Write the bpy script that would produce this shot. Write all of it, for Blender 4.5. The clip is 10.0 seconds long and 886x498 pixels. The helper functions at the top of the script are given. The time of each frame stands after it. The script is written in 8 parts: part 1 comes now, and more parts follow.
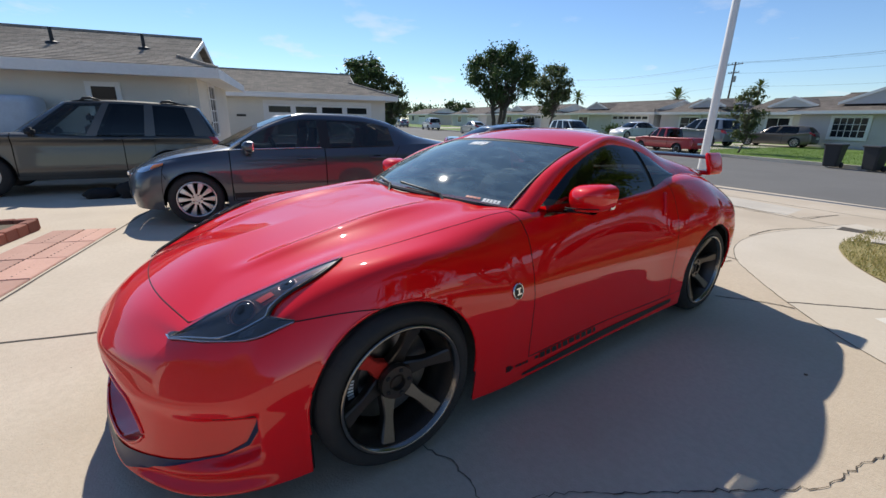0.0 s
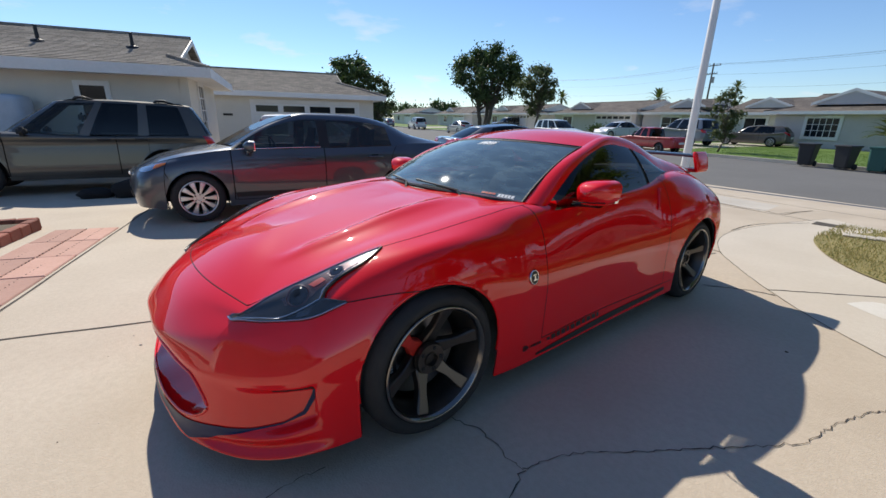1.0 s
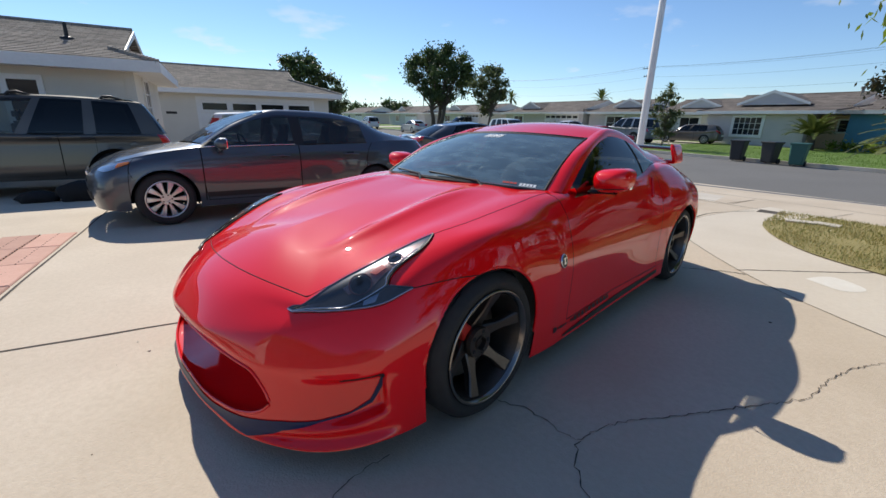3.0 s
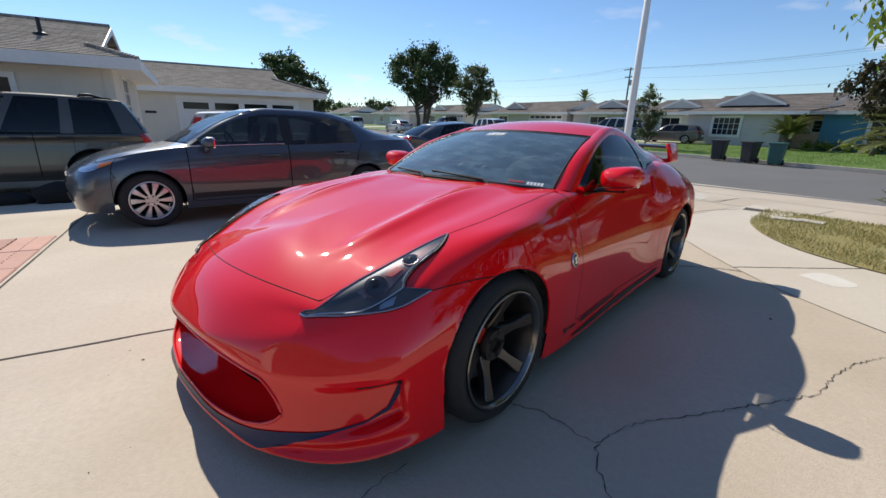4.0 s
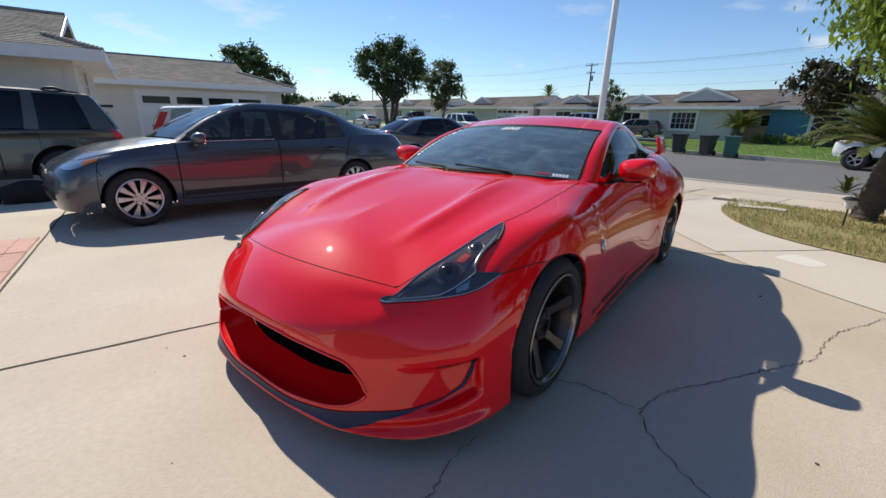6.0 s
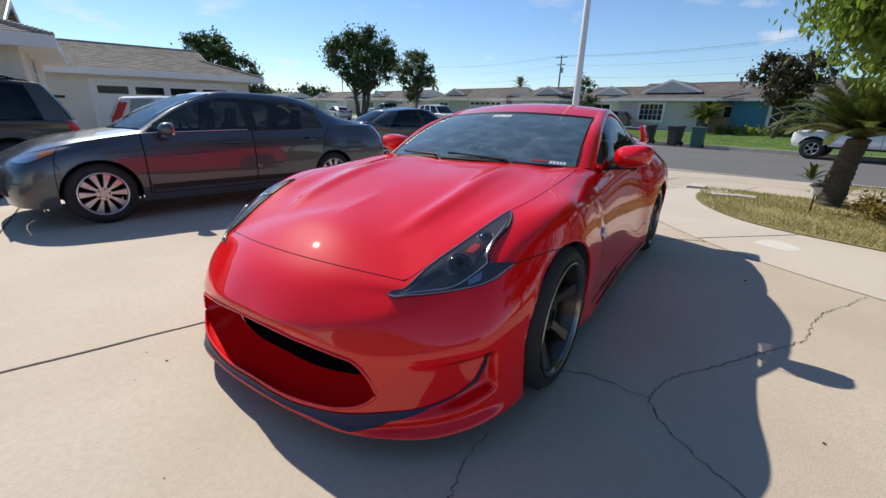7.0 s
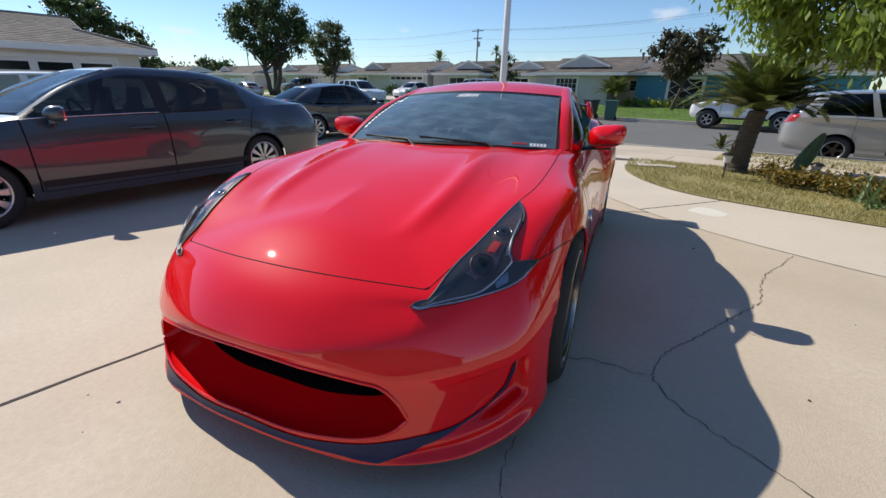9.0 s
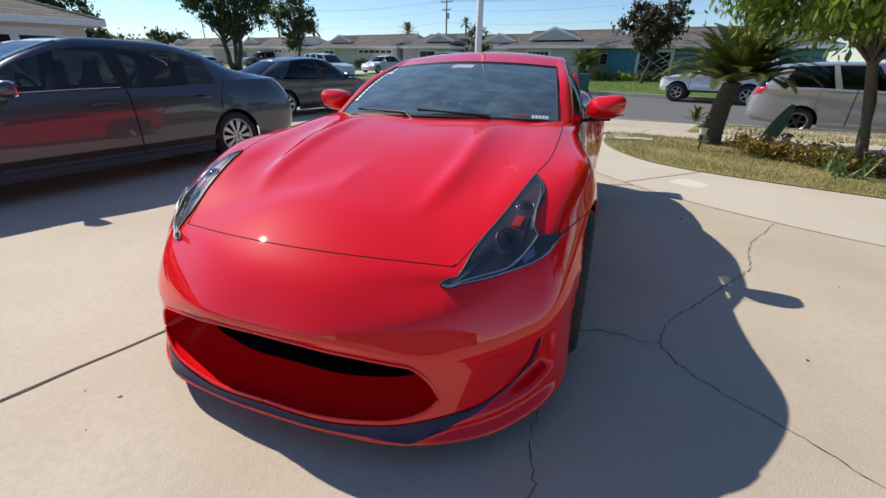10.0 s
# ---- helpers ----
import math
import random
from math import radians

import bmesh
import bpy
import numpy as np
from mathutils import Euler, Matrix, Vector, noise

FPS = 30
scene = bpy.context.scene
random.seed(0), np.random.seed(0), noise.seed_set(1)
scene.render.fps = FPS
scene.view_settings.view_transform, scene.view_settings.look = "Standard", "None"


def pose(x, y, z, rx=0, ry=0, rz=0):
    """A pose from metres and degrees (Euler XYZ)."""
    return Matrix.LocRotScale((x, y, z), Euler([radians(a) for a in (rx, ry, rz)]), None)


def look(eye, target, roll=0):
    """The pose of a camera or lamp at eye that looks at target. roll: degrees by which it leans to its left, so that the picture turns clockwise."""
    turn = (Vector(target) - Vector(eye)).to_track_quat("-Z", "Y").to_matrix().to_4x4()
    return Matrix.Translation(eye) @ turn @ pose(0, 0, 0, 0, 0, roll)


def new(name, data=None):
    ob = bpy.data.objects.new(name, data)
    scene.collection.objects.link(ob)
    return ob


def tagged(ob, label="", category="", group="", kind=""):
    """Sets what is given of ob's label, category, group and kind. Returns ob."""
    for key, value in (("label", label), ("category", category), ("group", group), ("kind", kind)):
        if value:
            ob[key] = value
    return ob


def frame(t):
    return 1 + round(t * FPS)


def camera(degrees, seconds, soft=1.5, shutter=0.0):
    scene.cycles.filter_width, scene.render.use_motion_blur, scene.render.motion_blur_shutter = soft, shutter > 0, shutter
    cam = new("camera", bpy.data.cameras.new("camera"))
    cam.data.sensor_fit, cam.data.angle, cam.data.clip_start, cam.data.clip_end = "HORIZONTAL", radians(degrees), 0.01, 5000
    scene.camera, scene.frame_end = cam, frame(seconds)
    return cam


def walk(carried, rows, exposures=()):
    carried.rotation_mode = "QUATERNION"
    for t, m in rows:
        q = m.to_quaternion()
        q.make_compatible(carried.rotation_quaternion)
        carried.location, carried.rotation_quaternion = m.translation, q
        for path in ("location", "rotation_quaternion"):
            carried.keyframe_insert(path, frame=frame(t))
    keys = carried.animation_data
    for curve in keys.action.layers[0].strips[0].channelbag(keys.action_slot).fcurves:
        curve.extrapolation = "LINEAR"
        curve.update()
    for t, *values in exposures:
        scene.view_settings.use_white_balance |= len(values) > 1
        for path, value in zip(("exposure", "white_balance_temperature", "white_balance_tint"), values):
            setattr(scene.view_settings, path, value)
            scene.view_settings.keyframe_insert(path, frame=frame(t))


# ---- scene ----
cam = camera(94.1, 10.0)
PATH = [
    (0, (2.126, -0.562, 1.284), (0.547, 0.509, 0.683), 1.2),
    (0.5, (2.159, -0.701, 1.299), (0.598, 0.395, 0.697), 1.3),
    (1, (2.174, -0.805, 1.293), (0.635, 0.321, 0.691), 1.3),
    (1.5, (2.144, -0.878, 1.278), (0.635, 0.288, 0.676), 1.3),
    (2, (2.083, -0.986, 1.284), (0.612, 0.227, 0.682), 1.3),
    (2.5, (2.03, -1.083, 1.264), (0.597, 0.176, 0.663), 1.3),
    (4, (1.857, -1.186, 1.227), (0.504, 0.161, 0.63), 1.4),
    (4.5, (1.808, -1.241, 1.225), (0.477, 0.126, 0.626), 1.4),
    (5, (1.749, -1.361, 1.233), (0.443, 0.028, 0.63), 1.4),
    (5.5, (1.706, -1.46, 1.232), (0.431, -0.043, 0.626), 1.4),
    (7, (1.523, -1.538, 1.186), (0.391, -0.021, 0.54), 1.4),
    (7.5, (1.413, -1.491, 1.179), (0.345, 0.061, 0.51), 1.3),
    (8, (1.331, -1.46, 1.179), (0.337, 0.132, 0.486), 1.3),
    (8.5, (1.254, -1.503, 1.184), (0.347, 0.13, 0.47), 1.2),
    (9, (1.18, -1.562, 1.207), (0.36, 0.105, 0.467), 1.1),
    (9.5, (1.085, -1.602, 1.202), (0.343, 0.083, 0.421), 1.0),
    (10, (1.02, -1.596, 1.183), (0.333, 0.086, 0.347), 1.0),
]
walk(cam, [(t, look(eye, target, roll)) for t, eye, target, roll in PATH])

# ---- light ----
SUN_EL, SUN_AZ = 41.9, 80.0   # degrees; azimuth counted from +y towards -x
world = bpy.data.worlds.new("sky")
scene.world = world
world.use_nodes = True
wn = world.node_tree.nodes
wl = world.node_tree.links
sky = wn.new("ShaderNodeTexSky")
sky.sky_type, sky.sun_disc = "NISHITA", False
sky.sun_elevation, sky.sun_rotation = radians(SUN_EL), radians(-SUN_AZ)
sky.air_density, sky.dust_density, sky.ozone_density = 1.0, 0.0, 3.6
tint = wn.new("ShaderNodeMix")
tint.data_type, tint.blend_type = "RGBA", "MULTIPLY"
tint.inputs[0].default_value, tint.inputs[7].default_value = 1.0, (0.90, 1.0, 1.13, 1)
wl.new(sky.outputs[0], tint.inputs[6])
# a few small fair-weather clouds low over the roofs
wc = wn.new("ShaderNodeTexCoord")
wm = wn.new("ShaderNodeMapping")
wm.inputs["Scale"].default_value = (5.0, 5.0, 16.0)
wz = wn.new("ShaderNodeTexNoise")
wz.inputs["Scale"].default_value, wz.inputs["Detail"].default_value, wz.inputs["Roughness"].default_value = 1.3, 6, 0.55
wr = wn.new("ShaderNodeMapRange")
wr.inputs[1].default_value, wr.inputs[2].default_value, wr.inputs[3].default_value, wr.inputs[4].default_value = 0.60, 0.72, 0.0, 0.75
ws = wn.new("ShaderNodeSeparateXYZ")
band = wn.new("ShaderNodeMapRange")
band.inputs[1].default_value, band.inputs[2].default_value, band.inputs[3].default_value, band.inputs[4].default_value = 0.28, 0.06, 0.0, 1.0
mul = wn.new("ShaderNodeMath")
mul.operation = "MULTIPLY"
cloud_mix = wn.new("ShaderNodeMix")
cloud_mix.data_type = "RGBA"
cloud_mix.inputs[7].default_value = (7.5, 7.6, 8.0, 1)
wl.new(wc.outputs["Generated"], wm.inputs[0])
wl.new(wm.outputs[0], wz.inputs["Vector"])
wl.new(wz.outputs[0], wr.inputs[0])
wl.new(wc.outputs["Generated"], ws.inputs[0])
wl.new(ws.outputs[2], band.inputs[0])
wl.new(wr.outputs[0], mul.inputs[0])
wl.new(band.outputs[0], mul.inputs[1])
wl.new(mul.outputs[0], cloud_mix.inputs[0])
wl.new(tint.outputs[2], cloud_mix.inputs[6])
wl.new(cloud_mix.outputs[2], wn["Background"].inputs[0])
wn["Background"].inputs[1].default_value = 0.097
sun = new("sun", bpy.data.lights.new("sun", "SUN"))
sun.data.energy, sun.data.angle, sun.data.color = 4.0, radians(0.53), (1.0, 0.94, 0.83)
sun_dir = Vector((-math.sin(radians(SUN_AZ)) * math.cos(radians(SUN_EL)), math.cos(radians(SUN_AZ)) * math.cos(radians(SUN_EL)), math.sin(radians(SUN_EL))))
sun.matrix_world = look(sun_dir * 50, (0, 0, 0))
scene.view_settings.exposure = 0.29


# ---- materials ----
def material(name, color, rough=0.5, metal=0.0, coat=0.0, grain=0.0, grain_scale=40.0, stain=0.0, stain_scale=2.0,
             bump=0.0, bump_scale=80.0, dark=None, emit=None, random_tint=0.0, sheen=0.0, coat_rough=0.03, spec=0.5):
    """A principled material whose colour varies at two scales, with a fine relief."""
    m = bpy.data.materials.new(name)
    m.use_nodes = True
    n, l = m.node_tree.nodes, m.node_tree.links
    b = n["Principled BSDF"]
    b.inputs["Roughness"].default_value, b.inputs["Metallic"].default_value = rough, metal
    b.inputs["Coat Weight"].default_value, b.inputs["Coat Roughness"].default_value = coat, coat_rough
    b.inputs["Base Color"].default_value = (*color, 1)
    b.inputs["Specular IOR Level"].default_value = spec
    if emit:
        b.inputs["Emission Color"].default_value, b.inputs["Emission Strength"].default_value = (*color, 1), emit
    coord = n.new("ShaderNodeTexCoord")
    dark = dark or tuple(c * 0.55 for c in color)
    last = None
    for amount, scale, detail in ((stain, stain_scale, 4), (grain, grain_scale, 3)):
        if amount <= 0:
            continue
        tex = n.new("ShaderNodeTexNoise")
        tex.inputs["Scale"].default_value, tex.inputs["Detail"].default_value = scale, detail
        l.new(coord.outputs["Object"], tex.inputs["Vector"])
        ramp = n.new("ShaderNodeMapRange")
        ramp.inputs[1].default_value, ramp.inputs[2].default_value = 0.35, 0.68
        ramp.inputs[3].default_value, ramp.inputs[4].default_value = 0.0, amount
        l.new(tex.outputs[0], ramp.inputs[0])
        mix = n.new("ShaderNodeMix")
        mix.data_type = "RGBA"
        mix.inputs[6].default_value, mix.inputs[7].default_value = (*color, 1), (*dark, 1)
        if last:
            l.new(last, mix.inputs[6])
        l.new(ramp.outputs[0], mix.inputs[0])
        last = mix.outputs[2]
    if random_tint:
        info = n.new("ShaderNodeObjectInfo")
        hsv = n.new("ShaderNodeHueSaturation")
        mr = n.new("ShaderNodeMapRange")
        mr.inputs[3].default_value, mr.inputs[4].default_value = 1 - random_tint, 1 + random_tint
        l.new(info.outputs["Random"], mr.inputs[0])
        l.new(mr.outputs[0], hsv.inputs["Value"])
        if last:
            l.new(last, hsv.inputs["Color"])
        else:
            hsv.inputs["Color"].default_value = (*color, 1)
        last = hsv.outputs[0]
    if last:
        l.new(last, b.inputs["Base Color"])
    if bump:
        tex = n.new("ShaderNodeTexNoise")
        tex.inputs["Scale"].default_value, tex.inputs["Detail"].default_value = bump_scale, 4
        l.new(coord.outputs["Object"], tex.inputs["Vector"])
        bp = n.new("ShaderNodeBump")
        bp.inputs["Strength"].default_value, bp.inputs["Distance"].default_value = bump, 0.01
        l.new(tex.outputs[0], bp.inputs["Height"])
        l.new(bp.outputs[0], b.inputs["Normal"])
    return m


def glass_material(name, tint, see=0.6, rough=0.02, ior=1.5, dust_sheen=0.0, haze=(0.62, 0.60, 0.56)):
    """Tinted pane: part clear through a tinted sheet, part mirror by Fresnel."""
    m = bpy.data.materials.new(name)
    m.use_nodes = True
    n, l = m.node_tree.nodes, m.node_tree.links
    n.remove(n["Principled BSDF"])
    clear = n.new("ShaderNodeBsdfTransparent")
    clear.inputs[0].default_value = (*[c * see for c in tint], 1)
    gloss = n.new("ShaderNodeBsdfGlossy")
    gloss.inputs["Roughness"].default_value = rough
    fres = n.new("ShaderNodeFresnel")
    fres.inputs[0].default_value = ior
    mix = n.new("ShaderNodeMixShader")
    l.new(fres.outputs[0], mix.inputs[0])
    l.new(clear.outputs[0], mix.inputs[1])
    l.new(gloss.outputs[0], mix.inputs[2])
    # diffuse film: dust on most panes, painted sky sheen on the windshield
    if dust_sheen:
        film = n.new("ShaderNodeBsdfDiffuse")
        film.inputs[0].default_value = (*haze, 1)
        speck = n.new("ShaderNodeTexNoise")
        speck.inputs["Scale"].default_value, speck.inputs["Detail"].default_value = 9.0, 6
        amount = n.new("ShaderNodeMapRange")
        amount.inputs[1].default_value, amount.inputs[2].default_value = 0.25, 0.75
        amount.inputs[3].default_value, amount.inputs[4].default_value = dust_sheen * 0.5, dust_sheen * 1.5
        cover = n.new("ShaderNodeMixShader")
        l.new(speck.outputs[0], amount.inputs[0])
        l.new(amount.outputs[0], cover.inputs[0])
        l.new(mix.outputs[0], cover.inputs[1])
        l.new(film.outputs[0], cover.inputs[2])
        l.new(cover.outputs[0], n["Material Output"].inputs[0])
    else:
        l.new(mix.outputs[0], n["Material Output"].inputs[0])
    return m


RED = material("red_paint", (0.82, 0.003, 0.006), 0.40, coat=1.0, coat_rough=0.02, spec=0.02, grain=0.04, grain_scale=900, stain=0.06, stain_scale=1.2, dark=(0.74, 0.003, 0.006))
RED.node_tree.nodes["Principled BSDF"].inputs["Coat IOR"].default_value = 1.62
LINING = material("cabin_lining", (0.035, 0.036, 0.04), 0.95, grain=0.3, grain_scale=150)
WINGDARK = material("wing_black", (0.010, 0.012, 0.018), 0.3, coat=0.8, grain=0.3, grain_scale=80)
NAVY = material("dark_lip_paint", (0.006, 0.018, 0.072), 0.35, spec=0.30, grain=0.3, grain_scale=60)
BLACK = material("black_plastic", (0.012, 0.012, 0.013), 0.55, grain=0.4, grain_scale=200, bump=0.15, bump_scale=400)
VOID = material("underbody", (0.006, 0.006, 0.006), 0.9)
RUBBER = material("tyre_rubber", (0.016, 0.016, 0.017), 0.75, grain=0.5, grain_scale=30, stain=0.4, stain_scale=6, dark=(0.03, 0.029, 0.027), bump=0.3, bump_scale=250)
BRONZE = material("dark_bronze_alloy", (0.125, 0.108, 0.094), 0.34, metal=0.85, grain=0.3, grain_scale=120, stain=0.3, stain_scale=10)
LIPMETAL = material("machined_rim", (0.27, 0.25, 0.23), 0.22, metal=1.0, grain=0.3, grain_scale=90)
ALLOY = material("bright_alloy", (0.62, 0.62, 0.63), 0.28, metal=0.9, grain=0.25, grain_scale=60)
STEEL = material("brake_steel", (0.30, 0.29, 0.28), 0.35, metal=1.0, grain=0.4, grain_scale=150)
REDSPOKE = material("red_accent", (0.55, 0.03, 0.02), 0.45, grain=0.3, grain_scale=60)
CHROME = material("chrome", (0.75, 0.75, 0.76), 0.12, metal=1.0, grain=0.1, grain_scale=40)
LAMPBASE = material("smoked_lamp", (0.030, 0.036, 0.046), 0.30, metal=0.2, grain=0.3, grain_scale=25)
LAMPSMOKE = material("smoked_chamber", (0.085, 0.075, 0.065), 0.25, metal=0.5, grain=0.4, grain_scale=60, stain=0.4, stain_scale=18)
LAMPBOWL = material("lamp_bowl", (0.36, 0.30, 0.31), 0.22, metal=0.85, grain=0.3, grain_scale=40, stain=0.5, stain_scale=14, dark=(0.20, 0.09, 0.09))
REFLECTOR = material("lamp_reflector", (0.55, 0.56, 0.58), 0.18, metal=0.9, grain=0.2, grain_scale=30)
AMBER = material("amber_lens", (0.8, 0.22, 0.03), 0.2, coat=1.0)
TAILRED = material("tail_lens", (0.5, 0.01, 0.012), 0.15, coat=1.0, grain=0.2, grain_scale=80)
LENS = glass_material("clear_lens", (0.92, 0.95, 1.0), 0.92, 0.02, 1.9, 0.015)
# its pale blue film paints in the brightness of reflected sky
WINDSHIELD = glass_material("windshield_glass", (0.60, 0.76, 0.80), 0.36, 0.03, 2.5, 0.17, (0.40, 0.60, 0.70))
TINT = glass_material("tinted_glass", (0.45, 0.5, 0.5), 0.22)
SEDANGLASS = glass_material("sedan_glass", (0.62, 0.70, 0.72), 0.42, 0.02, 1.6, 0.02)
CARGLASS = glass_material("car_glass", (0.7, 0.78, 0.76), 0.85, 0.02, 1.5, 0.02)
SEATGREY = material("seat_cloth", (0.10, 0.105, 0.11), 0.9, grain=0.4, grain_scale=80)
WHITEMARK = material("white_vinyl", (0.8, 0.8, 0.8), 0.5)
BLACKMARK = material("black_vinyl", (0.01, 0.01, 0.01), 0.4)
CONCRETE = material("driveway_concrete", (0.60, 0.505, 0.39), 0.8, grain=0.34, grain_scale=38, stain=0.55, stain_scale=0.9, dark=(0.44, 0.355, 0.26), bump=0.25, bump_scale=120)
SIDEWALK = material("pale_concrete", (0.62, 0.555, 0.465), 0.85, grain=0.25, grain_scale=25, stain=0.35, stain_scale=1.4, bump=0.25, bump_scale=110)
APRON = material("apron_concrete", (0.64, 0.565, 0.465), 0.82, grain=0.28, grain_scale=32, stain=0.45, stain_scale=1.1, dark=(0.52, 0.445, 0.35), bump=0.25, bump_scale=120)
PATCHWHITE = material("patch_mortar", (0.74, 0.70, 0.63), 0.85, grain=0.25, grain_scale=30, stain=0.5, stain_scale=4, dark=(0.62, 0.56, 0.47), bump=0.3, bump_scale=90)
JOINT = material("joint_dirt", (0.085, 0.072, 0.058), 0.95, grain=0.4, grain_scale=60)
ASPHALT = material("asphalt", (0.165, 0.158, 0.148), 0.9, grain=0.4, grain_scale=60, stain=0.35, stain_scale=0.5, dark=(0.115, 0.110, 0.103), bump=0.4, bump_scale=150)
EARTH = material("dry_earth", (0.17, 0.13, 0.085), 0.95, grain=0.5, grain_scale=20, stain=0.5, stain_scale=1.5, bump=0.6, bump_scale=40)
LAWN = material("green_lawn", (0.13, 0.215, 0.03), 0.9, grain=0.6, grain_scale=18, stain=0.5, stain_scale=0.8, dark=(0.085, 0.14, 0.02), bump=0.8, bump_scale=60)
DRYLAWN = material("dry_lawn", (0.35, 0.285, 0.115), 0.95, grain=0.6, grain_scale=22, stain=0.6, stain_scale=1.3, dark=(0.24, 0.21, 0.08), bump=0.8, bump_scale=60)
FARGROUND = material("far_ground", (0.16, 0.15, 0.12), 0.95, grain=0.5, grain_scale=0.5, stain=0.5, stain_scale=0.05)
STUCCO = material("cream_stucco", (0.70, 0.66, 0.585), 0.9, grain=0.2, grain_scale=60, stain=0.2, stain_scale=0.8, bump=0.5, bump_scale=90)
GREYSTUCCO = material("greige_stucco", (0.60, 0.56, 0.54), 0.9, grain=0.2, grain_scale=50, stain=0.2, stain_scale=0.8, bump=0.4, bump_scale=80)
WHITE = material("white_trim_paint", (0.78, 0.77, 0.75), 0.55, grain=0.12, grain_scale=20, stain=0.15, stain_scale=1.5)
DOORWHITE = material("garage_door_paint", (0.74, 0.73, 0.71), 0.5, grain=0.1, grain_scale=20, stain=0.15, stain_scale=1.0)
BLUEWALL = material("blue_siding", (0.075, 0.25, 0.36), 0.7, grain=0.2, grain_scale=20, stain=0.25, stain_scale=1.0)
PEACH = material("peach_stucco", (0.74, 0.54, 0.36), 0.9, grain=0.2, grain_scale=30, stain=0.2, stain_scale=1.0)
SHINGLE = material("asphalt_shingle", (0.30, 0.265, 0.225), 0.95, grain=0.5, grain_scale=30, stain=0.4, stain_scale=0.8, bump=0.5, bump_scale=60, random_tint=0.2)
FARROOF = material("far_roof", (0.17, 0.145, 0.125), 0.95, grain=0.5, grain_scale=8, stain=0.4, stain_scale=0.6, bump=0.4, bump_scale=20)


def tabbed(m, w, h):
    """Varies a roof's colour from shingle tab to shingle tab."""
    n, l = m.node_tree.nodes, m.node_tree.links
    b = n["Principled BSDF"]
    source = b.inputs["Base Color"].links[0].from_socket
    coord, split, add, join, brick = n.new("ShaderNodeTexCoord"), n.new("ShaderNodeSeparateXYZ"), n.new("ShaderNodeMath"), n.new("ShaderNodeCombineXYZ"), n.new("ShaderNodeTexBrick")
    brick.inputs["Scale"].default_value, brick.inputs["Brick Width"].default_value, brick.inputs["Row Height"].default_value = 1.0, w, h
    brick.inputs["Mortar Size"].default_value = 0.006
    brick.inputs["Color1"].default_value, brick.inputs["Color2"].default_value, brick.inputs["Mortar"].default_value = (1.25, 1.22, 1.2, 1), (0.72, 0.72, 0.72, 1), (0.45, 0.45, 0.45, 1)
    mix = n.new("ShaderNodeMix")
    mix.data_type, mix.blend_type = "RGBA", "MULTIPLY"
    mix.inputs[0].default_value = 1.0
    l.new(coord.outputs["Object"], split.inputs[0])
    l.new(split.outputs[0], join.inputs[0])
    l.new(split.outputs[1], add.inputs[0])
    l.new(split.outputs[2], add.inputs[1])
    l.new(add.outputs[0], join.inputs[1])
    l.new(join.outputs[0], brick.inputs["Vector"])
    l.new(source, mix.inputs[6])
    l.new(brick.outputs["Color"], mix.inputs[7])
    l.new(mix.outputs[2], b.inputs["Base Color"])


tabbed(SHINGLE, 0.30, 0.19)
tabbed(FARROOF, 0.6, 0.35)
PANE = material("dark_pane", (0.014, 0.017, 0.022), 0.10, spec=0.25, stain=0.3, stain_scale=0.7)
BARK = material("bark", (0.13, 0.105, 0.08), 0.95, grain=0.6, grain_scale=25, stain=0.4, stain_scale=4, bump=1.0, bump_scale=30)
WOOD = material("pole_wood", (0.10, 0.075, 0.055), 0.9, grain=0.5, grain_scale=20)
PAVER = material("pink_paver", (0.60, 0.355, 0.275), 0.9, grain=0.4, grain_scale=40, stain=0.5, stain_scale=3, dark=(0.50, 0.28, 0.21), bump=0.4, bump_scale=60, random_tint=0.20)
BRICK = material("red_brick", (0.36, 0.13, 0.085), 0.9, grain=0.4, grain_scale=50, stain=0.5, stain_scale=5, dark=(0.24, 0.09, 0.06), bump=0.5, bump_scale=60, random_tint=0.25)


def leaf_material(name, color, dark, trans=0.35):
    m = bpy.data.materials.new(name)
    m.use_nodes = True
    n, l = m.node_tree.nodes, m.node_tree.links
    b = n["Principled BSDF"]
    b.inputs["Roughness"].default_value = 0.5
    geo = n.new("ShaderNodeNewGeometry")
    mix = n.new("ShaderNodeMix")
    mix.data_type = "RGBA"
    mix.inputs[6].default_value, mix.inputs[7].default_value = (*color, 1), (*dark, 1)
    l.new(geo.outputs["Random Per Island"], mix.inputs[0])
    l.new(mix.outputs[2], b.inputs["Base Color"])
    tr = n.new("ShaderNodeBsdfTranslucent")
    l.new(mix.outputs[2], tr.inputs[0])
    ms = n.new("ShaderNodeMixShader")
    ms.inputs[0].default_value = trans
    l.new(b.outputs[0], ms.inputs[1])
    l.new(tr.outputs[0], ms.inputs[2])
    l.new(ms.outputs[0], n["Material Output"].inputs[0])
    return m


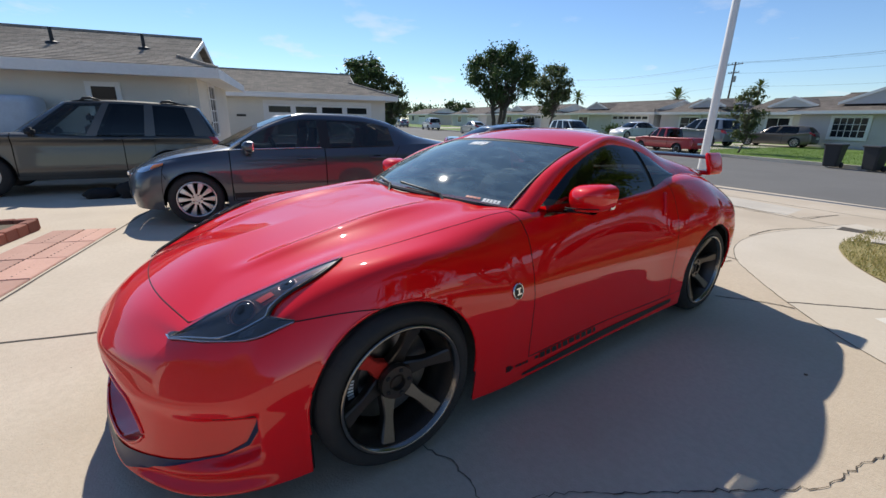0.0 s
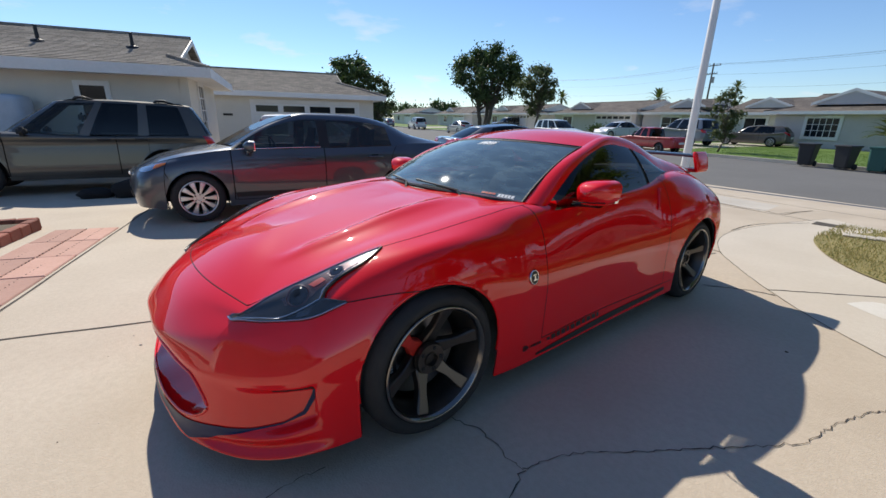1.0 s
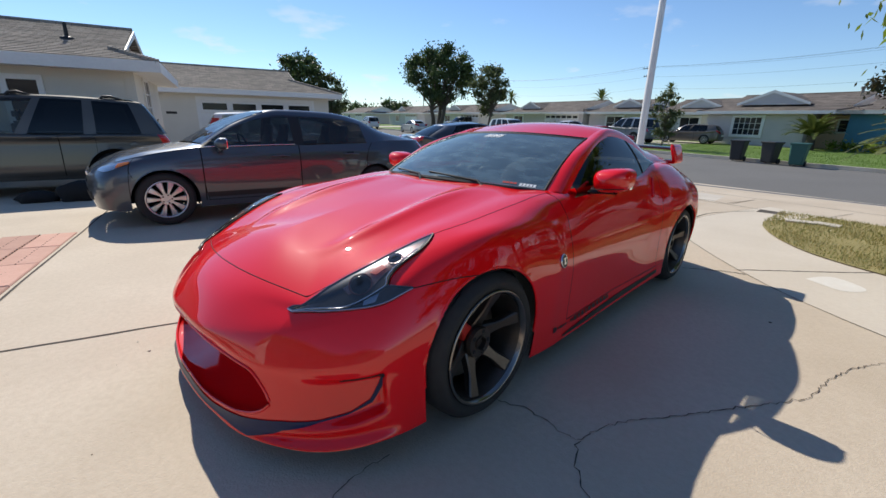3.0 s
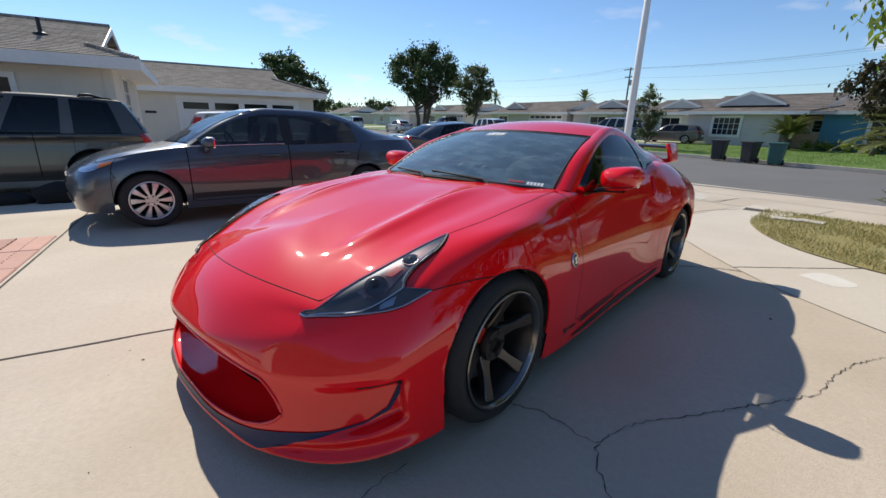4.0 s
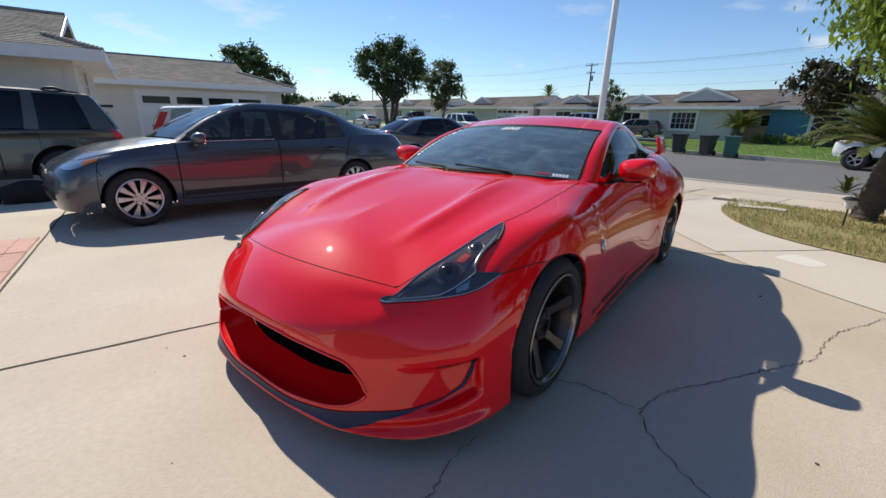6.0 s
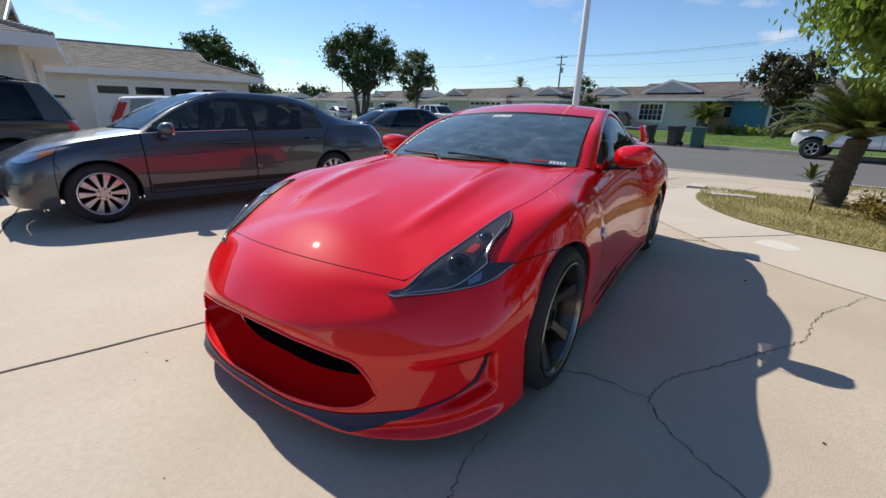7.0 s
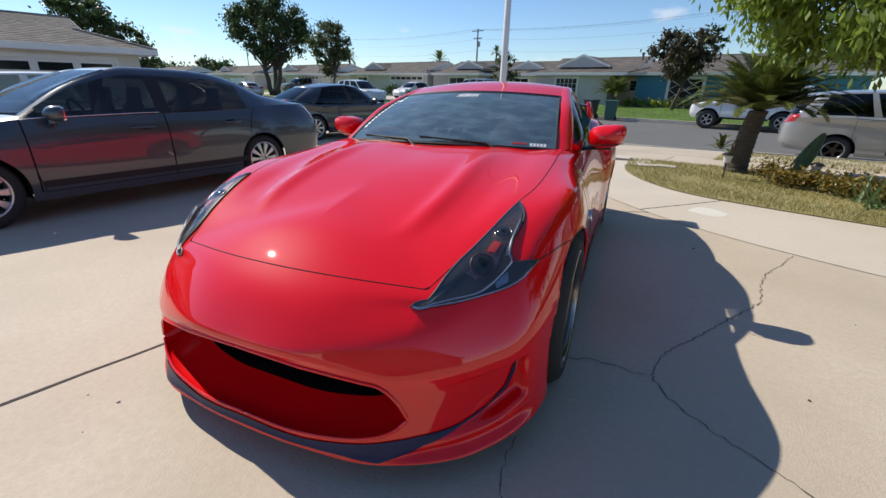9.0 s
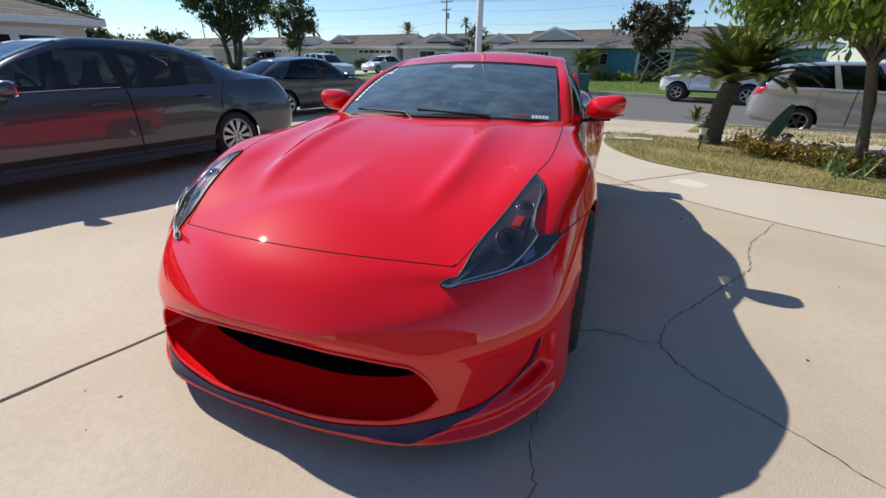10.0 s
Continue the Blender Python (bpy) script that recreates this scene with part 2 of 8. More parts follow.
LEAF_DARK = leaf_material("dark_leaves", (0.085, 0.13, 0.038), (0.036, 0.066, 0.018))
LEAF_BRIGHT = leaf_material("bright_leaves", (0.30, 0.38, 0.05), (0.12, 0.19, 0.03), 0.5)
LEAF_GARDEN = leaf_material("garden_leaves", (0.27, 0.37, 0.05), (0.11, 0.18, 0.03), 0.52)
LEAF_BRONZE = leaf_material("bronze_leaves", (0.085, 0.065, 0.03), (0.045, 0.045, 0.02))
LEAF_OLIVE = leaf_material("olive_leaves", (0.13, 0.16, 0.055), (0.055, 0.075, 0.026))
LEAF_MAROON = leaf_material("maroon_leaves", (0.10, 0.025, 0.03), (0.05, 0.015, 0.02))
FROND = leaf_material("frond_leaves", (0.17, 0.20, 0.045), (0.075, 0.105, 0.025), 0.3)
YUCCA = leaf_material("yucca_leaves", (0.17, 0.26, 0.10), (0.08, 0.14, 0.06), 0.25)
SHRUB = leaf_material("shrub_leaves", (0.36, 0.23, 0.04), (0.15, 0.14, 0.035), 0.25)
GRASSBLADE = leaf_material("grass_blades", (0.19, 0.31, 0.045), (0.11, 0.19, 0.028), 0.3)
DRYBLADE = leaf_material("dry_blades", (0.48, 0.38, 0.17), (0.22, 0.25, 0.07), 0.3)
CACTUS = material("cactus_skin", (0.13, 0.20, 0.09), 0.6, grain=0.3, grain_scale=30, stain=0.4, stain_scale=5)


# ---- building helpers ----
def part(name, bm, mat, parent=None, label="", smooth=False):
    """Links a bmesh as one mesh object, under parent if one is given."""
    me = bpy.data.meshes.new(name)
    bm.to_mesh(me)
    bm.free()
    me.materials.append(mat)
    if smooth:
        me.polygons.foreach_set("use_smooth", [True] * len(me.polygons))
    ob = new(name, me)
    if parent:
        ob.parent = parent
    if label:
        ob["label"] = label
    return ob


def thing(name, m, label, category, group="", kind=""):
    """An Empty at a thing's base, to carry its parts."""
    ob = new(name)
    ob.empty_display_size = 0.1
    ob.matrix_world = m
    return tagged(ob, label, category, group, kind)


def box(bm, x0, x1, y0, y1, z0, z1, m=None):
    v = [bm.verts.new((x, y, z)) for z in (z0, z1) for x, y in ((x0, y0), (x1, y0), (x1, y1), (x0, y1))]
    for f in ((3, 2, 1, 0), (4, 5, 6, 7), (0, 1, 5, 4), (1, 2, 6, 5), (2, 3, 7, 6), (3, 0, 4, 7)):
        bm.faces.new([v[i] for i in f])
    if m:
        for w in v:
            w.co = m @ w.co
    return v


def boxmesh(x0, x1, y0, y1, z0, z1, bevel=0.0):
    bm = bmesh.new()
    box(bm, x0, x1, y0, y1, z0, z1)
    if bevel:
        bmesh.ops.bevel(bm, geom=bm.edges[:], offset=bevel, segments=2, affect="EDGES", profile=0.6)
    return bm


def prism(bm, pts, axis, a, b):
    """A polygon pushed from a to b along an axis; pts are the other two coordinates in order."""
    def at(p, c):
        q = [p[0], p[1]]
        q.insert(axis, c)
        return q
    lo = [bm.verts.new(at(p, a)) for p in pts]
    hi = [bm.verts.new(at(p, b)) for p in pts]
    k = len(pts)
    bm.faces.new(lo[::-1])
    bm.faces.new(hi)
    for i in range(k):
        bm.faces.new((lo[i], lo[(i + 1) % k], hi[(i + 1) % k], hi[i]))
    bmesh.ops.recalc_face_normals(bm, faces=bm.faces[:])


def sheet(bm, rows, close_u=False, flip=False):
    """Quads over a grid of places, rows of equal length."""
    v = [[bm.verts.new(p) for p in r] for r in rows]
    k = len(rows[0])
    for i in range(len(v) - 1):
        for j in range(k if close_u else k - 1):
            f = (v[i][j], v[i][(j + 1) % k], v[i + 1][(j + 1) % k], v[i + 1][j])
            try:
                bm.faces.new(f[::-1] if flip else f)
            except ValueError:
                pass
    return v


def tube(bm, pts, radius, sides=6, cap=True):
    """A round bar along places; radius is one number or one for each place."""
    pts = [Vector(p) for p in pts]
    rad = radius if isinstance(radius, (list, tuple)) else [radius] * len(pts)
    rings = []
    for i, p in enumerate(pts):
        d = (pts[min(i + 1, len(pts) - 1)] - pts[max(i - 1, 0)]).normalized()
        a = d.cross(Vector((0.02, 0.03, 1)) if abs(d.z) < 0.95 else Vector((1, 0.1, 0))).normalized()
        b = d.cross(a)
        rings.append([p + (a * math.cos(2 * math.pi * k / sides) + b * math.sin(2 * math.pi * k / sides)) * rad[i] for k in range(sides)])
    v = sheet(bm, rings, close_u=True)
    if cap:
        bm.faces.new(v[0][::-1])
        bm.faces.new(v[-1])


def turned(bm, prof, axis="x", seg=48, centre=(0, 0, 0), close=False):
    """A turned body: prof is (along the axis, radius)."""
    rows = []
    for a, r in prof:
        ring = []
        for k in range(seg):
            c, s = r * math.cos(2 * math.pi * k / seg), r * math.sin(2 * math.pi * k / seg)
            p = (a, c, s) if axis == "x" else ((c, a, s) if axis == "y" else (c, s, a))
            ring.append(Vector(p) + Vector(centre))
        rows.append(ring)
    v = sheet(bm, rows, close_u=True)
    if close:
        for ring in (v[0], v[-1]):
            try:
                bm.faces.new(ring)
            except ValueError:
                pass
    bmesh.ops.recalc_face_normals(bm, faces=bm.faces[:])


def spline(pts, t, mirror_start=False, mirror_end=False):
    """Catmull-Rom through pts at t in 0..len-1."""
    k = len(pts)
    i = min(max(int(math.floor(t)), 0), k - 2)
    f = t - i
    p1, p2 = pts[i], pts[i + 1]
    p0 = pts[i - 1] if i > 0 else ((-pts[1][0], *pts[1][1:]) if mirror_start else tuple(2 * a - b for a, b in zip(pts[0], pts[1])))
    p3 = pts[i + 2] if i + 2 < k else ((-pts[k - 2][0], *pts[k - 2][1:]) if mirror_end else tuple(2 * a - b for a, b in zip(pts[k - 1], pts[k - 2])))
    return tuple(0.5 * (2 * b + (c - a) * f + (2 * a - 5 * b + 4 * c - d) * f * f + (3 * b - a - 3 * c + d) * f ** 3) for a, b, c, d in zip(p0, p1, p2, p3))


def along(pts, n):
    return [spline(pts, (len(pts) - 1) * i / (n - 1)) for i in range(n)]


def level(x, y):
    """Height of the sloping driveway."""
    return -0.0175 * y + 0.019 * x


LOT = -14.0   # the houses and the street stand turned by this against the red car


def lot(a, b, z=0.0):
    """World place from metres along the street (a) and towards it (b)."""
    c, s = math.cos(radians(LOT)), math.sin(radians(LOT))
    return Vector((c * a - s * b, s * a + c * b, z))


def lot_pose(a, b, z=0.0, turn=0.0):
    p = lot(a, b, z)
    return pose(p.x, p.y, p.z, 0, 0, LOT + turn)


# ---- ground ----
STREET_Z, KERB_NEAR, KERB_FAR = -0.36, 10.8, 21.8


def near_level(a, b):
    p = lot(min(max(a, -9), 9), min(max(b, -8), KERB_NEAR))
    return level(p.x, p.y)


bm = bmesh.new()
A = [-900, -300, -120, -60, -40, -30, -22, -16, -12, -9, -7, -5, -3, -1, 1, 3, 5, 7, 9, 12, 16, 22, 30, 45, 70, 140, 400, 900]
B = [-400, -100, -40, -20, -12, -8, -6, -4, -2, 0, 2, 4, 6, 8, KERB_NEAR - 0.12, KERB_NEAR, KERB_FAR, KERB_FAR + 0.12, 24, 30, 40, 80, 200, 900]
sheet(bm, [[lot(a, b, (STREET_Z - 0.05) if KERB_NEAR - 0.05 < b < KERB_FAR + 0.05 else (near_level(a, b) - 0.10 if b < KERB_NEAR else -0.30)) for a in A] for b in B])
bmesh.ops.recalc_face_normals(bm, faces=bm.faces[:])
ground = part("ground", bm, FARGROUND)
tagged(ground, "bare dry ground reaching far off", "ground", kind="structure")

bm = bmesh.new()
sheet(bm, [[lot(a, b, STREET_Z + 0.05 * math.sin(math.pi * (b - KERB_NEAR) / (KERB_FAR - KERB_NEAR))) for a in A if abs(a) < 350] for b in np.linspace(KERB_NEAR + 0.02, KERB_FAR - 0.02, 9)])
bmesh.ops.recalc_face_normals(bm, faces=bm.faces[:])
tagged(part("road", bm, ASPHALT, smooth=True), "grey worn asphalt residential street", "road", kind="structure")


# ---- the red coupe ----
# Feature lines of half the body, from the nose's middle round the corner and along the side to the tail's middle.
LINES = [
    # lower edge
    [(0, -.935, .100), (.28, -.905, .095), (.565, -.825, .068), (.775, -.655, .032), (.895, -.36, .060), (.905, .07, .12), (.935, .47, .12),
     (.935, .70, .12), (.925, 1.3, .125), (.925, 1.85, .13), (.935, 2.2, .14), (.94, 2.59, .16), (.85, 3.15, .20), (0, 3.42, .22)],
    # lower mouth edge, sill
    [(0, -.930, .175), (.28, -.900, .170), (.558, -.800, .175), (.755, -.62, .20), (.90, -.36, .22), (.935, .07, .25), (.94, .47, .25),
     (.925, .70, .23), (.905, 1.3, .23), (.915, 1.85, .23), (.94, 2.2, .25), (.96, 2.59, .27), (.88, 3.15, .32), (0, 3.45, .35)],
    # upper mouth edge, duct
    [(0, -.922, .375), (.28, -.892, .37), (.570, -.775, .345), (.765, -.585, .36), (.91, -.345, .38), (.955, .07, .42), (.946, .48, .405),
     (.930, .70, .395), (.902, 1.3, .38), (.905, 1.85, .40), (.945, 2.2, .43), (.97, 2.59, .46), (.90, 3.15, .48), (0, 3.46, .50)],
    # bumper's fullest line
    [(0, -.929, .432), (.28, -.898, .433), (.574, -.767, .446), (.760, -.566, .478), (.905, -.33, .505), (.960, .07, .57), (.947, .5, .545),
     (.930, .70, .533), (.902, 1.3, .52), (.905, 1.85, .54), (.95, 2.2, .57), (.975, 2.59, .60), (.90, 3.12, .62), (0, 3.45, .64)],
    # lower edge of the lamp, shoulder
    [(0, -.908, .478), (.28, -.876, .480), (.571, -.738, .500), (.738, -.512, .556), (.852, -.310, .622), (.933, .07, .712), (.915, .5, .692),
     (.901, .70, .676), (.880, 1.3, .662), (.885, 1.85, .69), (.935, 2.2, .73), (.95, 2.59, .77), (.86, 3.08, .76), (0, 3.40, .76)],
    # fender crest, belt
    [(0, -.800, .562), (.28, -.772, .560), (.572, -.660, .560), (.700, -.430, .648), (.828, -.205, .738), (.886, .07, .800), (.862, .46, .806),
     (.846, .70, .808), (.836, 1.3, .83), (.830, 1.85, .87), (.850, 2.2, .90), (.84, 2.59, .905), (.72, 3.05, .87), (0, 3.33, .87)],
    # bonnet edge
    [(0, -.690, .628), (.28, -.670, .622), (.567, -.610, .602), (.640, -.400, .690), (.705, -.180, .772), (.752, .07, .818), (.752, .42, .862),
     (.745, .68, .885), (.770, 1.3, .895), (.765, 1.85, .92), (.745, 2.2, .978), (.70, 2.59, .975), (.58, 3.02, .93), (0, 3.25, .93)],
    # bonnet ridge
    [(0, -.520, .699), (.18, -.505, .697), (.375, -.430, .696), (.425, -.270, .745), (.435, -.07, .800), (.430, .13, .845), (.425, .40, .886),
     (.420, .62, .902), (.45, 1.3, .90), (.45, 1.85, .93), (.45, 2.3, .95), (.43, 2.65, .95), (.3, 2.95, .93), (0, 3.15, .93)],
    # middle
    [(0, -.380, .739), (0, -.330, .750), (0, -.250, .767), (0, -.130, .790), (0, .02, .822), (0, .18, .850), (0, .40, .880),
     (0, .56, .897), (0, 1.3, .89), (0, 1.85, .92), (0, 2.3, .94), (0, 2.65, .94), (0, 2.9, .93), (0, 3.05, .93)],
]
CAR = pose(0.0895, 0, 0, -1.0, -1.09, 2.6)
AXLE_F, AXLE_R, ARCH = 0.007, 2.53, 0.347
HUBS = {AXLE_F: 0.319, AXLE_R: 0.312}


def narrow(x):
    """Draws the flanks in towards the car's middle line."""
    f = min(1, abs(x) / 0.45)
    return x - math.copysign(0.035 * f * f * (3 - 2 * f), x)


def narrowed(line):
    return [(narrow(x), y, z) for x, y, z in line]


LINES = [narrowed([(x * (1 - 0.055 * min(1, max(0, -y / 0.5))), y, z) for x, y, z in line]) for line in LINES]

# the nose and its corners: the same stations 0 to 4, given as they stand
NOSE = [
    [(0, -.905, .118), (.25, -.890, .112), (.492, -.838, .103), (.735, -.668, .094), (.886, -.405, .132)],
    [(0, -.892, .170), (.25, -.877, .162), (.505, -.812, .166), (.735, -.632, .190), (.874, -.400, .240)],
    [(0, -.876, .386), (.25, -.860, .380), (.522, -.785, .345), (.742, -.598, .335), (.866, -.410, .372)],
    [(0, -.884, .436), (.25, -.867, .434), (.540, -.768, .402), (.752, -.588, .418), (.866, -.395, .490)],
    [(0, -.870, .472), (.25, -.847, .476), (.540, -.720, .500), (.722, -.520, .556), (.820, -.345, .632)],
    [(0, -.795, .560), (.25, -.768, .558), (.538, -.655, .560), (.690, -.440, .645), (.788, -.225, .735)],
    [(0, -.690, .624), (.25, -.670, .619), (.535, -.602, .600), (.612, -.405, .688), (.674, -.165, .774)],
]
for feature, given in zip(LINES, NOSE):
    feature[:5] = given
    feature[11:] = [(x * f, y - d, z) for (x, y, z), f, d in zip(feature[11:], (.985, .94, 1), (.0, .08, .07))]


def smooth(a, b, x):
    f = min(1, max(0, (x - a) / (b - a)))
    return f * f * (3 - 2 * f)


def kinked(line, s):
    """Through a feature line with a corner at station 2, where bonnet, lamp and nose meet."""
    if s <= 2:
        return spline(line[:3], s, True, False)
    return spline(line[2:], s - 2, False, True)


def plain_skin(s, v):
    return Vector(spline([kinked(line, s) if k in (5, 6) else spline(line, s, True, True) for k, line in enumerate(LINES)], v))


def skin(s, v):
    """The body's surface by station s (0..13) and line v (0..8), with the sunk duct in the bumper's corner and the bonnet's ridges."""
    p = plain_skin(s, v)
    if 2.0 < s < 4.0 and v < 2.4:
        deep = smooth(2.3, 3.4, s) * (1 - smooth(3.62, 3.74, s)) * (1 - smooth(1.92, 2.26, v)) * smooth(0.80, 1.05, v - 0.12 * smooth(3.2, 3.7, s))
        hollow = smooth(2.0, 2.5, s) * (1 - smooth(3.5, 3.95, s)) * smooth(0.05, 0.35, v) * (1 - smooth(0.40, 0.75, v))
        p -= Vector((0.62, -0.72, 0.1)).normalized() * (0.050 * deep + 0.022 * hollow)
    if v > 6 and s < 7.2:
        ridge = math.exp(-((v - 7.0) / 0.13) ** 2) * smooth(1.5, 3.5, s) * (1 - smooth(5.2, 6.9, s))
        p.z += 0.017 * ridge - 0.010 * math.exp(-((v - 6.55) / 0.25) ** 2) * smooth(2.5, 4, s)
    return p


def skin_normal(s, v):
    e = 0.02
    s0, v0 = min(max(s, e), 13 - e), min(max(v, e), 8 - e)
    n = (skin(s0 + e, v0) - skin(s0 - e, v0)).cross(skin(s0, v0 + e) - skin(s0, v0 - e))
    return n.normalized()


def panel(s0, s1, v0, v1, sn, vn, arch=True, mirror=False, hole=None):
    """A panel of the body between stations and lines, with the wheel arches cut round."""
    bm = bmesh.new()
    ss, vv = np.linspace(s0, s1, sn + 1), np.linspace(v0, v1, vn + 1)
    pts = [[skin(s, v) for s in ss] for v in vv]
    keep = {}

    def inside(p):
        for yc in (AXLE_F, AXLE_R):
            d = math.hypot(p.y - yc, p.z - HUBS[yc])
            if d < ARCH or (p.z < HUBS[yc] and abs(p.y - yc) < ARCH):
                return yc
        return None

    flag = [[arch and abs(p.x) > 0.55 and inside(p) is not None for p in r] for r in pts]
    sgn = -1 if mirror else 1

    def vert(i, j):
        if (i, j) not in keep:
            p = pts[i][j].copy()
            if flag[i][j]:
                yc = inside(p)
                if p.z < HUBS[yc]:
                    p.y = yc + math.copysign(ARCH, p.y - yc)
                else:
                    d = math.hypot(p.y - yc, p.z - HUBS[yc])
                    p.y, p.z = yc + (p.y - yc) * ARCH / d, HUBS[yc] + (p.z - HUBS[yc]) * ARCH / d
            keep[i, j] = bm.verts.new((p.x * sgn, p.y, p.z))
        return keep[i, j]

    for i in range(vn):
        for j in range(sn):
            c = [(i, j), (i, j + 1), (i + 1, j + 1), (i + 1, j)]
            if all(flag[a][b] for a, b in c):
                continue
            if hole and hole((ss[j] + ss[j + 1]) / 2, (vv[i] + vv[i + 1]) / 2):
                continue
            q = [vert(a, b) for a, b in c]
            bm.faces.new(q[::-1] if mirror else q)
    bmesh.ops.dissolve_degenerate(bm, dist=0.0005, edges=bm.edges[:])
    return bm


def both(make):
    """A panel with its mirror image in one mesh."""
    bm = make(False)
    other = bpy.data.meshes.new("tmp")
    b2 = make(True)
    b2.to_mesh(other)
    b2.free()
    bm.from_mesh(other)
    bpy.data.meshes.remove(other)
    bmesh.ops.remove_doubles(bm, verts=[v for v in bm.verts if abs(v.co.x) < 0.002], dist=0.002)
    return bm


def outward(bm, centre):
    """Turns every face away from a centre."""
    c = Vector(centre)
    bm.normal_update()
    for f in bm.faces:
        if f.normal.dot(f.calc_center_median() - c) < 0:
            f.normal_flip()
    return bm


def straight(pts, t):
    """Along a broken line at t in 0..len-1."""
    i = min(int(t), len(pts) - 2)
    return tuple(a + (b - a) * (t - i) for a, b in zip(pts[i], pts[i + 1]))


def strip(upper, lower, n, m, lift, mirror=False, run=None):
    """A piece laid on the body between two curves of (station, line), lift metres proud."""
    bm = bmesh.new()
    rows = []
    run = run or spline
    for k in range(m + 1):
        row = []
        for i in range(n + 1):
            u = run(upper, (len(upper) - 1) * i / n)
            w = run(lower, (len(lower) - 1) * i / n)
            s, v = (u[0] + (w[0] - u[0]) * k / m, u[1] + (w[1] - u[1]) * k / m)
            p = skin(s, v) + skin_normal(s, v) * lift
            row.append((-p.x if mirror else p.x, p.y, p.z))
        rows.append(row)
    sheet(bm, rows, flip=mirror)
    bmesh.ops.remove_doubles(bm, verts=bm.verts[:], dist=0.0004)
    return bm


def seam(bm, path, radius, mirror=False, lift=0.0, n=40):
    pts = []
    for s, v in along(path, n):
        p = skin(s, v) + skin_normal(s, v) * lift
        pts.append((-p.x if mirror else p.x, p.y, p.z))
    tube(bm, pts, radius, 5)


coupe = thing("sports_coupe", CAR, "glossy red two-door sports coupe parked on a concrete driveway", "car")


MOUTH_LOW = [(0, .98), (.6, .98), (1.1, 1.02), (1.6, 1.10), (1.90, 1.20), (2.05, 1.30), (2.12, 1.38), (2.15, 1.48)]
MOUTH_TOP = [(0, 2.36), (.5, 2.28), (1.0, 2.16), (1.5, 2.18), (1.78, 2.16), (1.93, 1.94), (2.08, 1.68), (2.15, 1.48)]


def height_at(pts, s):
    """Value of a curve given as rising (place, value) pairs."""
    for (a, u), (b, w) in zip(pts[:-1], pts[1:]):
        if s <= b:
            return u + (w - u) * max(0, s - a) / (b - a)
    return pts[-1][1]


def mouth_edge(s):
    """Lower and upper line of the mouth at a station; the end is pointed and rounded off."""
    return tuple(sum(height_at(line, min(2.15, abs(s + d))) for d in (-.03, 0, .03)) / 3 for line in (MOUTH_LOW, MOUTH_TOP))


MOUTH_S = [2.15 * math.sin(math.pi / 2 * f) for f in np.linspace(0, 1, 49)]


def bumper_front(mirror):
    """The bumper's middle above and below the mouth, out to its corner pieces."""
    bm = bmesh.new()
    sg = -1 if mirror else 1
    ss = MOUTH_S + [2.175, 2.20, 2.225, 2.25]
    for over in (False, True):
        rows = []
        for f in np.linspace(0, 1, 45 if over else 21):
            row = []
            for st in ss:
                lo, hi = mouth_edge(st)
                if st > 2.149:
                    lo = hi = 1.48
                v = hi + (4 - hi) * f if over else lo * f
                q = skin(st, v)
                row.append((q.x * sg, q.y, q.z))
            rows.append(row)
        sheet(bm, rows, flip=mirror)
    bmesh.ops.remove_doubles(bm, verts=bm.verts[:], dist=0.0004)
    return bm


part("nose_panel", both(lambda k: panel(0, 2, 4, 6, 24, 30, mirror=k)), RED, coupe, smooth=True)
part("front_bumper", both(bumper_front), RED, coupe, smooth=True)
for k in (False, True):
    part("bumper_corner", panel(2.25, 5.2, 0, 4, 76, 90, mirror=k), RED, coupe, smooth=True)
    part("fender", panel(2, 6.994, 4, 6, 70, 18, mirror=k), RED, coupe, smooth=True)
    part("fender_skirt", panel(5, 6.994, 0, 4, 40, 40, mirror=k), RED, coupe, smooth=True)
    part("door", panel(7.006, 9.512, 0.9, 6, 40, 44, mirror=k), RED, coupe, smooth=True)
    part("side_skirt", panel(6.99, 10.2, 0, 0.88, 40, 8, mirror=k), RED, coupe, smooth=True)
    part("rear_quarter", panel(9.522, 13, 0.9, 6, 70, 50, mirror=k), RED, coupe, smooth=True)
part("bonnet", both(lambda k: panel(0, 7.15, 6.012, 8, 80, 36, mirror=k)), RED, coupe, smooth=True)
for k in (False, True):
    bm = bmesh.new()
    seam(bm, [(0, 6.0), (.7, 6.0), (1.4, 6.0), (1.99, 6.0)], .0022, k, -.0004)
    seam(bm, [(2.01, 6.0), (3.0, 6.0), (4.5, 6.0), (6.0, 6.0), (7.0, 6.0)], .0017, k, -.0004, 70)
    part("bonnet_gap", bm, VOID, coupe)
part("rear_deck", both(lambda k: panel(9, 13, 6, 8, 30, 14, mirror=k)), RED, coupe, smooth=True)


def inner():
    def make(k):
        bm = panel(0, 13, 0.1, 8, 60, 34, mirror=k, hole=lambda s, v: s < 2.1 and v < 2.1)
        for v in bm.verts:
            v.co = Vector((v.co.x * 0.985, v.co.y * 0.992 + 0.008, v.co.z - 0.014))
        return bm
    return both(make)


part("inner_shell", inner(), VOID, coupe)

# canopy: windshield, pillars, roof, side windows
HEAD = lambda u: Vector((0.570 * u, 1.205 + 0.14 * u * u, 1.190 - 0.03 * u * u))
FOOT = lambda u: Vector((0.675 * u, 0.545 + 0.165 * u * u, 0.905 - 0.025 * u * u))


